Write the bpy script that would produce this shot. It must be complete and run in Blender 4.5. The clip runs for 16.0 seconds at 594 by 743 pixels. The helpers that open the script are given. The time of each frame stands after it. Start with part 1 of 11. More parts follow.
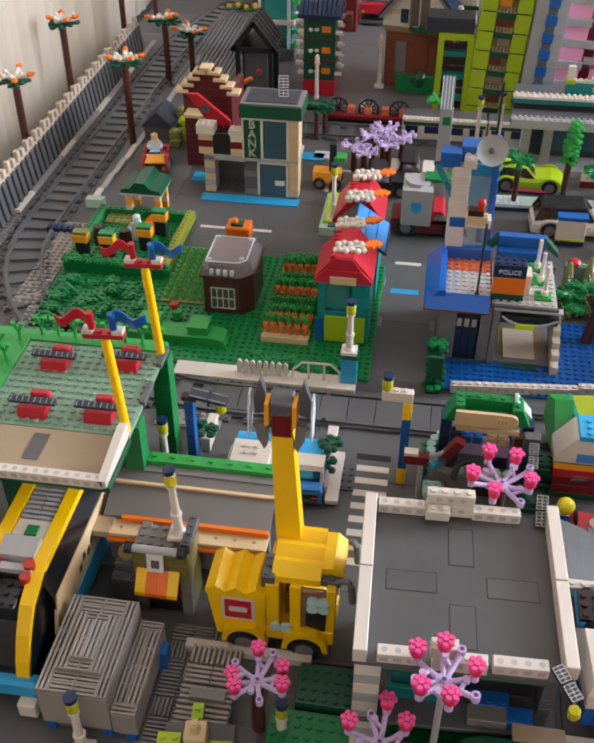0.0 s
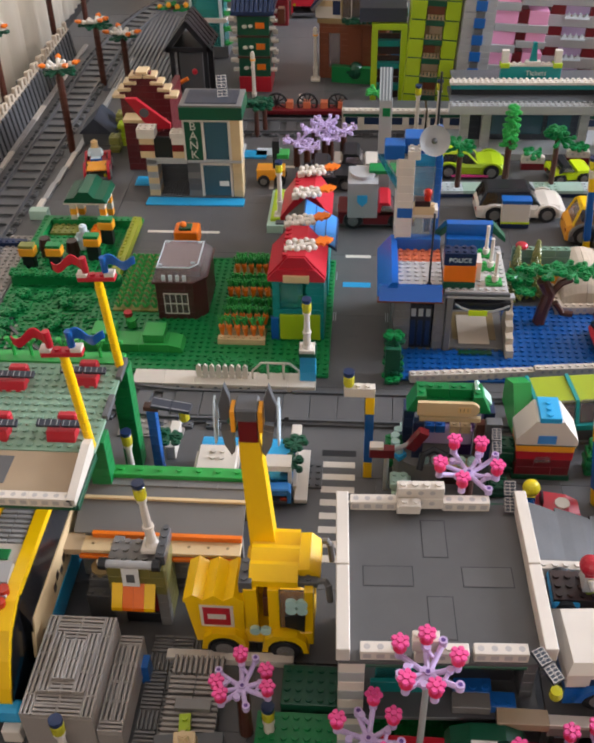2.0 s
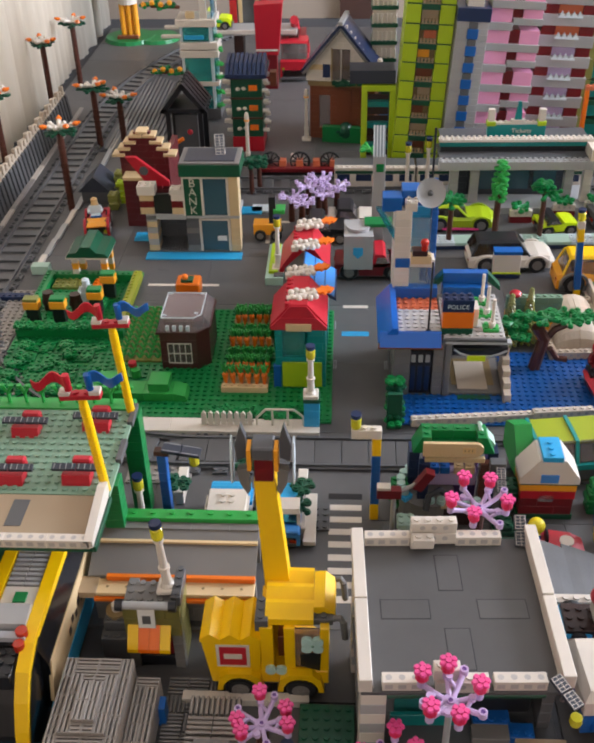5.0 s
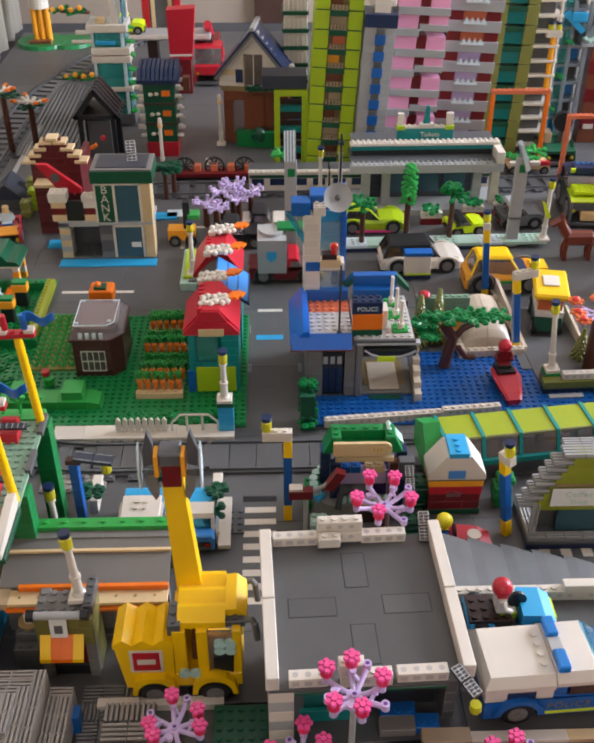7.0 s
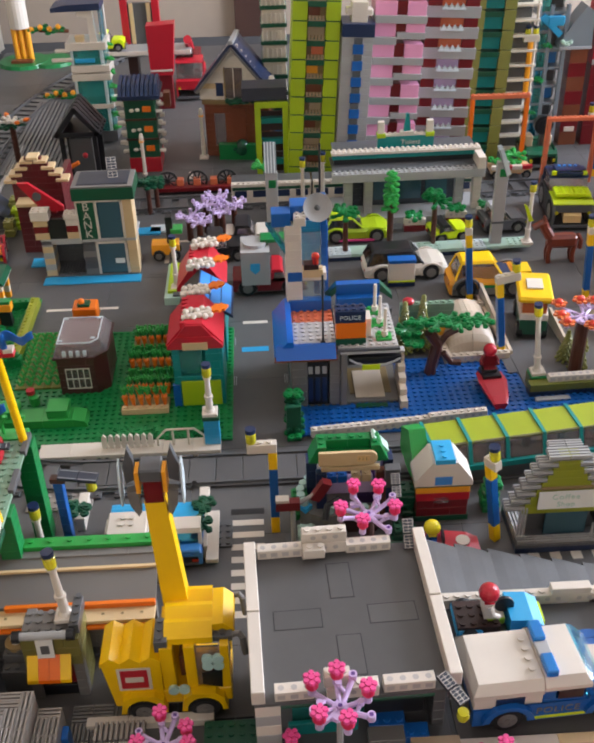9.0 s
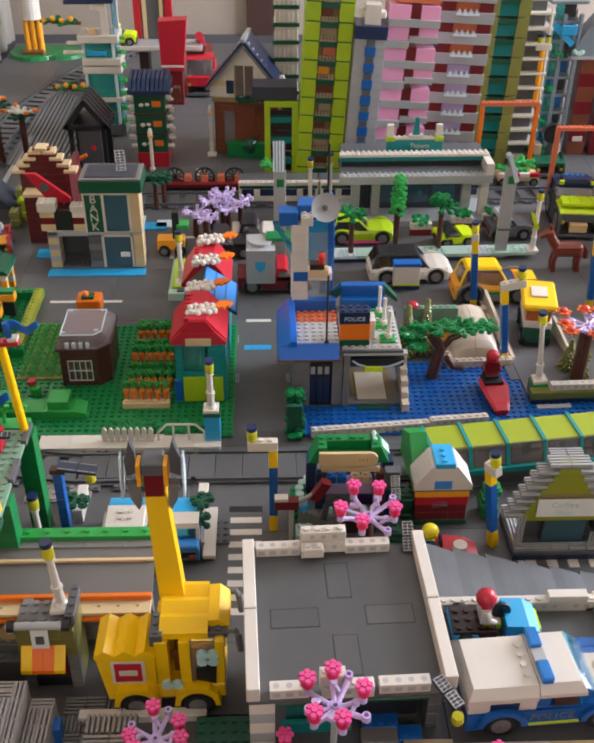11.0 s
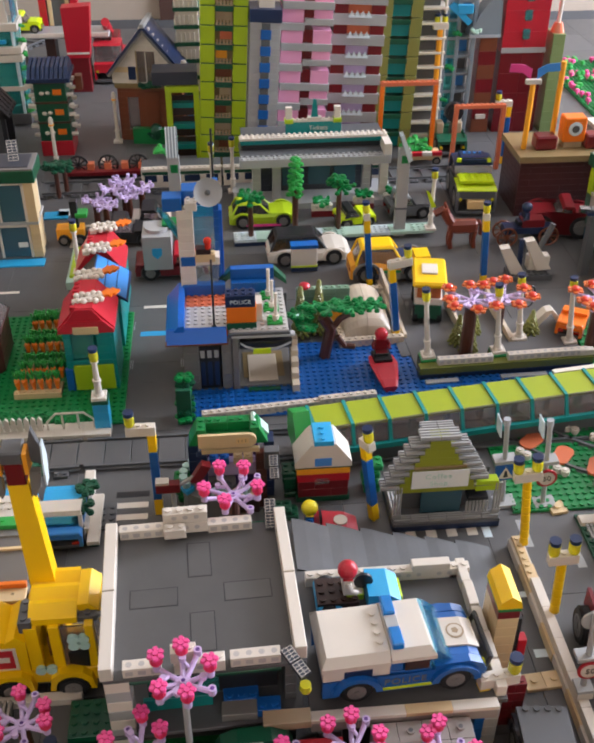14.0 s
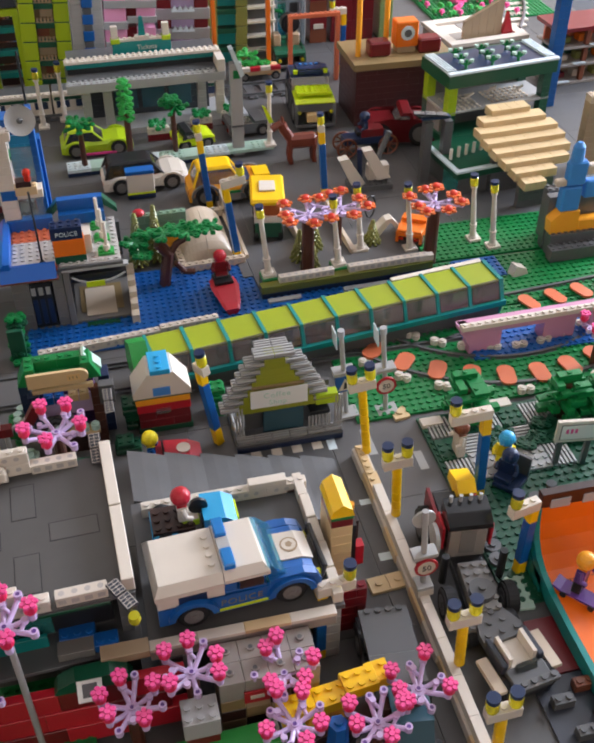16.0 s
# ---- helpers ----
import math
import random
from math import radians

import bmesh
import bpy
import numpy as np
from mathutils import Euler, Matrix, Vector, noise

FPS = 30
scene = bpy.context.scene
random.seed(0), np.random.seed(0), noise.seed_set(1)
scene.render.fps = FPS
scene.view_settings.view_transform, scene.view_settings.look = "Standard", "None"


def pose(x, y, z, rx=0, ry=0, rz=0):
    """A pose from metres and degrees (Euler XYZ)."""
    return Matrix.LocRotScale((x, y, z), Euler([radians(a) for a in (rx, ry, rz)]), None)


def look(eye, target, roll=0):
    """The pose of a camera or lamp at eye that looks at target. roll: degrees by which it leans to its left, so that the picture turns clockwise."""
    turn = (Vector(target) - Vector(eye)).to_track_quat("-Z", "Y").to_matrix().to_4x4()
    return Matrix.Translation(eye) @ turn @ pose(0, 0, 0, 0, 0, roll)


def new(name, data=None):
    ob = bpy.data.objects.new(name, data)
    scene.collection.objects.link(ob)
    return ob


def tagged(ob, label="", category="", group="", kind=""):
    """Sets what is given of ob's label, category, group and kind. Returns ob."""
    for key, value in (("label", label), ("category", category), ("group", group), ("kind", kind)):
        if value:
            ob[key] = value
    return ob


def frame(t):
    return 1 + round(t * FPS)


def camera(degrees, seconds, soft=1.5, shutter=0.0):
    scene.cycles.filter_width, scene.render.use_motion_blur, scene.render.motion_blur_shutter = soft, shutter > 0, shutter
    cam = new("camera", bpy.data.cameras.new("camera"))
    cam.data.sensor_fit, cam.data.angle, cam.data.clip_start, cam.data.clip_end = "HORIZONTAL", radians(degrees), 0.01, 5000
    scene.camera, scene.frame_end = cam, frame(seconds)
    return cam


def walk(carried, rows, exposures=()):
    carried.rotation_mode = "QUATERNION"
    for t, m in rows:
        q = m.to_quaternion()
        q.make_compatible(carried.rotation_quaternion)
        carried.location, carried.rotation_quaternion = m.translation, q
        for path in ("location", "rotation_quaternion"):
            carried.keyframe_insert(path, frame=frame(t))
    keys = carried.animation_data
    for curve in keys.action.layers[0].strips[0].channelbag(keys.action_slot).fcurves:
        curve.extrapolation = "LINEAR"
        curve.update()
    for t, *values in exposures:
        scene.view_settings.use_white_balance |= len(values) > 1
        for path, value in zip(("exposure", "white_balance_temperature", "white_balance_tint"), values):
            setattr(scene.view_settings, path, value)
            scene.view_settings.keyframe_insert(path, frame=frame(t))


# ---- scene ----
cam = camera(35.2, 16.0, soft=2.7)
PATH = [
    (0, (-0.002, 0.049, 0.605), (-0.234, 1.603, -0.632), 0.3),
    (0.5, (0.009, 0.049, 0.602), (-0.224, 1.585, -0.657), -0.7),
    (1, (0.009, 0.058, 0.598), (-0.203, 1.588, -0.672), -1.5),
    (1.5, (-0.001, 0.057, 0.608), (-0.178, 1.596, -0.658), -1.6),
    (2, (-0.009, 0.052, 0.613), (-0.14, 1.606, -0.64), -1.4),
    (2.5, (-0.014, 0.036, 0.643), (-0.12, 1.648, -0.536), -0.0),
    (3, (-0.034, 0.023, 0.629), (-0.13, 1.645, -0.537), -0.3),
    (3.5, (-0.032, 0.028, 0.622), (-0.134, 1.644, -0.552), -1.1),
    (6, (-0.03, 0.024, 0.611), (-0.108, 1.667, -0.527), -1.3),
    (6.5, (-0.025, 0.019, 0.626), (-0.005, 1.65, -0.533), 0.4),
    (7, (-0.01, 0.02, 0.621), (0.04, 1.657, -0.528), 0.2),
    (7.5, (-0.016, 0.017, 0.63), (0.026, 1.664, -0.504), -0.5),
    (8, (-0.006, 0.016, 0.623), (0.048, 1.665, -0.507), -1.0),
    (8.5, (-0.003, 0.015, 0.618), (0.062, 1.663, -0.513), -1.3),
    (9, (0.003, 0.021, 0.62), (0.06, 1.67, -0.51), -1.5),
    (11.5, (-0.003, 0.02, 0.618), (0.066, 1.671, -0.509), 1.0),
    (12, (0.001, 0.012, 0.618), (0.08, 1.666, -0.504), 1.0),
    (12.5, (0.011, -0.001, 0.627), (0.092, 1.654, -0.493), 1.0),
    (13, (0.027, -0.001, 0.625), (0.115, 1.649, -0.501), 1.0),
    (13.5, (0.041, 0.004, 0.627), (0.151, 1.643, -0.513), 0.7),
    (14, (0.069, 0.006, 0.624), (0.224, 1.631, -0.532), 0.3),
    (14.5, (0.087, 0.009, 0.62), (0.302, 1.609, -0.561), -0.1),
    (15, (0.103, 0.009, 0.616), (0.377, 1.582, -0.588), -0.1),
    (15.5, (0.113, 0.009, 0.611), (0.431, 1.551, -0.622), -0.0),
    (16, (0.125, 0.006, 0.611), (0.487, 1.503, -0.666), 0.1),
]
walk(cam, [(t, look(eye, target, roll)) for t, eye, target, roll in PATH], exposures=((0, 0.28), (13.5, 0.28), (14.8, 0.22), (16, 0.16)))

# ---- light ----
world = bpy.data.worlds.new("world")
scene.world = world
world.use_nodes = True
wn = world.node_tree
sky = wn.nodes.new("ShaderNodeTexSky")
sky.sky_type, sky.sun_disc = "NISHITA", False
sky.sun_elevation, sky.sun_rotation = radians(35), radians(60)
wn.links.new(sky.outputs[0], wn.nodes["Background"].inputs[0])
wn.nodes["Background"].inputs[1].default_value = 0.1


def panel_light(name, at, target, w, h, power, colour):
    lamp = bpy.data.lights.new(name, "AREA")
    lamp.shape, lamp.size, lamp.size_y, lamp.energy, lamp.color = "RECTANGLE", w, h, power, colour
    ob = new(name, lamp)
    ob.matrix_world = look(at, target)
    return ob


panel_light("window_daylight", (2.55, 1.62, 0.95), (0.3, 1.5, 0.1), 1.3, 1.3, 138, (0.88, 0.95, 1.12))
# unseen fill added behind the camera to brighten the near faces
panel_light("added_rear_fill", (0.3, -1.75, 1.25), (0.2, 0.9, 0.0), 1.6, 1.1, 10, (1.0, 0.91, 0.82))
# added backlight, an unseen window assumed behind the curtain to brighten it
panel_light("added_curtain_backlight", (-0.655, 1.35, 0.55), (0.4, 1.35, 0.5), 1.4, 1.6, 11, (1.0, 0.95, 1.02))

# ---- materials ----
S = 0.008  # one stud, in metres; all sizes below are in studs
MATS = {}


def plastic(name, rgb, rough=0.3, var=0.08):
    m = bpy.data.materials.new(name)
    m.use_nodes = True
    nt = m.node_tree
    b = nt.nodes["Principled BSDF"]
    tc = nt.nodes.new("ShaderNodeTexCoord")
    big, fine = nt.nodes.new("ShaderNodeTexNoise"), nt.nodes.new("ShaderNodeTexNoise")
    big.inputs["Scale"].default_value, big.inputs["Detail"].default_value = 45, 3
    fine.inputs["Scale"].default_value, fine.inputs["Detail"].default_value = 700, 4
    for n in (big, fine):
        nt.links.new(tc.outputs["Object"], n.inputs["Vector"])
    info = nt.nodes.new("ShaderNodeObjectInfo")
    add = nt.nodes.new("ShaderNodeMath")
    add.operation = "ADD"
    nt.links.new(big.outputs["Fac"], add.inputs[0])
    nt.links.new(info.outputs["Random"], add.inputs[1])
    ramp = nt.nodes.new("ShaderNodeMapRange")
    ramp.inputs["From Min"].default_value, ramp.inputs["From Max"].default_value = 0.3, 1.6
    ramp.inputs["To Min"].default_value, ramp.inputs["To Max"].default_value = 1 - var, 1 + var * 0.6
    nt.links.new(add.outputs[0], ramp.inputs["Value"])
    hsv = nt.nodes.new("ShaderNodeHueSaturation")
    hsv.inputs["Color"].default_value = (*rgb, 1)
    nt.links.new(ramp.outputs[0], hsv.inputs["Value"])
    nt.links.new(hsv.outputs[0], b.inputs["Base Color"])
    rr = nt.nodes.new("ShaderNodeMapRange")
    rr.inputs["To Min"].default_value, rr.inputs["To Max"].default_value = rough - 0.08, rough + 0.16
    nt.links.new(fine.outputs["Fac"], rr.inputs["Value"])
    nt.links.new(rr.outputs[0], b.inputs["Roughness"])
    bump = nt.nodes.new("ShaderNodeBump")
    bump.inputs["Strength"].default_value, bump.inputs["Distance"].default_value = 0.12, 0.0002
    nt.links.new(fine.outputs["Fac"], bump.inputs["Height"])
    nt.links.new(bump.outputs[0], b.inputs["Normal"])
    b.inputs["IOR"].default_value = 1.5
    MATS[name] = m
    return m


def clear(name, rgb, rough=0.08, part_clear=1.0):
    m = bpy.data.materials.new(name)
    m.use_nodes = True
    b = m.node_tree.nodes["Principled BSDF"]
    b.inputs["Base Color"].default_value = (*rgb, 1)
    b.inputs["Roughness"].default_value = rough
    b.inputs["Transmission Weight"].default_value = part_clear
    b.inputs["IOR"].default_value = 1.45
    MATS[name] = m
    return m


for nm, rgb in dict(
    red=(0.48, 0.012, 0.026), dark_red=(0.16, 0.006, 0.010), yellow=(0.91, 0.54, 0.001), blue=(0.006, 0.10, 0.36), mid_blue=(0.05, 0.24, 0.60),
    green=(0.004, 0.19, 0.045), bright_green=(0.03, 0.33, 0.06), dark_green=(0.006, 0.075, 0.035), sand_green=(0.20, 0.32, 0.22), lime=(0.38, 0.52, 0.012), olive=(0.22, 0.22, 0.05),
    orange=(0.80, 0.17, 0.008), flame=(0.88, 0.36, 0.02), tan=(0.66, 0.48, 0.26), dark_tan=(0.26, 0.18, 0.08), brown=(0.075, 0.022, 0.012), dark_brown=(0.035, 0.014, 0.010), wood_brown=(0.19, 0.055, 0.024),
    white=(0.675, 0.60, 0.51), bridge_pink=(0.60, 0.27, 0.42), band_olive=(0.14, 0.15, 0.02), sage=(0.20, 0.27, 0.10), slate=(0.20, 0.235, 0.26), arcade_lime=(0.30, 0.36, 0.012), horse_brown=(0.17, 0.035, 0.018), kiosk_olive=(0.17, 0.15, 0.04), bone=(0.60, 0.49, 0.37), ramp_orange=(0.85, 0.15, 0.004), barn_brown=(0.072, 0.022, 0.021), panel_grey=(0.035, 0.04, 0.055), light_grey=(0.38, 0.375, 0.365), dark_grey=(0.10, 0.10, 0.102), black=(0.014, 0.014, 0.016), navy=(0.010, 0.024, 0.075), azure=(0.025, 0.34, 0.62),
    teal=(0.004, 0.22, 0.21), aqua=(0.50, 0.72, 0.66), lavender=(0.56, 0.43, 0.66), purple=(0.11, 0.04, 0.22), pink=(0.86, 0.36, 0.55), magenta=(0.78, 0.06, 0.26), salmon=(0.64, 0.16, 0.07), flesh=(0.75, 0.50, 0.22),
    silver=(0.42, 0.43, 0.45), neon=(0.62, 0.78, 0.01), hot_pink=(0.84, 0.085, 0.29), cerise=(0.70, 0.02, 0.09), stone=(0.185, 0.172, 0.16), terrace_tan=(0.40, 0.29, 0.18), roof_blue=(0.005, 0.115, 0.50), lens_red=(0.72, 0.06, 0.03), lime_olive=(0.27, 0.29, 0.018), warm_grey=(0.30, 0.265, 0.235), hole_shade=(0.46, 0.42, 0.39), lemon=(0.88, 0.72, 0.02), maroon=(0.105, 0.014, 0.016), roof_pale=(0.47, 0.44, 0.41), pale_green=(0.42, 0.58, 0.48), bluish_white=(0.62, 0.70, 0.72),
).items():
    plastic(nm, rgb)
plastic("road_grey", (0.098, 0.094, 0.092), 0.42, 0.2)
plastic("ramp_grey", (0.080, 0.075, 0.072), 0.62, 0.25)
plastic("gloss_black", (0.008, 0.008, 0.009), 0.14)
plastic("rubber", (0.012, 0.012, 0.013), 0.7)
plastic("paper", (0.75, 0.74, 0.70), 0.8)
clear("clear_yellow", (0.95, 0.86, 0.05), 0.1, 0.55)
clear("clear_blue", (0.10, 0.56, 0.80), 0.08, 0.88)
clear("clear_azure", (0.015, 0.26, 0.72), 0.1, 0.4)
clear("clear_smoke", (0.42, 0.36, 0.34), 0.1, 0.8)
clear("clear_dark", (0.10, 0.22, 0.28), 0.08, 0.5)
clear("clear_rose", (0.80, 0.68, 0.68), 0.12, 0.82)
clear("clear_glass", (0.82, 0.92, 0.92), 0.05, 0.92)
clear("clear_teal", (0.10, 0.55, 0.52), 0.1, 0.75)
clear("clear_red", (0.8, 0.06, 0.03), 0.1, 0.55)
clear("clear_black", (0.05, 0.045, 0.04), 0.08, 0.45)
clear("clear_orange", (0.95, 0.25, 0.08), 0.1, 0.5)


def wall_paint(name, rgb, streaks=False):
    m = plastic(name, rgb, 0.8, 0.05)
    if streaks:  # shading of cloth folds put into the colour: slow changes of tone along one direction
        n = next(n for n in m.node_tree.nodes if n.type == "TEX_NOISE" and n.inputs["Scale"].default_value == 45)
        n.inputs["Scale"].default_value = 6
    return m


wall_paint("plaster", (0.44, 0.355, 0.28))
wall_paint("curtain_cloth", (0.72, 0.66, 0.56), True)
# the curtain lets the light added behind it through
cm = MATS["curtain_cloth"].node_tree
tl, mx = cm.nodes.new("ShaderNodeBsdfTranslucent"), cm.nodes.new("ShaderNodeMixShader")
tl.inputs[0].default_value = (0.80, 0.74, 0.64, 1)
mx.inputs[0].default_value = 0.5
cm.links.new(cm.nodes["Principled BSDF"].outputs[0], mx.inputs[1])
cm.links.new(tl.outputs[0], mx.inputs[2])
cm.links.new(mx.outputs[0], cm.nodes["Material Output"].inputs[0])
wall_paint("ceiling_paint", (0.75, 0.73, 0.70))
wall_paint("table_top", (0.055, 0.056, 0.06))
wall_paint("door_wood", (0.07, 0.03, 0.02))


# ---- building blocks: all in studs, local to the thing ----
def mesh_from(bm, name, mat):
    bmesh.ops.recalc_face_normals(bm, faces=bm.faces)
    for v in bm.verts:
        v.co *= S
    me = bpy.data.meshes.new(name)
    bm.to_mesh(me)
    bm.free()
    me.materials.append(MATS[mat])
    return me


def thing(name, x, y, z=0, rz=0, label="", category="", group="", kind=""):
    ob = new(name)
    ob.matrix_basis = pose(x * S, y * S, z * S, 0, 0, rz)
    ob.empty_display_size = 0.01
    return tagged(ob, label, category, group, kind)


def part(name, bm, mat, parent=None, label="", kind=""):
    ob = new(name, mesh_from(bm, name, mat))
    if parent:
        ob.parent = parent
    return tagged(ob, label, kind=kind)


def single(name, bm, mat, x, y, z=0, rz=0, label="", category="", group="", kind=""):
    ob = part(name, bm, mat)
    ob.matrix_basis = pose(x * S, y * S, z * S, 0, 0, rz)
    return tagged(ob, label, category, group, kind)


def add(bm, verts, faces):
    vs = [bm.verts.new(v) for v in verts]
    for f in faces:
        try:
            bm.faces.new([vs[i] for i in f])
        except ValueError:
            pass
    return vs


def box(bm, x0, y0, z0, x1, y1, z1, c=0.04):
    """A block with chamfered edges."""
    c = min(c, (x1 - x0) / 3, (y1 - y0) / 3, (z1 - z0) / 3)
    X, Y, Z = (x0, x1), (y0, y1), (z0, z1)
    vs, key = [], {}
    for i in (0, 1):
        for j in (0, 1):
            for k in (0, 1):
                sx, sy, sz = (1, -1)[i] * c, (1, -1)[j] * c, (1, -1)[k] * c
                key[i, j, k, 0] = len(vs)
                vs.append((X[i], Y[j] + sy, Z[k] + sz))
                key[i, j, k, 1] = len(vs)
                vs.append((X[i] + sx, Y[j], Z[k] + sz))
                key[i, j, k, 2] = len(vs)
                vs.append((X[i] + sx, Y[j] + sy, Z[k]))
    f = []
    for i in (0, 1):
        f.append([key[i, 0, 0, 0], key[i, 1, 0, 0], key[i, 1, 1, 0], key[i, 0, 1, 0]])
        f.append([key[0, i, 0, 1], key[1, i, 0, 1], key[1, i, 1, 1], key[0, i, 1, 1]])
        f.append([key[0, 0, i, 2], key[1, 0, i, 2], key[1, 1, i, 2], key[0, 1, i, 2]])
        for j in (0, 1):
            f.append([key[i, j, 0, 0], key[i, j, 1, 0], key[i, j, 1, 1], key[i, j, 0, 1]])
            f.append([key[i, 0, j, 0], key[i, 1, j, 0], key[i, 1, j, 2], key[i, 0, j, 2]])
            f.append([key[0, i, j, 1], key[1, i, j, 1], key[1, i, j, 2], key[0, i, j, 2]])
            for k in (0, 1):
                f.append([key[i, j, k, 0], key[i, j, k, 1], key[i, j, k, 2]])
    add(bm, vs, f)
    return bm


def cyl(bm, x, y, z0, z1, r, n=12, r2=None, axis="z", cap=True):
    """A round piece from z0 to z1 along an axis; x, y are the other two places in order."""
    r2 = r if r2 is None else r2
    vs = []
    for zz, rr in ((z0, r), (z1, r2)):
        for i in range(n):
            a = 2 * math.pi * i / n
            u, v = x + rr * math.cos(a), y + rr * math.sin(a)
            vs.append({"z": (u, v, zz), "x": (zz, u, v), "y": (u, zz, v)}[axis])
    f = [[i, (i + 1) % n, n + (i + 1) % n, n + i] for i in range(n)]
    if cap:
        f += [list(range(n)), list(range(n, 2 * n))]
    add(bm, vs, f)
    return bm


def studs(bm, x0, y0, z, nx, ny, n=10):
    """Round studs on a surface."""
    for i in range(int(nx)):
        for j in range(int(ny)):
            cx, cy = x0 + i + 0.5, y0 + j + 0.5
            ring = [(cx + 0.3 * math.cos(2 * math.pi * k / n), cy + 0.3 * math.sin(2 * math.pi * k / n)) for k in range(n)]
            vs = [(u, v, z) for u, v in ring] + [(u, v, z + 0.2) for u, v in ring]
            add(bm, vs, [[k, (k + 1) % n, n + (k + 1) % n, n + k] for k in range(n)] + [list(range(n, 2 * n))])
    return bm


def lathe(bm, x, y, prof, n=12):
    """One turned piece about an upright axis through x, y; prof: (height, radius) upwards."""
    rings = [[bm.verts.new((x + r * math.cos(2 * math.pi * k / n), y + r * math.sin(2 * math.pi * k / n), z)) for k in range(n)] for z, r in prof]
    for a, b in zip(rings, rings[1:]):
        for k in range(n):
            bm.faces.new([a[k], a[(k + 1) % n], b[(k + 1) % n], b[k]])
    bm.faces.new(rings[0]), bm.faces.new(rings[-1])
    return bm


def prism(bm, pts, axis, a0, a1):
    """A flat outline drawn out along an axis; its points are the other two places in order."""
    put = {"z": lambda p, a: (p[0], p[1], a), "x": lambda p, a: (a, p[0], p[1]), "y": lambda p, a: (p[0], a, p[1])}[axis]
    n = len(pts)
    add(bm, [put(p, a0) for p in pts] + [put(p, a1) for p in pts],
        [[i, (i + 1) % n, n + (i + 1) % n, n + i] for i in range(n)] + [list(range(n)), list(range(n, 2 * n))])
    return bm


def tube(bm, pts, r, n=8):
    """A round bar through points."""
    pts = [Vector(p) for p in pts]
    rings = []
    for i, p in enumerate(pts):
        d = (pts[min(i + 1, len(pts) - 1)] - pts[max(i - 1, 0)]).normalized()
        u = d.orthogonal().normalized() if i == 0 else (u - d * u.dot(d)).normalized()
        v = d.cross(u)
        rings.append([bm.verts.new(p + r * (math.cos(2 * math.pi * k / n) * u + math.sin(2 * math.pi * k / n) * v)) for k in range(n)])
    for a, b in zip(rings, rings[1:]):
        for k in range(n):
            bm.faces.new([a[k], a[(k + 1) % n], b[(k + 1) % n], b[k]])
    bm.faces.new(rings[0]), bm.faces.new(rings[-1])
    return bm


def ball(bm, x, y, z, r, u=12, v=8, sz=1.0):
    m = Matrix.Translation((x, y, z)) @ Matrix.Diagonal((r, r, r * sz, 1))
    bmesh.ops.create_uvsphere(bm, u_segments=u, v_segments=v, radius=1, matrix=m)
    return bm


def B():
    return bmesh.new()


PIECES = {}


def brick(parent, mat, x, y, z, lx, ly=1, h=1.2, stud=False, name="brick"):
    """One brick as a piece of a thing; alike bricks share a mesh."""
    key = (mat, lx, ly, h, stud)
    if key not in PIECES:
        bm = box(B(), 0, 0, 0.008, lx - 0.012, ly - 0.012, h - 0.004, 0.035)
        if stud:
            studs(bm, 0, 0, h - 0.004, lx, ly, 8)
        PIECES[key] = mesh_from(bm, name, mat)
    ob = new(name, PIECES[key])
    ob.parent = parent
    ob.location = (x * S, y * S, z * S)
    return ob


def course(parent, mat, x, y, z, length, along="x", off=0, bl=4, w=1, h=1.2, stud=False):
    """One row of bricks, its joints shifted by off."""
    a = 0
    while a < length - 1e-6:
        step = min(bl - off if a == 0 and off else bl, length - a)
        if along == "x":
            brick(parent, mat, x + a, y, z, step, w, h, stud)
        else:
            brick(parent, mat, x, y + a, z, w, step, h, stud)
        a += step


def bricks(parent, mat, x, y, z, length, rows, along="x", bl=4, w=1, h=1.2, stud=True, gaps=()):
    """A wall of bricks in stretcher bond. gaps: openings (from, to, first row, last row)."""
    for r in range(rows):
        cuts = sorted((g[0], g[1]) for g in gaps if g[2] <= r <= g[3])
        a, spans = 0, []
        for g0, g1 in cuts:
            if g0 > a:
                spans.append((a, g0))
            a = g1
        if a < length:
            spans.append((a, length))
        for s0, s1 in spans:
            course(parent, mat, x + (s0 if along == "x" else 0), y + (0 if along == "x" else s0), z + r * h, s1 - s0, along, (r % 2) * bl / 2, bl, w, h, stud and r == rows - 1)


def slab(name, parent, mat, x0, y0, z0, x1, y1, z1, c=0.04, stud=False, label=""):
    bm = box(B(), x0, y0, z0, x1, y1, z1, c)
    if stud:
        studs(bm, x0, y0, z1, round(x1 - x0), round(y1 - y0), 8)
    return part(name, bm, mat, parent, label)


def rod(name, parent, mat, x, y, z0, z1, r, n=12, r2=None, axis="z", label=""):
    return part(name, cyl(B(), x, y, z0, z1, r, n, r2, axis), mat, parent, label)


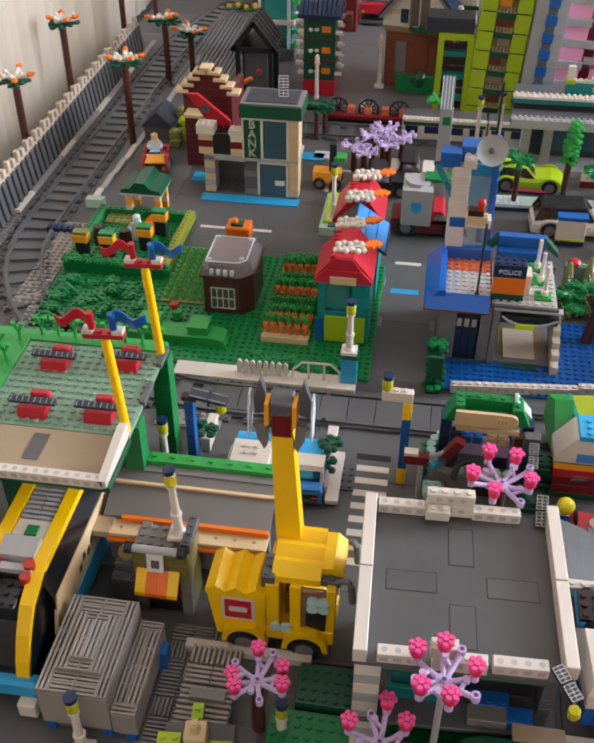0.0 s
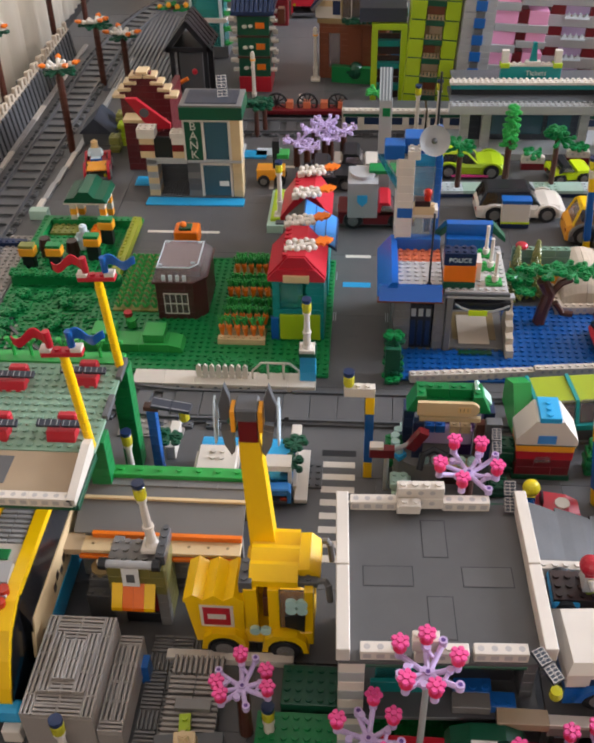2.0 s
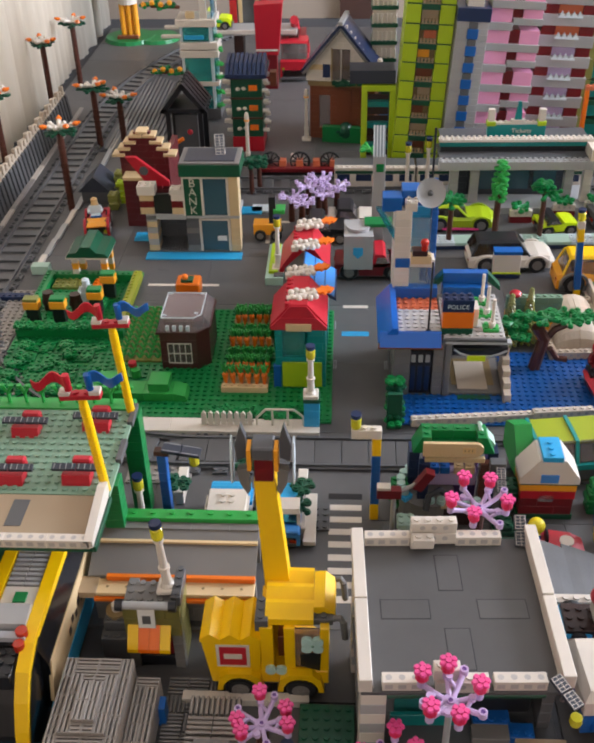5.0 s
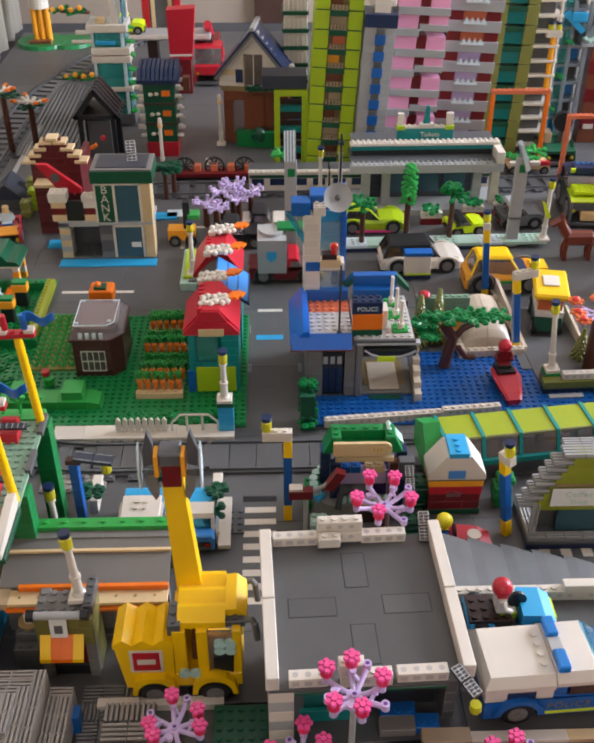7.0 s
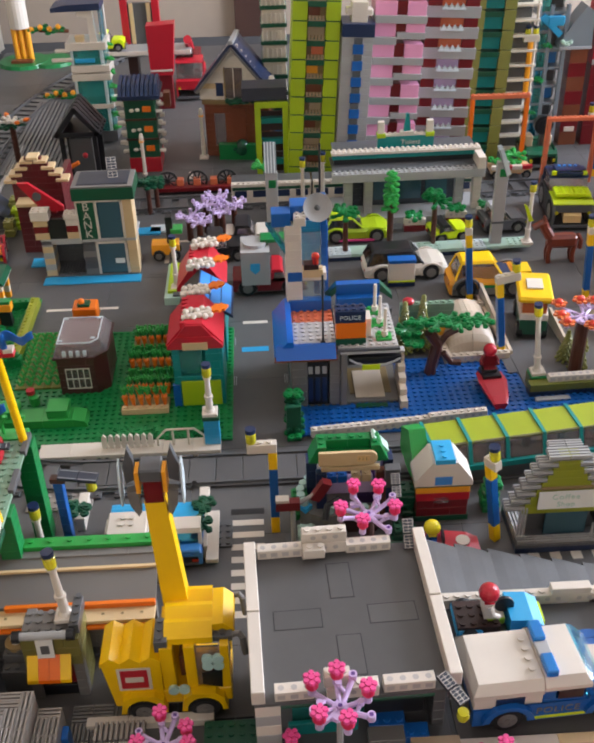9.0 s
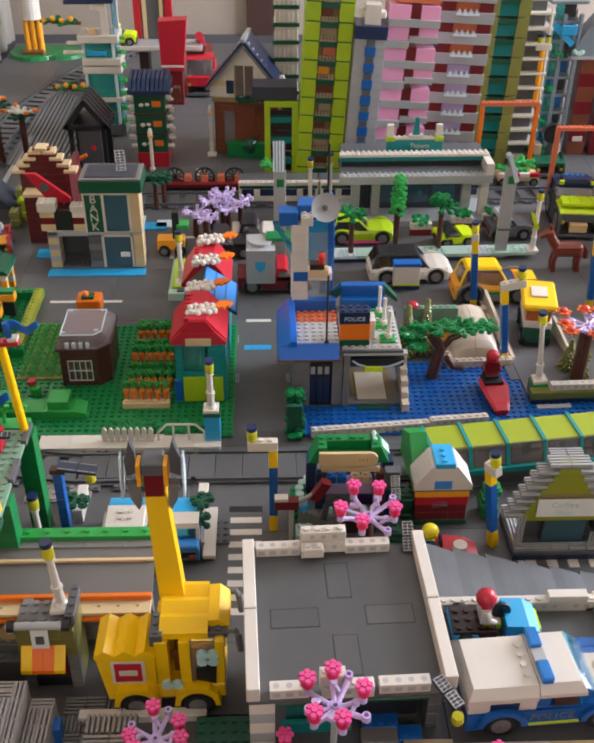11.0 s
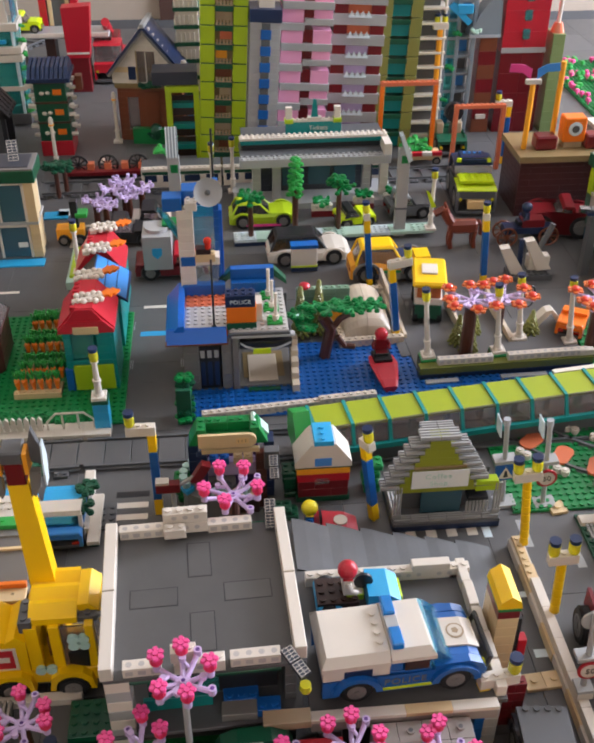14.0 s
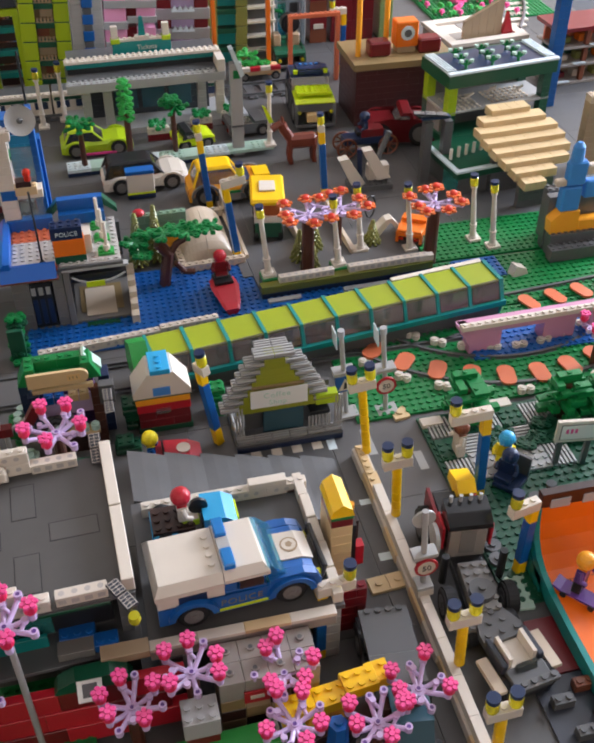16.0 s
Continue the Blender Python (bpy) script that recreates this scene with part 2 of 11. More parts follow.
# ---- the room ----
def room_box(name, x0, y0, z0, x1, y1, z1, mat, label, holes=()):
    """A wall block in metres with window openings cut through it along x or y (spans along the wall, heights)."""
    bm = B()
    if not holes:
        box(bm, x0 / S, y0 / S, z0 / S, x1 / S, y1 / S, z1 / S, 0.01)
    else:
        (a0, a1, h0, h1) = holes[0]
        if x1 - x0 < y1 - y0:
            for r in ((y0, a0, z0, z1), (a1, y1, z0, z1), (a0, a1, z0, h0), (a0, a1, h1, z1)):
                box(bm, x0 / S, r[0] / S, r[2] / S, x1 / S, r[1] / S, r[3] / S, 0.01)
        else:
            for r in ((x0, a0, z0, z1), (a1, x1, z0, z1), (a0, a1, z0, h0), (a0, a1, h1, z1)):
                box(bm, r[0] / S, y0 / S, r[2] / S, r[1] / S, y1 / S, r[3] / S, 0.01)
    return tagged(part(name, bm, mat), label, "wall", kind="structure")


room_box("wall_north", -0.80, 2.42, -0.8, 2.70, 2.57, 2.0, "plaster", "beige plaster wall behind the toy city")
room_box("wall_west", -0.80, -1.90, -0.8, -0.66, 2.42, 2.0, "plaster", "pale plaster wall with an added opening behind the curtain", [(0.60, 2.05, -0.3, 1.45)])
# east and south walls and the ceiling are unseen, added to bounce light
room_box("wall_east", 2.60, -1.90, -0.8, 2.75, 2.42, 2.0, "plaster", "unseen plaster wall added around the right-hand window", [(0.95, 2.30, 0.30, 1.60)])
room_box("wall_south", -0.80, -2.05, -0.8, 2.75, -1.90, 2.0, "plaster", "unseen plaster wall added with an opening for the rear fill", [(-0.5, 1.1, 0.70, 1.80)])
room_box("ceiling", -0.80, -2.05, 2.0, 2.75, 2.57, 2.1, "ceiling_paint", "unseen white ceiling added to bounce light")
room_box("floor", -0.80, -2.05, -0.9, 2.75, 2.57, -0.8, "door_wood", "dark brown wooden floor")

# the curtain: a cloth with upright folds
bm = B()
n_fold = 270
for row, z in enumerate((-0.4, 60, 130, 240)):
    for i in range(n_fold + 1):
        yy = 60 + i * 0.885
        bm.verts.new((-76.5 + 0.9 * math.sin(i * 0.55) * (0.6 + 0.4 * math.sin(i * 0.083)) + 0.3 * math.sin(i * 1.3 + row), yy, z))
bm.verts.ensure_lookup_table()
for row in range(3):
    for i in range(n_fold):
        a = row * (n_fold + 1) + i
        bm.faces.new([bm.verts[a], bm.verts[a + 1], bm.verts[a + n_fold + 2], bm.verts[a + n_fold + 1]])
curtain = tagged(part("curtain", bm, "curtain_cloth"), "cream cloth curtain with soft upright folds", "curtain", kind="structure")
for p in curtain.data.polygons:
    p.use_smooth = True
mod = curtain.modifiers.new("cloth", "SOLIDIFY")
mod.thickness = 0.002

door = thing("door_1", -0.5, 300.8, -0.4, label="dark brown wooden door in the back wall", category="door", kind="structure")
slab("door_leaf", door, "door_wood", -5, 0, 0, 5, 1.5, 200)

# the table that carries the city
bm = box(B(), -82, -30, -3.4, 230, 302, -0.4, 0.05)
tagged(part("ground", bm, "table_top"), "dark grey table top under the toy city", "table", kind="structure")

# ---- roads: plates of sixteen studs with fine joints ----
road = thing("road", 0, 0, 0, label="dark grey toy road plates laid edge to edge", category="road", kind="structure")
bm = box(B(), 0, 0, -0.4, 15.97, 15.97, 0, 0.03)
plate_mesh = mesh_from(bm, "road_plate", "road_grey")
bm = box(B(), 0, 0, -0.4, 15.97, 15.97, -0.005, 0.03)
for u, v, lu, lv in ((6, 1, 4, 2), (1, 7, 2, 4), (11, 6, 4, 2), (7, 11, 2, 4)):
    for e in (0, 1):
        box(bm, u, v + e * lv - 0.02, -0.005, u + lu, v + e * lv + 0.02, 0.012, 0.004)
        box(bm, u + e * lu - 0.02, v, -0.005, u + e * lu + 0.02, v + lv, 0.012, 0.004)
plate_mesh_b = mesh_from(bm, "road_plate", "road_grey")
for i in range(-4, 9):
    for j in range(16):
        ob = new("road_plate", plate_mesh_b if (i * 5 + j * 3) % 4 == 0 else plate_mesh)
        ob.parent = road
        ob.location = ((-10 + 16 * i) * S, (34.5 + 16 * j) * S, 0)


def marking(x0, y0, x1, y1, mat="white", name="road_marking"):
    return slab(name, road, mat, x0, y0, 0.0, x1, y1, 0.03, 0.01)


for k in range(8):  # zebra crossing
    marking(-5.0, 84.0 - k * 2.0, -1.2, 84.95 - k * 2.0)
marking(-5.1, 85.9, -1.1, 86.9, "black")
marking(-3.6, 129.7, 0.3, 130.5)
marking(-3.8, 121.6, 0.3, 122.9, "azure")
marking(-35.7, 136.2, -30.5, 136.9)
marking(-27.5, 136.2, -24.0, 136.9)
for x0, y0, x1, y1 in ((-15, 189.5, -14.2, 193), (-12.2, 186.8, -8.2, 187.6), (-17.5, 151.5, -16.7, 155), (-16, 159.6, -13.5, 160.4)):
    marking(x0, y0, x1, y1)
marking(41.9, 73.6, 42.9, 78.0, "light_grey")
marking(46.9, 70.0, 47.9, 73.0, "light_grey")
for k in range(4):  # crossing by the cafe
    marking(28.6 + k * 2.4, 76.0, 29.8 + k * 2.4, 78.4)
for x0, y0, x1, y1 in ((37.6, 75.5, 38.6, 79.5), (38.7, 66.4, 41, 67.2), (38.5, 58.6, 40, 59.6), (53, 71.5, 55.5, 73)):
    marking(x0, y0, x1, y1, "bluish_white")
for x0, y0 in ((46.2, 79.2), (33.2, 42.6)):
    marking(x0, y0, x0 + 2.2, y0 + 2, "tan", "tan_plate")

# grooved slots beside the lanes
for x, y in ((-5.2, 113), (-5.4, 123.5), (2.4, 113)):
    for k in range(3):
        marking(x + k * 0.3, y, x + k * 0.3 + 0.1, y + 2.2, "silver", "grille")


# ---- railway ----
def rail_line(name, pts, label, ties=True):
    """A track: two rails on ties along a line of points."""
    t = thing(name, 0, 0, 0, label=label, category="railway track", kind="structure")
    pts = [Vector((p[0], p[1], 0)) for p in pts]
    for side in (-2.6, 2.6):
        bm = B()
        prev = None
        for i, p in enumerate(pts):
            d = (pts[min(i + 1, len(pts) - 1)] - pts[max(i - 1, 0)]).normalized()
            nrm = Vector((-d.y, d.x, 0))
            c = p + nrm * side
            ring = [bm.verts.new(c + nrm * a + Vector((0, 0, z))) for a, z in ((-0.45, 0.3), (-0.2, 0.42), (-0.2, 0.8), (0.2, 0.8), (0.2, 0.42), (0.45, 0.3))]
            if prev:
                for k in range(6):
                    bm.faces.new([prev[k], prev[(k + 1) % 6], ring[(k + 1) % 6], ring[k]])
            prev = ring
        part("rail", bm, "dark_grey", t)
    if ties:
        run, step = 0, 3.2
        bm = box(B(), -0.9, -4, 0.0, 0.9, 4, 0.4, 0.04)
        studs(bm, -1, -4, 0.4, 2, 1, 6), studs(bm, -1, 3, 0.4, 2, 1, 6)
        me = mesh_from(bm, "tie", "dark_grey")
        for a, b in zip(pts, pts[1:]):
            d = b - a
            while run < d.length:
                p = a + d.normalized() * run
                ob = new("tie", me)
                ob.parent = t
                ob.matrix_basis = pose(p.x * S, p.y * S, 0, 0, 0, math.degrees(math.atan2(d.y, d.x)))
                run += step
            run -= d.length
    return t


curve = [(-21.3 - 40 * math.cos(radians(a)), 132.2 - 38.4 * math.sin(radians(a))) for a in range(0, 91, 5)]
back_curve = [(89.4 - 150 * math.cos(radians(a)), 205 + 150 * math.sin(radians(a))) for a in range(0, 34, 2)]
rail_line("railway_track", [(x, y) for x, y in reversed(back_curve)] + curve + [(-10, 94)], "dark grey toy railway track on ties, curving round the lawn")
rail_line("railway_track", [(-9.4, 94), (60, 94)], "toy railway track sunk into the level crossing", ties=False)
rail_line("railway_track", [(-25, 176), (60, 178)], "toy railway track in front of the station")
xing = thing("level_crossing", 0, 0, 0, label="dark grey paving between rails of a level crossing", category="paving", kind="structure")
for k in range(9):
    slab("paving_plate", xing, "road_grey", -24 + k * 3.4, 91.8, 0.0, -24 + k * 3.4 + 3.3, 96.2, 0.62)
ballast = thing("ballast_plates", 0, 0, 0, label="grey studded plates beside the toy railway track", category="paving", kind="structure")
for x0, y0, nx, ny in ((-57.5, 110, 4, 24), (-71, 98, 6, 37), (-54.5, 102, 6, 8), (-48, 97, 10, 6), (-30, 88, 8, 4)):
    slab("studded_plate", ballast, "stone" if x0 < -60 else "warm_grey", x0, y0, 0, x0 + nx, y0 + ny, 0.25, stud=True)
kerb = thing("track_kerb", 0, 0, 0, label="white and grey edging strip along the railway track", category="kerb", kind="structure")
for k in range(12):
    brick(kerb, "light_grey" if k % 3 else "white", -56.0 + 0.3 * min(k, 5), 140 + k * 6, 0, 1, 6, 0.5)
    brick(kerb, "warm_grey" if k % 3 else "white", -67.2 + 0.02 * k, 136 + k * 7, 0, 1, 7, 0.5)
ribs = thing("ribbed_plates", 0, 0, 0, label="dark grey ribbed plates inside the far bend", category="paving", kind="structure")
for k in range(20):
    slab("rib", ribs, "dark_grey", -55.4 + k, 194, 0, -54.7 + k, 243 - 0.11 * (k - 2) ** 2, 0.5)
slab("bed_plate", ribs, "panel_grey", -56.4, 193.6, 0, -36, 246, 0.12)

# dark wall with white pickets on top, along the track
fence = thing("picket_wall", 0, 0, 0, label="dark grey panel wall with cream pickets along the track", category="fence", kind="structure")
for k in range(14):
    y = 128 + 6.2 * k
    x = -68.3 - 0.03 * k
    part("wall_panel", prism(B(), [(x - 0.5, 0), (x + 0.9, 0), (x + 0.4, 5.2), (x - 0.5, 5.2)], "y", y, y + 6.15), "stone", fence)
    for j in range(3):
        part("board", prism(B(), [(x + 0.5, 0), (x + 1.5, 0), (x + 0.8, 5.6), (x + 0.2, 5.8)], "y", y + 0.3 + j * 2.05, y + 1.5 + j * 2.05), "dark_grey", fence)
        slab("picket", fence, "bone", x - 0.5, y + 0.1 + j * 2.05, 5.2, x + 0.4, y + 1.1 + j * 2.05, 7.2 + 0.5 * ((k + j) % 2), 0.1)
        slab("picket_foot", fence, "bone", x - 0.45, y + 1.1 + j * 2.05, 5.2, x + 0.35, y + 2.1 + j * 2.05, 6.0, 0.06)


# ---- lawns and pool ----
def baseplate(name, x0, y0, nx, ny, mat, label, h=0.4, z=0.0):
    t = thing(name, x0, y0, z, label=label, category="baseplate", kind="structure")
    slab("plate", t, mat, 0, 0, 0, nx, ny, h)
    part("stud_field", studs(B(), 0, 0, h, nx, ny, 8), mat, t, kind="stuff")
    return t


baseplate("lawn", -37, 100.3, 32, 28, "green", "green studded baseplate of the vegetable garden")
baseplate("lawn", -53, 104, 16, 36, "green", "green studded baseplate of the flower garden")
baseplate("pool", 4, 100.3, 33, 17, "blue", "blue studded baseplate as water by the police station", 0.3)
baseplate("pool", 37, 103, 25, 8, "blue", "blue studded baseplate as water along the quay", 0.3)
baseplate("lawn", 62, 110, 36, 10, "green", "green studded baseplate behind the quay")
baseplate("lawn", 42, 79, 46, 18, "green", "green studded park baseplate under the round track", 0.35)
baseplate("lawn", 49, 50, 30, 28, "dark_green", "dark green studded baseplate of the picnic corner", 0.35)
baseplate("lawn", -9.2, 36, 18, 16, "green", "green studded baseplate in the foreground", 0.4, 0.8)
baseplate("lawn", 62, 97.4, 36, 12, "green", "green studded baseplate beside the arcade", 0.35)
baseplate("pond", 65, 104, 7, 5, "blue", "small blue pond plate by the arcade", 0.3, 0.36)
baseplate("lawn", 98, 205, 30, 44, "green", "green studded baseplate of the far flower field", 0.4)


# ---- kinds of things used in several places ----
def wheel(parent, x, y, z, r=1.1, w=1.0, rim="stone"):
    """A wheel whose axle lies along y."""
    bm = cyl(B(), x, z, y - w / 2, y + w / 2, r, 24, axis="y")
    bmesh.ops.bevel(bm, geom=[e for e in bm.edges if abs(e.verts[0].co.y - e.verts[1].co.y) < 0.01], offset=0.12 * r, segments=2, affect="EDGES")
    w_ob = part("wheel", bm, "rubber", parent)
    for side in (-1, 1):
        bm = cyl(B(), x, z, y + side * (w / 2 - 0.02), y + side * (w / 2 + 0.05), r * 0.6, 16, axis="y")
        cyl(bm, x, z, y + side * w / 2, y + side * (w / 2 + 0.14), r * 0.2, 8, axis="y")
        for i in range(5):
            a = 2 * math.pi * i / 5
            cyl(bm, x + r * 0.38 * math.cos(a), z + r * 0.38 * math.sin(a), y + side * w / 2, y + side * (w / 2 + 0.1), r * 0.1, 6, axis="y")
        part("rim", bm, rim, w_ob)
    return w_ob


def toy_car(name, x, y, z, rz, L, W, body, roof, glass="clear_smoke", label="", category="car", r=1.15, hood=None, h=2.0, roof_from=0.15, roof_to=0.62, cab_h=2.2, stripe=None, open_top=False):
    """A brick-built car pointing along its own x; the origin is under its middle."""
    t = thing(name, x, y, z, rz, label, category)
    a0, a1 = -L / 2, L / 2
    slab("chassis", t, "dark_grey", a0 + 0.2, -W / 2 + 0.4, 0.5, a1 - 0.2, W / 2 - 0.4, 1.0)
    ax = (a0 + L * 0.2, a1 - L * 0.2)
    for cx in ax:
        for s in (-1, 1):
            wheel(t, cx, s * (W / 2 - 0.35), r, r, 0.8)
    # body sides with wheel arches
    for s in (-1, 1):
        pts = [(a0, 0.9)]
        for cx in ax:
            pts += [(cx - r - 0.25, 0.9)] + [(cx + (r + 0.25) * math.cos(math.pi - k * math.pi / 8), r + (r + 0.25) * math.sin(math.pi - k * math.pi / 8)) for k in range(9)] + [(cx + r + 0.25, 0.9)]
        pts += [(a1, 0.9), (a1, h * 0.85), (a1 - 0.5, h + 0.5), (a0, h + 0.6)]
        part("side_panel", prism(B(), pts, "y", s * W / 2 - (0.45 if s > 0 else 0), s * W / 2 + (0.45 if s < 0 else 0)), body, t)
    slab("floor_pan", t, body, a0, -W / 2 + 0.45, r + 0.9, a1, W / 2 - 0.45, h + 0.45)
    bm = prism(B(), [(a0 + L * roof_to, h + 0.45), (a1, h + 0.35), (a1, h + 0.6), (a1 - 1.0, h + 0.95), (a0 + L * roof_to, h + 1.0)], "y", -W / 2 + 0.1, W / 2 - 0.1)
    part("bonnet", bm, hood or body, t)
    slab("boot", t, body, a0, -W / 2 + 0.1, h + 0.45, a0 + L * roof_from, W / 2 - 0.1, h + 1.0, 0.15)
    b0, b1 = a0 + L * roof_from, a0 + L * roof_to
    if not open_top:
        top = h + cab_h
        for s in (-1, 1):
            bm = prism(B(), [(b0, h + 0.6), (b0 + 0.6, h + 0.6), (b0 + 0.9, top), (b0 + 0.4, top)], "y", s * (W / 2 - 0.2) - 0.2, s * (W / 2 - 0.2) + 0.2)
            part("pillar", bm, roof, t)
        bm = prism(B(), [(b0 + 0.4, h + 0.7), (b1 - 0.3, h + 0.7), (b1 - 1.2, top - 0.05), (b0 + 0.8, top - 0.05)], "y", -W / 2 + 0.25, W / 2 - 0.25)
        part("window", bm, glass, t)
        bm = prism(B(), [(b0 + 0.3, top), (b1 - 1.0, top), (b1 - 1.5, top + 0.5), (b0 + 0.6, top + 0.5)], "y", -W / 2 + 0.1, W / 2 - 0.1)
        part("roof", bm, roof, t)
    for s in (-1, 1):
        part("headlight", cyl(B(), s * (W / 2 - 0.8), h * 0.75, a1 - 0.05, a1 + 0.18, 0.35, 10, axis="x"), "clear_yellow", t)
        slab("tail_light", t, "clear_red", a0 - 0.15, s * (W / 2 - 0.8) - 0.4, h * 0.7, a0 + 0.05, s * (W / 2 - 0.8) + 0.4, h * 0.7 + 0.4)
    slab("bumper", t, "dark_grey", a1 - 0.1, -W / 2 + 0.2, 0.6, a1 + 0.35, W / 2 - 0.2, 1.2)
    if stripe:
        for s in (-1, 1):
            slab("stripe", t, stripe, a0 + L * 0.33, s * (W / 2 + 0.01) - 0.03, h * 0.75, a1 - L * 0.33, s * (W / 2 + 0.01) + 0.03, h * 0.75 + 0.35, 0.01)
    return t


def road_car(name, x, y, rz, L, W, body, roof, glass, label, category="car", r=1.4, h=2.3, top=4.9, cab=(0.03, 0.70), hood=None, pillars=None, arch=None):
    """A rounded car: swelling body, flared wheel arches, tapered glass cabin under its own roof."""
    t = thing(name, x, y, 0, rz, label, category)
    a0, w = -L / 2, W / 2
    ax = (a0 + L * 0.2, a0 + L * 0.79)
    bm, prev = B(), None
    for u, k, zt in ((0, 0.86, 0.86), (0.05, 0.95, 1.0), (0.2, 1.0, 1.08), (0.5, 0.97, 1.0), (0.7, 0.98, 1.03), (0.8, 1.0, 1.08), (0.93, 0.97, 0.98), (1.0, 0.84, 0.7)):
        xx, ww, zz = a0 + L * u, (w - 0.3) * k, h * zt
        ring = [bm.verts.new((xx, yy, z)) for yy, z in ((-ww, 0.75), (-ww, zz * 0.78), (-ww * 0.86, zz), (ww * 0.86, zz), (ww, zz * 0.78), (ww, 0.75))]
        if prev:
            for q in range(6):
                bm.faces.new([prev[q], prev[(q + 1) % 6], ring[(q + 1) % 6], ring[q]])
        else:
            bm.faces.new(ring)
        prev = ring
    bm.faces.new(prev)
    part("body", bm, body, t)
    for cx in ax:
        for sd in (-1, 1):
            wheel(t, cx, sd * (w - 0.42), r, r, 0.8)
            arc = [math.pi * (0.02 + 0.96 * q / 10) for q in range(11)]
            ya = w - 0.5 if sd > 0 else -w
            bm = prism(B(), [(cx + (r + 0.62) * math.cos(a), r + (r + 0.42) * math.sin(a)) for a in arc] + [(cx + (r + 0.16) * math.cos(a), r + (r + 0.12) * math.sin(a)) for a in reversed(arc)], "y", ya, ya + 0.5)
            part("wheel_arch", bm, arch or body, t)
    b0, b1 = a0 + L * cab[0], a0 + L * cab[1]
    zb, ww, wt = h * 0.98, (w - 0.3) * 0.86, (w - 0.3) * 0.68
    low = [(b0, -ww, zb), (b1, -ww, zb), (b1, ww, zb), (b0, ww, zb)]
    up = [(b0 + 0.9, -wt, top - 0.5), (b1 - 1.7, -wt, top - 0.5), (b1 - 1.7, wt, top - 0.5), (b0 + 0.9, wt, top - 0.5)]
    box_faces = [[0, 1, 2, 3], [4, 5, 6, 7], [0, 1, 5, 4], [1, 2, 6, 5], [2, 3, 7, 6], [3, 0, 4, 7]]
    bm = B()
    add(bm, low + up, box_faces)
    part("window", bm, glass, t)
    for a, b in zip(low, up):
        part("pillar", tube(B(), [a, b], 0.2, 6), pillars or roof, t)
    bm = B()
    add(bm, [(px + (-0.15 if px < (b0 + b1) / 2 else 0.2), py * 1.06, top - 0.5) for px, py, pz in up] + [(px + (0.25 if px < (b0 + b1) / 2 else -0.35), py * 0.86, top) for px, py, pz in up], box_faces)
    bmesh.ops.bevel(bm, geom=list(bm.edges), offset=0.1, segments=2, affect="EDGES")
    part("roof", bm, roof, t)
    slab("seat", t, "dark_tan", b0 + 1.4, -ww * 0.7, zb - 0.2, b0 + 2.6, ww * 0.7, zb + 1.0, 0.15)
    if hood:
        part("bonnet", prism(B(), [(b1 - 0.2, h * 1.0), (a0 + L * 0.93, h * 0.9), (a0 + L * 0.93, h * 0.98), (b1 - 0.2, h * 1.12)], "y", -ww * 0.9, ww * 0.9), hood, t)
    for sd in (-1, 1):
        part("headlight", ball(B(), a0 + L * 0.965, sd * w * 0.62, h * 0.66, 0.34, 8, 6), "clear_yellow", t)
        slab("tail_light", t, "clear_red", a0 - 0.08, sd * w * 0.55 - 0.4, h * 0.6, a0 + 0.1, sd * w * 0.55 + 0.4, h * 0.6 + 0.35)
    slab("sill", t, "black", ax[0] + r + 0.3, -w + 0.3, 0.45, ax[1] - r - 0.3, w - 0.3, 0.85, 0.05)
    return t


def lamp_head(parent, x, y, z, cap="navy", k=1.18):
    bm = cyl(B(), x, y, z, z + 0.25, 0.42 * k, 14)
    cyl(bm, x, y, z + 0.25, z + 1.0 * k, 0.5 * k, 14), cyl(bm, x, y, z + 1.0 * k, z + 1.2 * k, 0.5 * k, 14, 0.36 * k)
    g = part("lamp_glass", bm, "clear_yellow", parent, "clear yellow lamp glass")
    bm = cyl(B(), x, y, z + 1.2 * k, z + 1.6 * k, 0.5 * k, 14)
    part("cap", bm, cap, g, "dark blue cap")


def post_lamp(x, y, z=0, h=10.5, tilt=(0, 0), plain=False):
    """A white street lamp: square foot, turned post, yellow head with a dark cap."""
    t = thing("street_lamp", x, y, z, label="white toy street lamp with a %s head" % ("white" if plain else "clear yellow"), category="street lamp", group="white street lamps")
    bm = box(B(), -0.98, -0.98, 0, 0.98, 0.98, 0.5, 0.08)
    cyl(bm, 0, 0, 0.5, 0.9, 0.75, 14, 0.5)
    part("foot", bm, "white", t)
    bm = lathe(B(), 0, 0, [(0.9, 0.5), (2.5, 0.43), (2.55, 0.56), (2.85, 0.56), (2.9, 0.4), (h - 1.95, 0.33), (h - 1.9, 0.52), (h - 1.6, 0.52)], 14)
    part("post", bm, "white", t)
    if plain:
        part("lamp_glass", cyl(cyl(B(), 0, 0, h - 1.6, h - 0.7, 0.45, 14), 0, 0, h - 0.7, h, 0.5, 14, 0.25), "white", t)
        part("collar", cyl(B(), 0, 0, h - 1.75, h - 1.45, 0.56, 14), "flame", t)
    else:
        lamp_head(t, 0, 0, h - 1.6)
    t.rotation_euler = (radians(tilt[0]), radians(tilt[1]), 0)
    return t


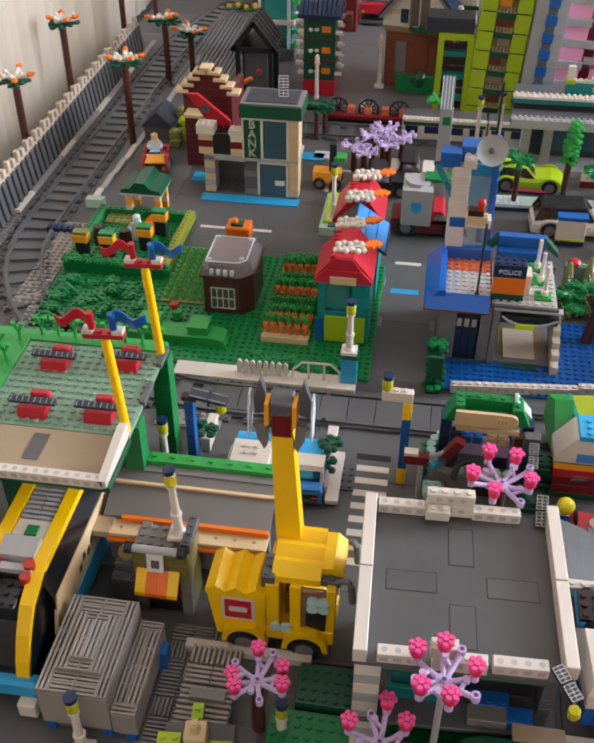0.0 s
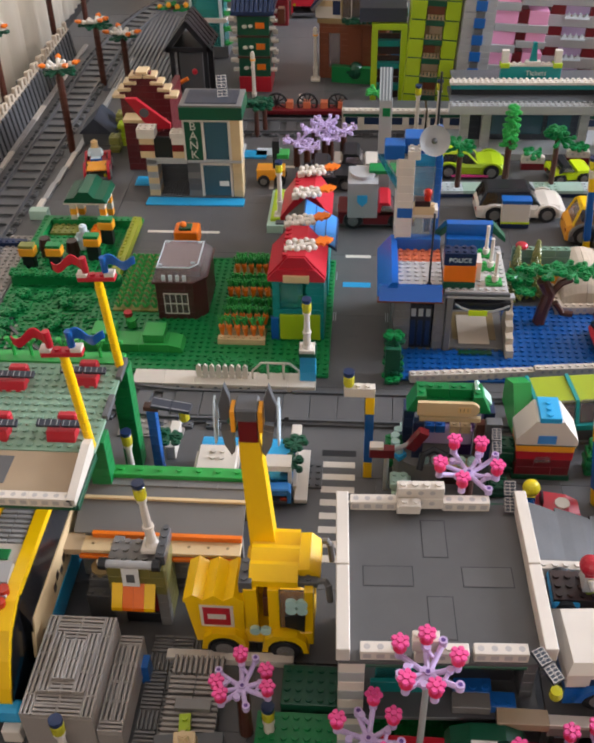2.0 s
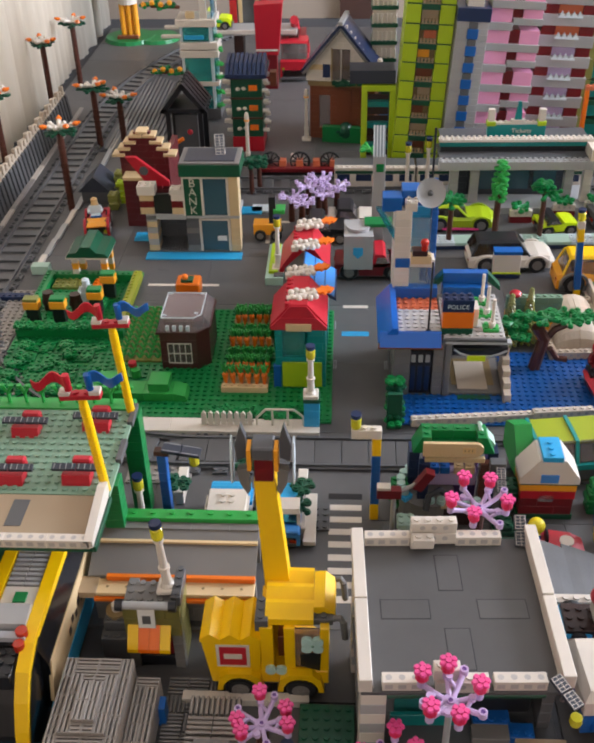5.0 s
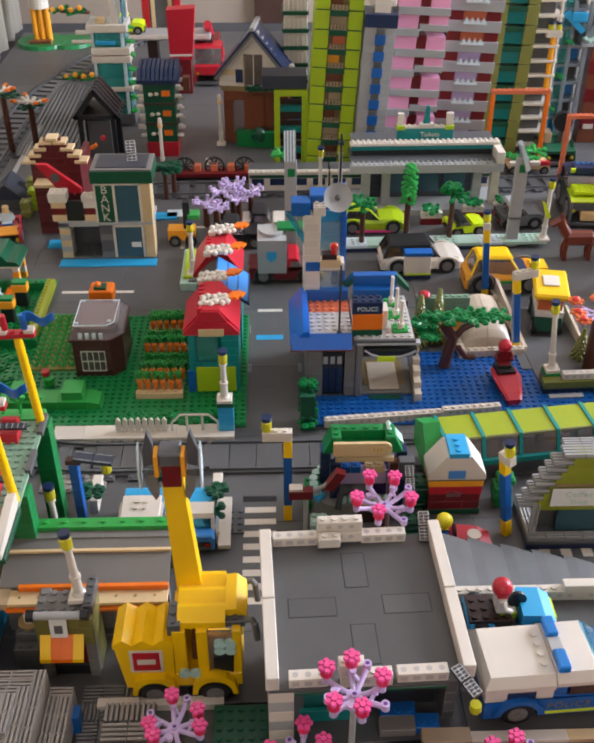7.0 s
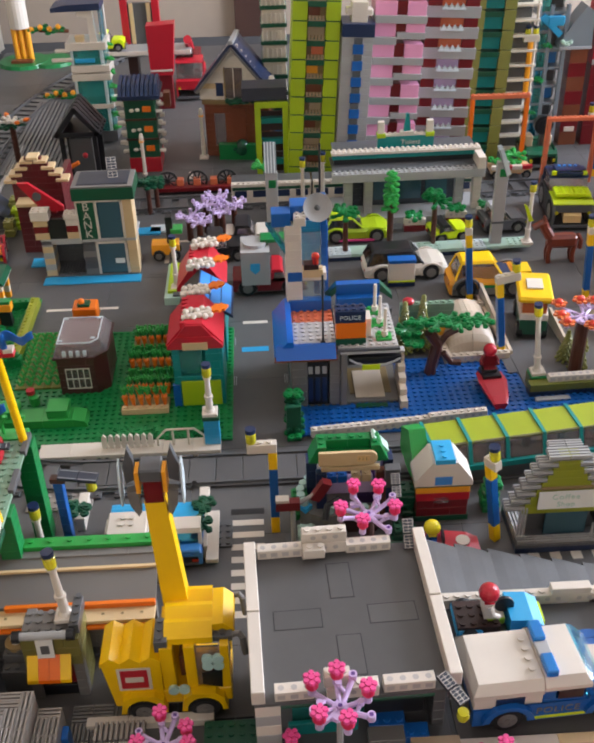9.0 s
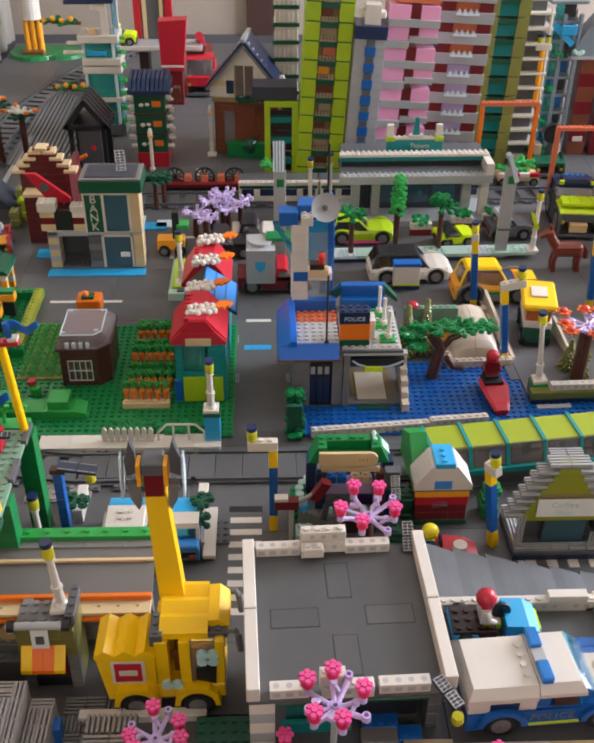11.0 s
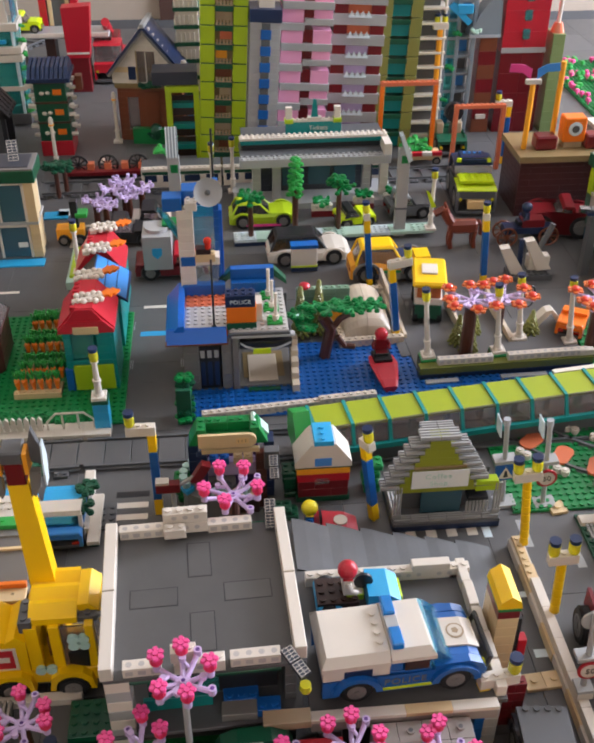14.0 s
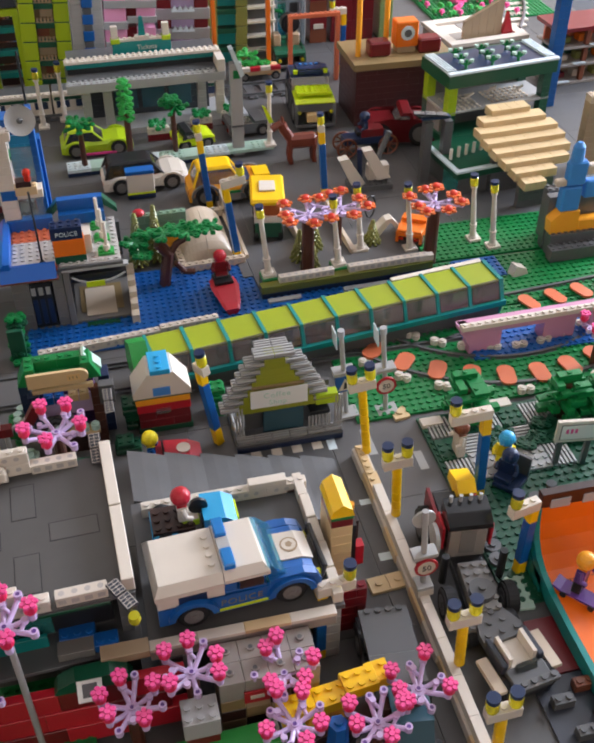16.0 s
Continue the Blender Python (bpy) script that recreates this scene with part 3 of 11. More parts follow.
def arm_lamp(x, y, z, arm, colours, rz=0, lean=0, label="blue and yellow column street lamp with a white arm"):
    """A lamp on a stacked column with a white arm."""
    t = thing("street_lamp", x, y, z, rz, label, "street lamp", "column lamps")
    zz = 0
    for mat, hh in colours:
        bm = box(B(), -0.48, -0.48, zz, 0.48, 0.48, zz + hh, 0.06)
        for k in range(1, int(hh / 1.2)):
            box(bm, -0.495, -0.495, zz + k * 1.2 - 0.015, 0.495, 0.495, zz + k * 1.2 + 0.015, 0.005)
        part("column_brick", bm, mat, t)
        zz += hh
    bm = box(B(), min(arm, 0) - 0.5, -0.5, zz, max(arm, 0) + 0.5, 0.5, zz + 1.2, 0.05)
    studs(bm, min(arm, 0) - 0.5, -0.5, zz + 1.2, abs(arm) + 1, 1)
    part("arm", bm, "white", t)
    lamp_head(t, arm, 0, zz + 1.3)
    t.rotation_euler = (radians(lean) * math.sin(radians(rz)), radians(lean) * math.cos(radians(rz)), radians(rz))
    return t


def twin_lamp(x, y, z=0, h=10.0, lean=0):
    t = thing("street_lamp", x, y, z, label="yellow ribbed lamp post with two yellow heads on a white bar", category="street lamp", group="twin lamps")
    bm = B()
    zz, prof = 0, []
    while zz < h:
        prof += [(zz, 0.5), (zz + 1.06, 0.46), (zz + 1.08, 0.36), (zz + 1.19, 0.36)]
        zz += 1.2
    lathe(bm, 0, 0, prof, 14)
    part("post", bm, "yellow", t)
    bm = box(B(), -1.5, -0.5, zz, 1.5, 0.5, zz + 1.2, 0.05)
    studs(bm, -0.5, -0.5, zz + 1.2, 1, 1)
    part("crossbar", bm, "white", t)
    for s in (-1, 1):
        lamp_head(t, s, 0, zz + 1.25)
    t.rotation_euler = (0, radians(lean), 0)
    return t


def flower(parent, x, y, z, mat="cerise", petal="hot_pink"):
    """A flower cup with a ring of petals."""
    if mat == "clear_orange":  # a flat open flower with a red dome
        bm = cyl(B(), x, y, z, z + 0.16, 0.7, 10, 0.75)
        for k in range(6):
            a = math.pi * k / 3
            cyl(bm, x + 0.8 * math.cos(a), y + 0.8 * math.sin(a), z + 0.08, z + 0.3, 0.42, 8, 0.34)
        f = part("flower", bm, mat, parent)
        part("flower_dome", ball(B(), x, y, z + 0.36, 0.56, 10, 8, 0.8), petal, f)
        return
    bm = cyl(B(), x, y, z, z + 0.35, 0.32, 10, 0.5)
    cyl(bm, x, y, z + 0.35, z + 1.2, 0.52, 12, 0.46)
    f = part("flower", bm, mat, parent)
    bm = cyl(B(), x, y, z + 1.2, z + 1.4, 0.24, 10)
    for k in range(6):
        a = 2 * math.pi * k / 6 + x
        cyl(bm, x + 0.46 * math.cos(a), y + 0.46 * math.sin(a), z + 1.14, z + 1.34, 0.27, 8, 0.2)
    part("petal_ring", bm, petal, f)


def limb_tree(name, x, y, z, trunk_h, rz=0, limbs="lavender", bloom=("cerise", "hot_pink"), blooms=(0, 2, 3, 5, 6), label="", trunk="brown", tilt=0, size=1.0, flat=1.0, thick=1.0):
    """A flat star of knobbed limbs with flower cups, on a trunk."""
    t = thing(name, x, y, z, rz, label, "flower tree", "blossom trees")
    bm = cyl(B(), 0, 0, 0, trunk_h, 0.62 * thick, 12, 0.55 * thick) if trunk == "brown" else cyl(B(), 0, 0, 0, trunk_h, 0.3, 10, 0.26)
    part("trunk", bm, trunk, t)
    bm = cyl(B(), 0, 0, trunk_h, trunk_h + 0.45, 0.62, 12)
    cyl(bm, 0, 0, trunk_h + 0.45, trunk_h + 0.62, 0.3, 10)
    tips, hol = [], [(0, 0, trunk_h + 0.62)]
    for k in range(8):
        a = 2 * math.pi * k / 8 + 0.15 * math.sin(k * 2.1)
        ln = size * (2.1 + 0.35 * (k % 2))
        up = flat * (0.35 + 0.25 * math.sin(k * 1.7 + tilt))
        c, s = math.cos(a), math.sin(a)
        tube(bm, [(0.4 * c, 0.4 * s, trunk_h + 0.25), (0.5 * ln * c, 0.5 * ln * s, trunk_h + 0.25 + 0.3 * up), (ln * c, ln * s, trunk_h + 0.3 + up)], 0.22, 8)
        cyl(bm, ln * c, ln * s, trunk_h + 0.15 + up, trunk_h + 0.75 + up, 0.33, 12)
        tips.append((ln * c, ln * s, trunk_h + 0.75 + up))
        hol.append((ln * c, ln * s, trunk_h + 0.75 + up))
        if k % 2 or size > 1.3:  # side knob
            a2 = a + (0.5 if k % 2 else -0.45)
            m = 0.62 * ln
            tube(bm, [(0.5 * ln * c, 0.5 * ln * s, trunk_h + 0.3), (m * math.cos(a2), m * math.sin(a2), trunk_h + 0.45 + up)], 0.17, 6)
            cyl(bm, m * math.cos(a2), m * math.sin(a2), trunk_h + 0.4 + up, trunk_h + 0.8 + up, 0.28, 10)
    star = part("limb_star", bm, limbs, t)
    # purple discs put the shade of the knobs' hollows into colour
    for hx, hy, hz in hol:
        part("knob_hollow", cyl(B(), hx, hy, hz, hz + 0.015, 0.18, 8), "purple", star)
    for k in blooms:
        flower(t, *tips[k % 8], mat=bloom[0], petal=bloom[1])
    return t


def leaf_plate(bm, x, y, z, r, seed, lobes=9):
    """A flat bushy leaf element with uneven lobes and knobs."""
    rnd = random.Random(seed)
    for k in range(lobes):
        a = 2 * math.pi * k / lobes + rnd.uniform(-0.2, 0.2)
        rr = r * rnd.uniform(0.55, 1.0)
        px, py, pz = x + rr * math.cos(a), y + rr * math.sin(a), z + rnd.uniform(-0.25, 0.35)
        tube(bm, [(x, y, z), (px, py, pz)], 0.3, 6)
        cyl(bm, px, py, pz - 0.15, pz + 0.2, rnd.uniform(0.38, 0.6), 7)
        cyl(bm, px, py, pz + 0.2, pz + 0.38, 0.26, 7)


def palm(x, y, h, seed, tint="white"):
    """A tall brown trunk with a green leaf plate and a white crown with orange tips."""
    t = thing("toy_tree", x, y, 0, label="tall brown toy tree with white and orange blossom", category="tree", group="blossom trees by the track")
    bm = B()
    lathe(bm, 0, 0, [(k * 1.2 + d, r) for k in range(int(h / 1.2)) for d, r in ((0, 0.68), (1.08, 0.66), (1.1, 0.58), (1.19, 0.58))] + [(h, 0.58)], 10)
    part("trunk", bm, "brown", t)
    bm = B()
    leaf_plate(bm, 0, 0, h, 3.2, seed, 11)
    part("leaf_crown", bm, "dark_green", t)
    bm = B()
    rnd = random.Random(seed + 5)
    for k in range(7):
        a = 2 * math.pi * k / 7 + rnd.uniform(-0.3, 0.3)
        r = rnd.uniform(1.3, 2.5)
        px, py, pz = r * math.cos(a), r * math.sin(a), h + 0.8 + rnd.uniform(0, 0.6)
        tube(bm, [(0, 0, h + 0.5), (px, py, pz)], 0.35, 6)
        ball(bm, px, py, pz, 0.5, 7, 5)
        if k % 2 == 0:
            q = r + 0.9
            bo = B()
            ball(bo, q * math.cos(a), q * math.sin(a), pz + 0.25, 0.62, 8, 5, 0.7)
            tube(bo, [(px, py, pz), (q * 1.25 * math.cos(a), q * 1.25 * math.sin(a), pz + 0.45)], 0.3, 6)
            part("orange_tip", bo, "orange", t)
    part("blossom", bm, tint, t)
    return t


def bush(x, y, z, nx, ny, layers, seed, mat="green", label="green bush built of stacked leaf plates", cat="bush"):
    t = thing("bush", x, y, z, label=label, category=cat)
    rnd = random.Random(seed)
    for k in range(layers):
        w = max(2, nx - rnd.randint(0, 1) - k // 2)
        d = max(2, ny - rnd.randint(0, 1) - k // 2)
        ox, oy = rnd.uniform(0, 0.8), rnd.uniform(0, 0.8)
        slab("leaf_block", t, mat, ox, oy, k * 0.8, ox + w, oy + d, k * 0.8 + 0.78, 0.12, stud=True)
    return t


def green_tree(x, y, z, trunk_h, r, seed, tiers=2, mat="green"):
    t = thing("toy_tree", x, y, z, label="small toy tree with green leaf plates", category="tree")
    part("trunk", cyl(B(), 0, 0, 0, trunk_h + 0.5, 0.5, 10, 0.42), "brown", t)
    for k in range(tiers):
        bm = B()
        leaf_plate(bm, 0.5 * math.cos(seed + k * 2), 0.5 * math.sin(seed + k * 2), trunk_h + k * 0.9, r * (1 - 0.25 * k), seed + k)
        part("leaf_crown", bm, mat, t)
    return t


def doll(x, y, z, rz, legs, torso, head, hat=None, name="minifigure", label="", sit=False):
    """A blocky toy figure as one plain shape."""
    bm = B()
    lh = 0.8 if sit else 1.5
    if sit:
        box(bm, -0.2, -0.95, 0, 1.5, 0.95, 0.8, 0.1)
    else:
        box(bm, -0.45, -0.95, 0, 0.45, -0.05, lh, 0.08), box(bm, -0.45, 0.05, 0, 0.45, 0.95, lh, 0.08)
    prism(bm, [(-0.95, lh), (0.95, lh), (0.7, lh + 1.6), (-0.7, lh + 1.6)], "x", -0.45, 0.45)
    for s in (-1, 1):
        tube(bm, [(0, s * 0.8, lh + 1.4), (0.25, s * 1.15, lh + 0.7), (0.8, s * 1.1, lh + 0.4)], 0.27, 8)
    cyl(bm, 0, 0, lh + 1.65, lh + 2.7, 0.6, 14), cyl(bm, 0, 0, lh + 2.7, lh + 2.9, 0.3, 10)
    if hat:
        ball(bm, 0, 0, lh + 2.4, 0.95, 14, 9, 0.95)
    ob = single(name, bm, torso, x, y, z, rz, label or "small blocky toy figure", "toy figure")
    if hat or head:
        ob.data.materials.append(MATS[hat or head])
        ob.data.materials.append(MATS[legs])
        for p in ob.data.polygons:
            cz = p.center.z / S
            p.material_index = 1 if cz > lh + 1.6 else (2 if cz < lh else 0)
    return ob


def letters(text, parent, mat, x, y, z, size, rx=90, rz=0, spread=1.0, name="lettering", stacked=False):
    """Raised letters; x, y, z is the middle of the word."""
    cu = bpy.data.curves.new(name, "FONT")
    cu.body = "\n".join(text) if stacked else text
    cu.align_x, cu.align_y, cu.size, cu.extrude, cu.space_character, cu.space_line = "CENTER", "CENTER", size * S, 0.03 * S, spread, 0.82
    cu.resolution_u = 3
    tmp = bpy.data.objects.new(name, cu)
    me = bpy.data.meshes.new_from_object(tmp)
    bpy.data.objects.remove(tmp)
    me.materials.append(MATS[mat])
    ob = new(name, me)
    ob.parent = parent
    ob.matrix_basis = pose(x * S, y * S, z * S, rx, 0, rz)
    return ob


def grille(parent, x0, y0, z, x1, y1, mat="light_grey", along="x", h=0.4, name="grille_tile", pitch=0.5):
    """A tile of parallel bars over a base."""
    bm = box(B(), x0, y0, z, x1, y1, z + h * 0.12, 0.02)
    a, b = (y0, y1) if along == "x" else (x0, x1)
    e0, e1 = (x0, x1) if along == "x" else (y0, y1)
    n = max(2, int(round((b - a) / pitch)))
    m = max(1, int(round((e1 - e0) / 2)))
    for k in range(n):
        u, v = a + (b - a) * (k + 0.22) / n, a + (b - a) * (k + 0.78) / n
        for q in range(m):
            p0, p1 = e0 + (e1 - e0) * q / m + 0.05, e0 + (e1 - e0) * (q + 1) / m - 0.05
            if along == "x":
                box(bm, p0, u, z + h * 0.12, p1, v, z + h, 0.02)
            else:
                box(bm, u, p0, z + h * 0.12, v, p1, z + h, 0.02)
    ob = part(name, bm, mat, parent)
    if mat in ("light_grey", "warm_grey") and h < 1:  # slot floors coloured dark grey for the shade of the gap below
        ob.data.materials.append(MATS["dark_grey"])
        for p in ob.data.polygons:
            if p.center.z < (z + h * 0.125) * S and p.normal.z > 0.5:
                p.material_index = 1
    return ob


def solar(x, y, z, rz=0, tilt=25, n=2, stand=1.0, k=0.68):
    """Small tiles with a grid of cells on a stalk."""
    t = thing("solar_panel", x, y, z, rz, "small dark solar panel tile with a fine pale grid", "solar panel")
    part("stalk", tube(B(), [(0, 0, 0), (0, 0, stand)], 0.2), "dark_grey", t)
    for q in range(n):
        v0 = (q * 2.1 - (n - 1) - 1) * k
        bm = box(B(), -0.75 * k, v0, stand, 0.75 * k, v0 + 1.95 * k, stand + 0.3, 0.03)
        p = part("panel", bm, "panel_grey", t)
        for u in (-0.66, -0.02, 0.62):
            slab("cell_line", p, "white", u * k, v0 + 0.1 * k, stand + 0.3, (u + 0.06) * k, v0 + 1.85 * k, stand + 0.32, 0.005)
        for g in range(5):
            slab("cell_line", p, "white", -0.66 * k, v0 + (0.1 + g * 0.43) * k, stand + 0.302, 0.67 * k, v0 + (0.16 + g * 0.43) * k, stand + 0.322, 0.005)
    t.rotation_euler = (radians(tilt), 0, radians(rz))
    return t


# ---- parking roof in the foreground ----
def holed_beam(parent, x, y, z, n, along="x", mat="white", holes=True, name="holed_brick", top=False):
    """A brick with round holes in its side, or lying holes up; flat greyer discs paint the holes' shade."""
    lx, ly = (n, 1) if along == "x" else (1, n)
    hh = 1.0 if top else 1.2
    bm = box(B(), x, y, z, x + lx - 0.01, y + ly - 0.01, z + hh, 0.04)
    if not top:
        studs(bm, x, y, z + hh, lx, ly)
    ob = part(name, bm, mat, parent)
    for k in range(n if top else n - 1):
        if not holes:
            break
        bm = B()
        if top:
            cx, cy = (x + k + 0.5, y + 0.5) if along == "x" else (x + 0.5, y + k + 0.5)
            cyl(bm, cx, cy, z + hh, z + hh + 0.012, 0.25, 10)
            if along == "x":
                box(bm, cx - 0.3, y - 0.012, z + 0.25, cx + 0.3, y, z + 0.75, 0.003)
        elif along == "x":
            cyl(bm, x + k + 1, z + 0.7, y - 0.012, y + 0.002, 0.25, 10, axis="y")
        else:
            cyl(bm, y + k + 1, z + 0.7, x - 0.012, x + 0.002, 0.25, 10, axis="x")
        part("pin_hole", bm, "hole_shade", ob)
    return ob


roof = thing("parking_deck", -2, 47.3, 0, 2.0, label="raised dark grey parking deck with white parapets on pillars", category="parking deck")
slab("deck_plate", roof, "road_grey", 0, 0, 15.85, 16, 16, 16.22, 0.03)
for u, v, lu, lv in ((2, 7, 4, 2), (10, 7, 4, 2), (7, 10, 2, 4), (7, 2, 2, 4)):
    slab("joint", roof, "black", u - 0.05, v - 0.05, 16.21, u + lu + 0.05, v + lv + 0.05, 16.227, 0.002)
    slab("deck_tile", roof, "road_grey", u + 0.03, v + 0.03, 16.2, u + lu - 0.03, v + lv - 0.03, 16.245, 0.01)
for y, z in ((0, 16.22), (8, 16.3)):
    slab("parapet", roof, "white", -0.2, y, z, 0.85, y + 7.97, z + 1.45, 0.06)
    slab("parapet", roof, "white", 15.1, y + 0.3, z, 16.1, y + 8.25, z + 1.45, 0.06)
for x, n in ((1.6, 3), (10.0, 4)):
    holed_beam(roof, x, 0.1, 16.25, n, top=True)
holed_beam(roof, 5.6, -0.1, 16.25, 4), holed_beam(roof, 5.4, 0.1, 17.45, 2, holes=False)
slab("edge_strip", roof, "dark_green", 2, -0.05, 15.5, 14, 0.6, 15.85)
slab("edge_strip", roof, "dark_green", 4, 15.5, 15.9, 14.5, 16.2, 16.2)
holed_beam(roof, 1.0, 15.1, 16.25, 4, top=True), holed_beam(roof, 5.0, 15.0, 16.6, 4), holed_beam(roof, 5.0, 15.05, 17.8, 4)
holed_beam(roof, 9.0, 15.1, 16.25, 4, top=True)
bm = prism(B(), [(14.0, 17.8), (15.0, 17.8), (15.0, 16.4), (14.6, 16.4)], "x", 5.0, 7.0)
part("corner_slope", bm, "white", roof)
slab("corner_brick", roof, "white", 5.1, 14.0, 17.0, 6.9, 15.0, 18.0, stud=True)
for cx, cy in ((0.0, 0.2), (0.0, 14), (14, 14)):
    for k in range(13):
        brick(roof, "light_grey" if k % 2 else "white", cx, cy, k * 1.2, 2, 2)
bricks(roof, "dark_grey", 2, 13.5, 0, 12, 12, "x")
bricks(roof, "dark_grey", 14.5, 2, 0, 12, 12, "y")
slab("inner_floor", roof, "dark_grey", 0, 0, 8.4, 16, 13.5, 8.8)
slab("shop_counter", roof, "dark_grey", 8, 3.4, 8.8, 14, 5, 10.4)
slab("shop_rail", roof, "teal", 2.6, 2.2, 8.8, 8.4, 2.6, 10.2)
slab("shop_panel", roof, "clear_teal", 3, 3.2, 9.2, 10, 3.5, 12.4)
slab("shop_screen", roof, "black", 9, 3, 9.5, 14, 4, 14.5)

front = thing("front_ledge", -2, 47.0, 0, label="long tan and white ledge of flat bricks under the decks", category="ledge")
for k in range(4, 8):
    brick(front, "tan" if k == 6 else "white", k * 4 + 0.4, 0.0, 9.0, 4, 1, 0.45)
    brick(front, "warm_grey", k * 4 + 0.4, 0.1, 7.8, 4, 1, 1.2)
for x, y, m, w in ((9.2, 2.4, "blue", 3), (12.0, 1.2, "blue", 2), (9.0, 1.0, "stone", 3), (12.4, -0.2, "terrace_tan", 4)):
    brick(front, m, x, y, 8.85, w, 1.4, 0.9, m == "blue")
for x in (17, 27):
    for k in range(6):
        brick(front, "dark_grey", x, 0.0, k * 1.3, 2, 1, 1.3)
solar(12.9, 47.0, 16.4, 32, 12, 2, 1.1)
single("yellow_lamp", cyl(cyl(B(), 0, 0, 0, 0.3, 0.42, 14, 0.5), 0, 0, 0.3, 0.8, 0.5, 14, 0.44), "clear_yellow", 13.7, 45.6, 15.6, 0, "clear yellow lamp under the solar arm", "lamp")
solar(12.2, 64.4, 16.3, 0, 35, 2, 1.0)

# blossom trees in the foreground
pink_label = "lavender star-shaped toy tree with pink flower cups"
limb_tree("flower_tree", 4.4, 45.4, 0, 17.7, 10, label=pink_label, trunk="light_grey")
limb_tree("flower_tree", 8.9, 66.5, 0, 16.9, -20, label=pink_label, size=1.15, blooms=(0, 2, 3, 5, 6))
limb_tree("flower_tree", -10.1, 50.6, 0, 6.6, 15, label=pink_label, blooms=(0, 2, 4, 7, 5))
limb_tree("flower_tree", 0.4, 44.2, 0, 10.6, 30, label=pink_label, blooms=(0, 1, 3, 6))
limb_tree("flower_tree", 17.4, 43.8, 0, 9.6, 5, label=pink_label, blooms=(0, 2, 3, 5, 7))
limb_tree("flower_tree", 24.8, 43.0, 0, 8.0, 40, label=pink_label, blooms=(1, 2, 4, 6, 7))
limb_tree("flower_tree", 12.4, 42.6, 0, 8.3, 25, label=pink_label, blooms=(0, 2, 3, 4, 6))
limb_tree("flower_tree", 24.6, 38.4, 0, 8.0, 60, label=pink_label, blooms=(0, 1, 3, 5, 6))
limb_tree("flower_tree", 35.6, 40.2, 0, 6.0, 10, label=pink_label, blooms=(1, 3, 4, 5, 7))
limb_tree("flower_tree", 31.2, 37.6, 0, 7.0, 10, label=pink_label, blooms=(0, 3, 4, 6))

# ---- raised police deck with its ramp ----
deck = thing("car_deck", 14.4, 48, 0, label="raised dark grey car deck with white edge bricks", category="parking deck")
slab("deck_plate", deck, "road_grey", 0, 0, 8.5, 17, 16, 9.0, 0.03)
for k in range(4):
    holed_beam(deck, 1.0 + k * 4, 13.9, 9.0, 4, holes=True)
slab("beam_cap", deck, "white", 11.3, 13.85, 10.2, 15.0, 14.85, 11.0, 0.05)
slab("red_tile", deck, "dark_red", 15.0, 13.9, 9.0, 16.2, 14.9, 9.4)
for k in range(5):
    slab("side_beam", deck, "white", 16.0 - 0.06 * k, 0.3 + k * 3, 9.0, 16.9 - 0.06 * k, 3.2 + k * 3, 10.3 + 0.12 * (k % 2), 0.05)
for x, y in ((1, 1), (15, 1), (15, 13), (1, 13)):
    for k in range(7):
        brick(deck, "light_grey", x, y, k * 1.2, 2, 2)
bricks(deck, "dark_red", 3, 4.5, 0, 12, 7, "x")

ramp = thing("ramp", 14.8, 64, 0, label="sloping dark grey ramp of overlapping road plates", category="ramp")
n_r = 6
for k in range(n_r):
    x0, x1 = k * 22.5 / n_r, (k + 1) * 22.5 / n_r + 0.35
    z0, z1 = 9.0 * (1 - k / n_r) ** 1.05 + 0.25, 9.0 * (1 - (k + 1) / n_r) ** 1.05 + 0.1
    bm = B()
    m = 3
    for q in range(m):
        u0, u1 = q / m, (q + 1) / m
        f = lambda u: z0 + (z1 - z0) * u + 0.1 * math.sin(math.pi * u)
        ya, yb = 0.1, 7.2 + 0.55 * k
        add(bm, [(x0 + (x1 - x0) * u, yy, f(u) - d) for u in (u0, u1) for yy in (ya, yb) for d in (0.4, 0)],
            [[1, 3, 7, 5], [0, 2, 6, 4], [0, 1, 5, 4], [2, 3, 7, 6]] + ([[0, 1, 3, 2]] if q == 0 else []) + ([[4, 5, 7, 6]] if q == m - 1 else []))
    bmesh.ops.remove_doubles(bm, verts=bm.verts, dist=0.01)
    part("ramp_plate", bm, "ramp_grey", ramp)
for k in range(4):
    slab("ramp_support", ramp, "dark_grey", 1 + k * 4, 2, 0, 2.5 + k * 4, 5, 7.4 - 1.75 * k)

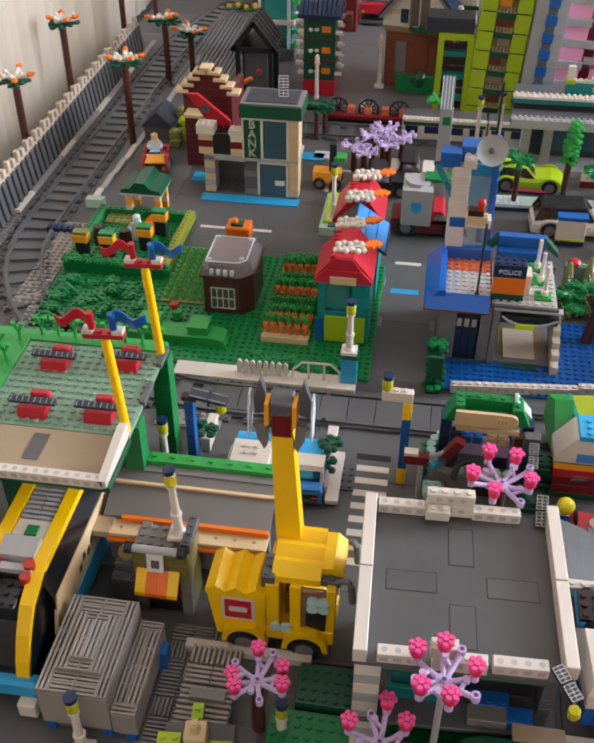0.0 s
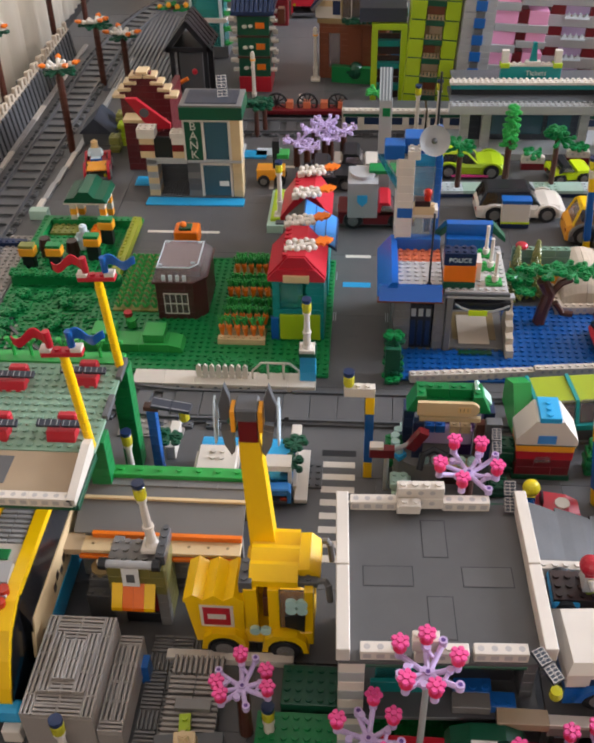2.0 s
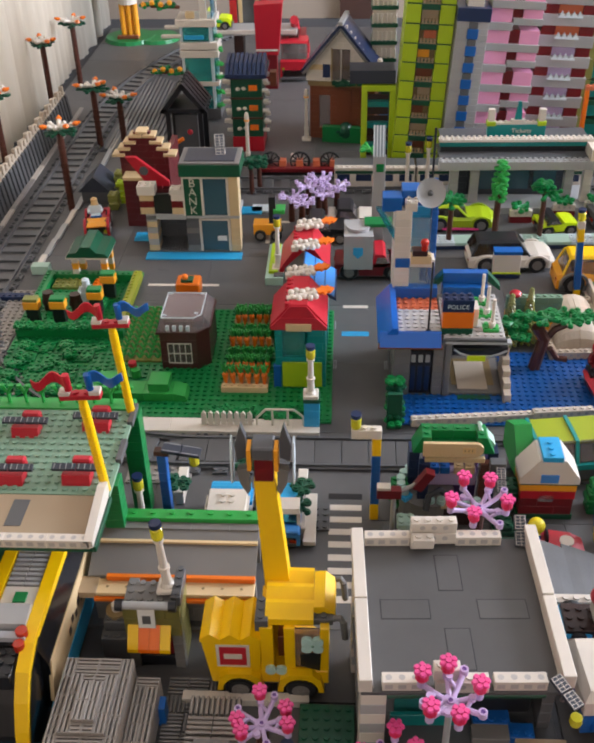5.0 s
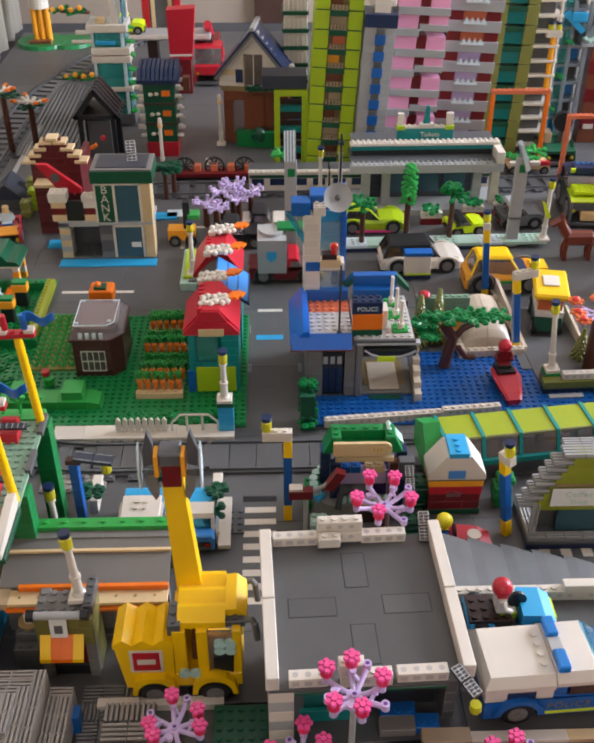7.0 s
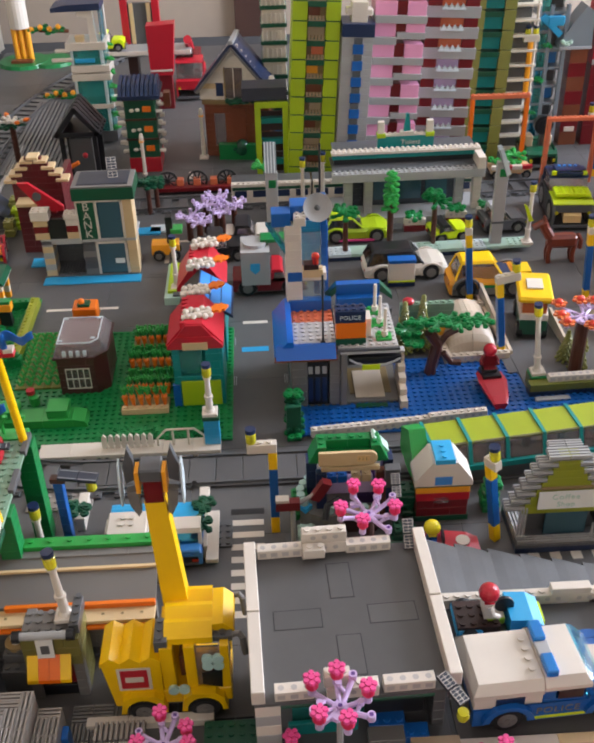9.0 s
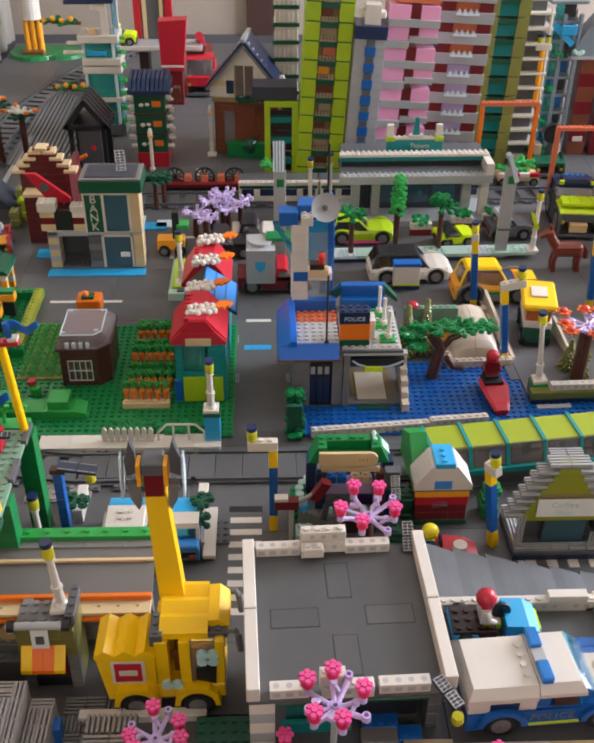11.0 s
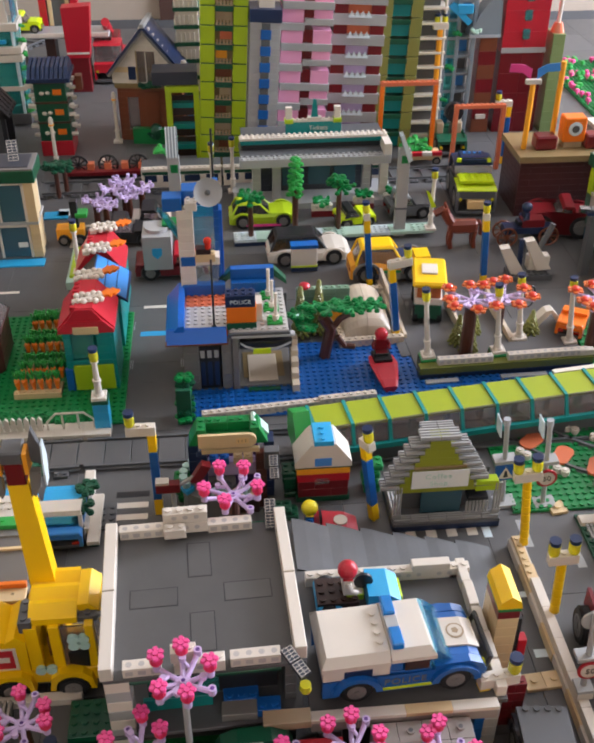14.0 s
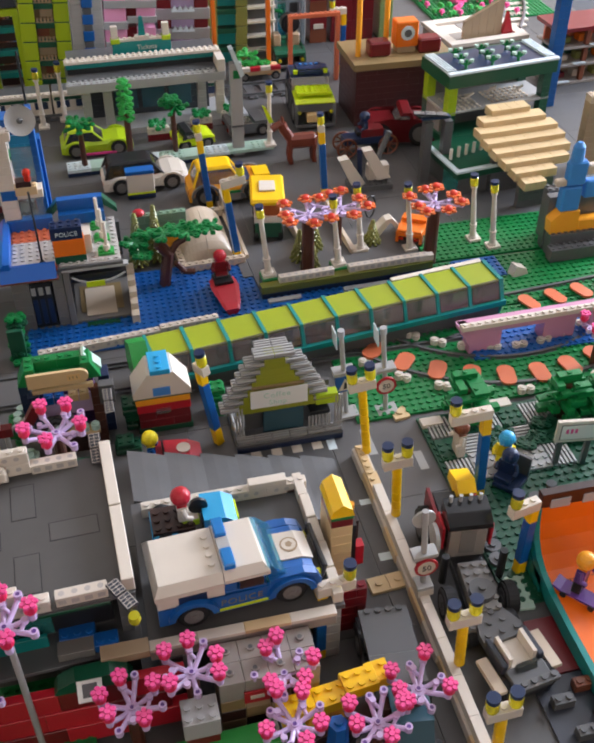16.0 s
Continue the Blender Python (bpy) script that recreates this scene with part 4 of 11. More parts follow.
# police pick-up on the deck
pc = thing("police_car", 22.5, 52.2, 9.0, 3.5, "blue and white toy police car parked on the deck", "police car")
slab("chassis", pc, "dark_grey", -6.8, -2.4, 0.6, 6.6, 2.4, 1.2)
for x in (-4.3, 4.3):
    for y in (-2.75, 2.75):
        wheel(pc, x, y, 1.4, 1.4, 0.9, "stone")
        ys = 2.9 if y > 0 else -3.5
        arc = [math.pi * (0.04 + 0.92 * q / 10) for q in range(11)]
        bm = prism(B(), [(x + 2.2 * math.cos(a), 1.4 + 2.05 * math.sin(a)) for a in arc] + [(x + 1.62 * math.cos(a), 1.4 + 1.6 * math.sin(a)) for a in reversed(arc)], "y", ys, ys + 0.6)
        part("wheel_flare", bm, "blue", pc)
for s in (-1, 1):
    pts = [(-7.2, 0.9)]
    for x in (-4.3, 4.3):
        pts += [(x - 1.75, 0.9)] + [(x + 1.75 * math.cos(math.pi - k * math.pi / 10), 1.45 + 1.75 * math.sin(math.pi - k * math.pi / 10)) for k in range(11)] + [(x + 1.75, 0.9)]
    pts += [(6.9, 0.9), (7.0, 2.2), (6.4, 3.1), (5.4, 3.5), (3.2, 3.5), (2.2, 2.9), (-7.2, 2.9)]
    part("side_panel", prism(B(), pts, "y", s * 3.05 - (0.5 if s > 0 else 0), s * 3.05 + (0.5 if s < 0 else 0)), "blue", pc)
    slab("stripe", pc, "neon", -2.5, s * 3.06 - 0.03, 1.05, 2.4, s * 3.06 + 0.03, 1.4, 0.01)
    bm = prism(B(), [(2.4, 3.5), (3.2, 3.7), (5.4, 3.7), (6.5, 3.2), (6.9, 2.4), (6.9, 1.9), (6.2, 2.8), (5.2, 3.2), (3.2, 3.2), (2.4, 2.9)], "y", s * 2.75 - 0.4, s * 2.75 + 0.42)
    part("wheel_arch", bm, "blue", pc)
    slab("headlight", pc, "clear_yellow", 6.8, s * 2.2 - 0.4, 1.7, 7.15, s * 2.2 + 0.4, 2.2, 0.05)
    slab("side_window", pc, "navy", -5.4, s * 2.95 - 0.07, 3.1, -3.0, s * 2.95 + 0.07, 4.0, 0.02)
    slab("side_window", pc, "dark_brown", -0.2, s * 2.9 - 0.06, 3.2, 1.9, s * 2.9 + 0.06, 4.5, 0.02)
slab("floor_pan", pc, "blue", -7.1, -2.5, 2.0, 2.4, 2.5, 2.9)
part("rear_wall", box(B(), -7.2, -2.95, 2.9, -1.5, 2.95, 4.2, 0.06), "white", pc)
bm = prism(B(), [(-3.1, 4.2), (3.1, 4.2), (3.1, 4.7), (2.5, 5.5), (-2.5, 5.5), (-3.1, 4.7)], "x", -7.35, -1.5)
for vv in bm.verts:
    if vv.co.x < -5 and vv.co.z > 5:
        vv.co.x += 0.5
part("rear_roof", bm, "white", pc)
part("roof_studs", studs(B(), -2.7, -2, 5.5, 1, 4), "white", pc)
slab("cab_sill", pc, "blue", -1.5, -2.95, 2.9, 2.1, 2.95, 3.25)
slab("cab_post", pc, "blue", -1.5, -2.9, 3.25, -0.4, 2.9, 4.9)
bm = prism(B(), [(-3.1, 4.5), (3.1, 4.5), (3.1, 4.9), (2.5, 5.65), (-2.5, 5.65), (-3.1, 4.9)], "x", -1.45, 2.45)
for vv in bm.verts:
    if vv.co.x > 2 and vv.co.z > 5:
        vv.co.x -= 0.5
part("cab_roof", bm, "white", pc)
slab("light_bar_base", pc, "light_grey", -1.4, -0.7, 5.66, -0.3, 0.7, 6.1, 0.05)
for y in (-2.7, 0.7):
    slab("blue_light", pc, "clear_azure", -1.35, y, 5.66, -0.35, y + 2.0, 6.4, 0.12)
part("windscreen", prism(B(), [(2.15, 3.1), (4.3, 3.35), (2.7, 5.0), (2.05, 5.3)], "y", -2.85, 2.85), "clear_blue", pc)
part("bonnet", prism(B(), [(2.4, 2.6), (6.7, 2.4), (6.5, 3.2), (5.6, 3.6), (3.2, 3.75), (2.4, 3.2)], "y", -2.3, 2.3), "blue", pc)
bn = part("bonnet_panel", prism(B(), [(3.3, 3.75), (5.6, 3.6), (6.6, 3.15), (6.7, 3.3), (5.7, 3.78), (3.3, 3.93)], "y", -1.5, 1.5), "white", pc)
part("badge", cyl(B(), 4.9, 0, 3.84, 3.9, 0.8, 20), "terrace_tan", bn)
part("badge_star", cyl(B(), 4.9, 0, 3.88, 3.92, 0.64, 20), "white", bn)
part("badge_star", cyl(B(), 4.9, 0, 3.9, 3.94, 0.34, 5), "terrace_tan", bn)
letters("POLICE", pc, "stone", -0.1, -3.1, 2.1, 1.05, spread=1.1)
part("bull_bar", tube(B(), [(7.0, -2.4, 0.9), (7.5, -2.4, 2.9), (7.5, 2.4, 2.9), (7.0, 2.4, 0.9)], 0.24), "black", pc)

bg = thing("buggy", 19.6, 59.6, 9.0, 0, "small brown and blue toy buggy with a driver's seat", "buggy")
slab("body", bg, "dark_brown", -3.5, -1.6, 0.6, 0.4, 1.6, 1.9, stud=True)
slab("side_pod", bg, "azure", -3.6, -1.9, 0.8, -1.2, 1.9, 1.6, 0.2)
bm = prism(B(), [(1.2, 0.6), (4.6, 0.6), (4.3, 1.8), (3.2, 2.6), (1.2, 2.7)], "y", -1.7, 1.7)
part("bonnet", bm, "azure", bg)
slab("light_strip", bg, "neon", 4.1, -1.2, 1.2, 4.5, 1.2, 1.8)
bm = cyl(B(), 0.9, 3.0, -0.15, 0.15, 0.9, 16, axis="y")
part("steering_wheel", bm, "black", bg)
for x in (-2.4, 2.8):
    for y in (-1.8, 1.8):
        wheel(bg, x, y, 0.9, 0.9, 0.7)
doll(19.0, 59.6, 10.4, 0, "lime", "white", "red", hat="red", label="toy figure with a red helmet driving the buggy", sit=True)

vend = thing("tower_stand", 31.7, 54.0, 0, label="tall tan brick stand with a yellow ridge roof", category="kiosk")
for k in range(10):
    brick(vend, "tan", 0, 0.0, k * 1.2, 2, 2)
    brick(vend, "tan", 0, 2.0, k * 1.2, 2, 1.8)
slab("band", vend, "dark_red", 0, 0.0, 12, 2, 3.8, 13.0)
slab("band", vend, "green", -0.05, -0.1, 13.0, 2.05, 3.9, 13.4)
part("roof", prism(B(), [(-0.1, 13.4), (2.1, 13.4), (1.9, 14.2), (1.0, 14.9), (0.1, 14.2)], "y", -0.1, 3.9), "yellow", vend)
slab("side_panel", vend, "black", 2.05, 0.3, 1.5, 2.5, 3.4, 11.5)
slab("side_box", vend, "dark_brown", 2.5, 1.6, 4.5, 3.1, 3.2, 10.5)
slab("red_box", vend, "red", 2.5, 0.2, 6, 3.3, 1.2, 8.6)
rod("yellow_tap", vend, "flame", 2.9, 3.6, 6, 10.8, 0.35)

# grey display block with single studs
blk = thing("brick_bench", 19.4, 42.9, 0, label="light grey bench of stud tiles with a red sign plate", category="bench")
for i in range(4):
    for j in range(2):
        bm = box(B(), i * 2.12, j * 2.02, 7.4, i * 2.12 + 2.09, j * 2.02 + 1.99, 8.6, 0.04)
        lathe(bm, i * 2.12 + 1.05, j * 2.02 + 1.0, [(8.6, 0.36), (8.82, 0.34)], 12)
        tile = part("stud_tile", bm, "warm_grey", blk)
        # dark disc on the solid stud, painted as the shade inside a hollow one
        part("stud_hollow", cyl(B(), i * 2.12 + 1.05, j * 2.02 + 1.0, 8.82, 8.84, 0.2, 10), "dark_grey", tile)
for i in range(4):
    for k in range(5):
        brick(blk, ("dark_tan", "terrace_tan", "dark_brown")[(i + k) % 3] if k < 4 else "warm_grey", i * 2.12, 0.1, k * 1.48, 2.1, 3.9, 1.48)
sgn2 = slab("sign_plate", blk, "red", 2.0, -0.1, 5.4, 4.2, 0.08, 7.0)
slab("sign_bar", sgn2, "white", 2.5, -0.14, 6.0, 3.7, -0.09, 6.5, 0.01)
red_shop = thing("red_shop_front", 1.4, 45.3, 0.8, label="low dark red brick front with a green arch", category="shop front")
for r in range(3):
    for q in range(3):
        slab("wall_brick", red_shop, "dark_red" if (r + q) % 3 == 0 else "red", q * 5.2 - (r % 2) * 1.4, 0.12 * r, r * 2.4, q * 5.2 + 5.18 - (r % 2) * 1.4, 1.1, r * 2.4 + 2.39, 0.05)
bm = prism(B(), [(5.0, 7.2), (11.4, 7.2), (11.0, 8.0), (9.6, 8.7), (6.8, 8.7), (5.4, 8.0)], "y", 0.2, 1.6)
part("arch", bm, "dark_green", red_shop)
nt = part("name_tile", prism(B(), [(0.2, 8.6), (-1.2, 7.7), (-1.1, 7.45), (0.2, 8.3)], "x", 6.9, 8.9), "paper", red_shop)
part("tile_print", prism(B(), [(-0.05, 8.47), (-0.95, 7.89), (-0.93, 7.84), (-0.03, 8.4)], "x", 7.3, 8.5), "dark_grey", nt)
gst2 = thing("green_strip", 14.6, 39.6, 0, 2, "bright green plate with a white grille over a black shade block", "plate")
# black filler block stands in for the deep shadow under the plate
slab("dark_block", gst2, "black", 0, 0, 0, 12, 2.0, 3.4)
slab("plate", gst2, "bright_green", -0.2, -0.2, 3.4, 12.4, 2.0, 3.9)
grille(gst2, 8.4, 0.2, 3.9, 10.4, 1.9, "light_grey", "y", 0.4, pitch=0.5)
yd = thing("yellow_digger", 28.0, 40.2, 0, 6, "yellow brick-built toy digger partly hidden by blossom", "digger")
for x, y, z, n in ((-4.0, 0.2, 5.4, 3), (-1.0, 0.2, 5.4, 3), (1.6, 0.4, 6.0, 3), (4.0, 0.8, 5.6, 2)):
    brick(yd, "yellow", x, y, z, n, 2, 1.2, True)
part("cab", prism(B(), [(-2, 3.4), (1.6, 3.4), (1.2, 5.4), (-1.4, 5.4)], "y", 0.4, 2.0), "flame", yd)
slab("base_block", yd, "dark_brown", -4.2, -0.6, 0, 5.6, 2.6, 3.4)
for x in (-2.6, 3.0):
    wheel(yd, x, -0.6, 1.6, 1.6, 0.8)
single("blue_cone", cyl(cyl(B(), 0, 0, 0, 5.6, 1.1, 6, 0.8), 0, 0, 5.6, 5.9, 0.35, 10), "blue", 28.2, 38.4, 1.6, 0, "tall blue brick with a stud on top", "brick")
single("dark_block", box(B(), -1.2, -1.2, 0, 1.2, 1.2, 1.6, 0.05), "dark_grey", 28.2, 38.4, 0, 0, "dark grey block under the blue brick", "block")
drw = thing("dark_red_wall", 29.6, 51.4, 0, 0, "dark red brick wall beside the police deck", "wall")
bricks(drw, "dark_red", 0, 0, 0, 5, 5, "x")
sb = thing("grey_box", 17.6, 42.0, 0, 0, "grey brick box with a stud row on a red stand", "box")
slab("stand", sb, "dark_red", -1.4, -1, 0, 1.4, 1, 5.2)
slab("box", sb, "light_grey", -1.5, -1.2, 5.2, 1.5, 1.2, 7.4, stud=True)

# ---- yellow crane lorry ----
tr = thing("crane_lorry", -10.6, 58.8, 0, label="bright yellow toy crane lorry with a tall boom", category="lorry")
for x in (-2.3, 3.4):
    for y in (-0.3, 4.4):
        wheel(tr, x, y, 1.4, 1.4, 1.0, "stone")
slab("chassis", tr, "dark_grey", -5, 0.4, 0.9, 5.6, 4.4, 1.6)
bm = B()
add(bm, [(-5.0, 0, 1.5), (-0.4, 0, 1.5), (-0.4, 4.2, 1.5), (-5.0, 4.2, 1.5), (-5.7, -0.1, 7.4), (-0.3, -0.1, 7.4), (-0.3, 4.3, 7.4), (-5.7, 4.3, 7.4)],
    [[0, 1, 2, 3], [4, 5, 6, 7], [0, 1, 5, 4], [1, 2, 6, 5], [2, 3, 7, 6], [3, 0, 4, 7]])
part("cargo_box", bm, "yellow", tr)
for k in range(3):
    x = -5.8 + k * 1.85
    part("roof_wave", prism(B(), [(x, 7.4), (x + 1.84, 7.4), (x + 1.84, 7.8), (x + 0.95, 8.5), (x, 7.8)], "y", -0.2, 4.4), "yellow", tr)
for x in (-2.3, 3.4):
    for y0 in (-0.75, 4.2):
        bm = prism(B(), [(x - 2.2, 1.2), (x - 1.65, 1.2)] + [(x + 1.65 * math.cos(math.pi - k * math.pi / 10), 1.4 + 1.65 * math.sin(math.pi - k * math.pi / 10)) for k in range(11)] + [(x + 1.65, 1.2), (x + 2.2, 1.2), (x + 1.9, 2.9), (x + 1.1, 3.6), (x - 1.1, 3.6), (x - 1.9, 2.9)], "y", y0, y0 + 0.9)
        part("wheel_arch", bm, "yellow", tr)
st_f = slab("sticker", tr, "white", -4.4, -0.12, 3.9, -1.3, 0.02, 7.0, 0.01)
slab("sticker_field", st_f, "red", -4.1, -0.16, 4.2, -1.6, -0.1, 6.7, 0.01)
slab("sticker_bar", st_f, "white", -3.7, -0.2, 5.1, -2.0, -0.14, 5.8, 0.01)
slab("cab_low", tr, "yellow", -0.4, 0.0, 1.6, 6.0, 5.0, 3.4, 0.08)
for x, w in ((-0.3, 1.2), (1.9, 1.0), (5.2, 0.8)):
    slab("cab_pillar", tr, "yellow", x, 0.1, 3.4, x + w, 1.0, 9.2)
slab("cab_pillar", tr, "yellow", 5.2, 4.4, 3.4, 6.0, 5.2, 9.2)
slab("cab_back", tr, "yellow", -0.3, 1.0, 3.4, 0.5, 5.2, 9.2)
slab("door_window", tr, "clear_smoke", 2.9, 0.3, 3.6, 5.2, 0.5, 9.0)
slab("front_window", tr, "clear_smoke", 5.6, 1.0, 4.2, 5.9, 4.4, 9.0)
slab("seat", tr, "wood_brown", 1.2, 1.6, 3.4, 2.6, 4, 6.2)
for k in range(3):
    part("roof_step", prism(B(), [(0.5 + 1.95 * k, 9.2), (2.4 + 1.95 * k, 9.2), (2.4 + 1.95 * k, 10.5), (2.0 + 1.95 * k, 10.5), (0.55 + 1.95 * k, 9.9)], "x", 0.2 - 0.02 * k, 4.6 - 0.02 * k), "yellow", tr)
part("roof_visor", prism(B(), [(4.6, 9.2), (6.6, 9.2), (6.5, 9.6), (5.6, 10.5), (4.6, 10.4)], "y", 1.6, 6.0), "yellow", tr)
for y in (1.3, 6.0):
    bm = box(B(), 3.9, y - 0.45, 8.9, 6.4, y + 0.45, 9.6, 0.05)
    studs(bm, 4.0, y - 0.5, 9.6, 2, 1)
    arm = part("mirror_arm", bm, "dark_grey", tr)
    bm = tube(B(), [(6.3, y, 9.3), (7.0, y, 9.4), (7.3, y - 0.2, 9.0)], 0.3)
    tube(bm, [(7.3, y - 0.2, 9.2), (7.5, y - 0.3, 7.0)], 0.32)
    part("mirror", bm, "stone", arm)
slab("turntable", tr, "dark_grey", -0.7, 0.2, 8.6, 0.5, 3.0, 10.0, stud=True)
for x in (0.6, 1.6):
    part("lamp", cyl(B(), x, 3.6, -0.3, 0.1, 0.5, 14, axis="y"), "aqua", tr)
for x in (4.0, 5.0):
    for z in (6.6, 7.5):
        part("lamp", cyl(B(), x, z, -0.1, 0.3, 0.52, 14, axis="y"), "aqua", tr)
part("side_panel", prism(B(), [(3.4, 4.2), (5.2, 3.6), (5.3, 6.0), (3.4, 5.8)], "y", -0.08, 0.1), "black", tr)
# boom: square section, rising to a grey head
bm = B()
add(bm, [(0.0, 4.6, 8.6), (2.4, 4.6, 8.6), (2.4, 6.4, 8.4), (0.0, 6.4, 8.4), (-0.9, 7.4, 20.4), (1.0, 7.4, 20.4), (1.0, 9.2, 20.4), (-0.9, 9.2, 20.4)],
    [[0, 1, 5, 4], [1, 2, 6, 5], [2, 3, 7, 6], [3, 0, 4, 7], [0, 1, 2, 3], [4, 5, 6, 7]])
part("boom", bm, "yellow", tr)
slab("boom_base", tr, "yellow", -0.2, 4.2, 1.6, 2.6, 6.6, 8.7, 0.1)
slab("head_block", tr, "dark_red", -0.8, 7.2, 20.4, 0.9, 8.9, 23.0, 0.1)
slab("head_cap", tr, "dark_grey", -1.0, 7.0, 23.0, 1.0, 9.2, 24.4, 0.15)
for s in (-1, 1):
    slab("head_side", tr, "flame", s * 1.2 - 0.2, 7.0, 21.8, s * 1.2 + 0.2, 8.6, 24.2)
    part("claw", prism(B(), [(s * 1.5, 22.6), (s * 2.4, 22.2), (s * 2.5, 24.0), (s * 1.9, 26.2), (s * 1.5, 24.8)], "y", 8.0, 8.7), "dark_grey", tr)
    part("claw_lower", prism(B(), [(s * 1.3, 22.0), (s * 2.3, 21.8), (s * 2.1, 20.2), (s * 1.5, 18.9), (s * 1.2, 19.4)], "y", 7.2, 8.0), "stone", tr)
    part("shield", prism(B(), [(6.8, 20.6), (8.0, 20.6), (8.8, 22.6), (8.2, 25.0), (7.4, 24.8), (6.7, 22.6)], "x", s * 2.75 - 0.08, s * 2.75 + 0.08), "bluish_white", tr)

# ---- kiosk with an orange awning ----
ki = thing("kiosk", -24.4, 61.3, 0, label="olive and grey toy kiosk with an orange striped awning", category="kiosk")
slab("base_step", ki, "dark_grey", -2.4, 0.6, 0, 0.4, 3.6, 3.4, stud=True)
bricks(ki, "kiosk_olive", 0.4, 0.0, 4.8, 5.4, 3, "x", stud=False)
for x in (0.4, 4.8):
    bricks(ki, "stone", x, 0.05, 0, 1.0, 4, "x", stud=False)
bricks(ki, "kiosk_olive", 4.8, 1.0, 0, 3, 7, "y", stud=False)
bricks(ki, "stone", 0.4, 1.0, 0, 3, 7, "y", stud=False)
slab("hatch", ki, "dark_red", 1.4, 0.5, 0.2, 4.8, 0.7, 4.8)
slab("counter", ki, "black", 1.4, 0.2, 0.2, 4.8, 0.5, 1.6)
slab("roof_plate", ki, "stone", 0.4, 0.6, 8.2, 5.0, 3.4, 8.6, stud=True)
for k, m in enumerate(("yellow", "ramp_orange", "ramp_orange", "yellow")):
    bm = prism(B(), [(-1.6, 4.2), (-1.55, 4.6), (-0.05, 6.4), (-0.02, 6.0)], "x", 0.75 + k * 1.03, 1.76 + k * 1.03)
    part("awning_strip", bm, m, ki)
part("roller", cyl(B(), -0.05, 9.1, 0.4, 5.2, 0.4, 14, axis="x"), "light_grey", ki)
for x in (0.0, 5.0):
    part("roller_end", cyl(B(), -0.05, 9.1, x - 0.1, x + 0.6, 0.58, 12, axis="x"), "black", ki)
sg = part("menu_sign", prism(B(), [(-0.5, 6.5), (-0.35, 6.45), (-0.1, 8.8), (-0.25, 8.85)], "x", 1.9, 3.5), "paper", ki, "white sign with a dark picture")
part("sign_print", prism(B(), [(-0.47, 7.0), (-0.4, 7.0), (-0.3, 8.0), (-0.37, 8.0)], "x", 2.3, 3.1), "dark_grey", sg)
slab("shelf_box", ki, "dark_grey", -2.2, 1.6, 3.4, 0.3, 3.6, 4.6, stud=True)
part("tan_round", cyl(B(), -1.1, 3.0, 4.6, 5.0, 1.1, 18), "dark_tan", ki)
part("white_knob", cyl(B(), -1.1, 3.0, 5.0, 5.7, 0.5, 12), "white", ki)
slab("side_rail", ki, "dark_grey", 5.0, 0.6, 8.4, 5.9, 4.2, 9.6, stud=True)
post_lamp(-19.9, 63.6, 8.9, 7.9, (-3, -4))

# ---- station hall: long banded wall with a green ledge ----
st = thing("station_hall", -29, 66, 0, label="long grey and tan toy station wall with orange bands", category="station")
for r in range(5):
    course(st, "stone", 0.5, 0.8, r * 1.2, 16.5, "x", (r % 2) * 2)
slab("canopy", st, "tan", 1.4, -1.0, 6.0, 17, 0.9, 6.4)
for k in range(8):
    # small dark tan discs paint the shade of the canopy's holes
    part("pin_hole", cyl(B(), 2.4 + 1.9 * k, -0.1, 6.4, 6.415, 0.16, 10), "dark_tan", st)
slab("canopy_edge", st, "orange", 1.2, -1.3, 5.5, 17, -0.9, 5.9)
slab("canopy_back", st, "orange", 2.2, 0.6, 6.4, 17, 1.1, 7.0)
slab("canopy_end", st, "terrace_tan", -0.6, -1.0, 5.6, 1.4, 1.2, 6.4)
for r in range(4):
    course(st, "stone", 0.0, 6.0, 3.6 + r * 1.2, 17, "x", (r % 2) * 2)
bm = prism(B(), [(1.1, 6.6), (6.0, 8.2), (6.0, 7.8), (1.1, 6.2)], "x", 0.2, 17)
part("roof_slope", bm, "stone", st)
slab("ridge_strip", st, "tan", 0.2, 4.4, 7.8, 17, 4.8, 8.1)
slab("green_ledge", st, "bright_green", 0.4, 7.0, 8.2, 17, 8.4, 8.9)
part("ledge_studs", studs(B(), 1, 7.2, 8.9, 1, 1), "bright_green", st)
for k in range(8):
    part("ledge_stud", studs(B(), 1.4 + 2 * k, 7.3, 8.9, 1, 1), "bright_green", st)
slab("floor", st, "dark_grey", -1, 0, 0, 17.5, 8, 0.5)

# white garden frames behind the station with a parked van
vn = toy_car("camper_van", -16.2, 80.2, 0, 90, 9.0, 5.0, "white", "white", "clear_blue", "white and azure toy camper van behind the station", "van", hood="azure", roof_from=0.05, roof_to=0.7, cab_h=2.8)
slab("roof_hatch", vn, "white", -3.6, -2.2, 5.2, 1.2, 2.2, 5.6, 0.15)
part("roof_studs", studs(B(), -1.5, -1, 5.6, 2, 2), "white", vn)
bm = cyl(B(), 2.4, 2.6, -2.2, 2.2, 2.2, 20, axis="y")
part("round_front", bm, "azure", vn)
toy_car("toy_car", -10.6, 81.5, 0, 90, 8.5, 5, "mid_blue", "white", "clear_blue", "blue toy car with a white roof behind the lorry", hood="azure")
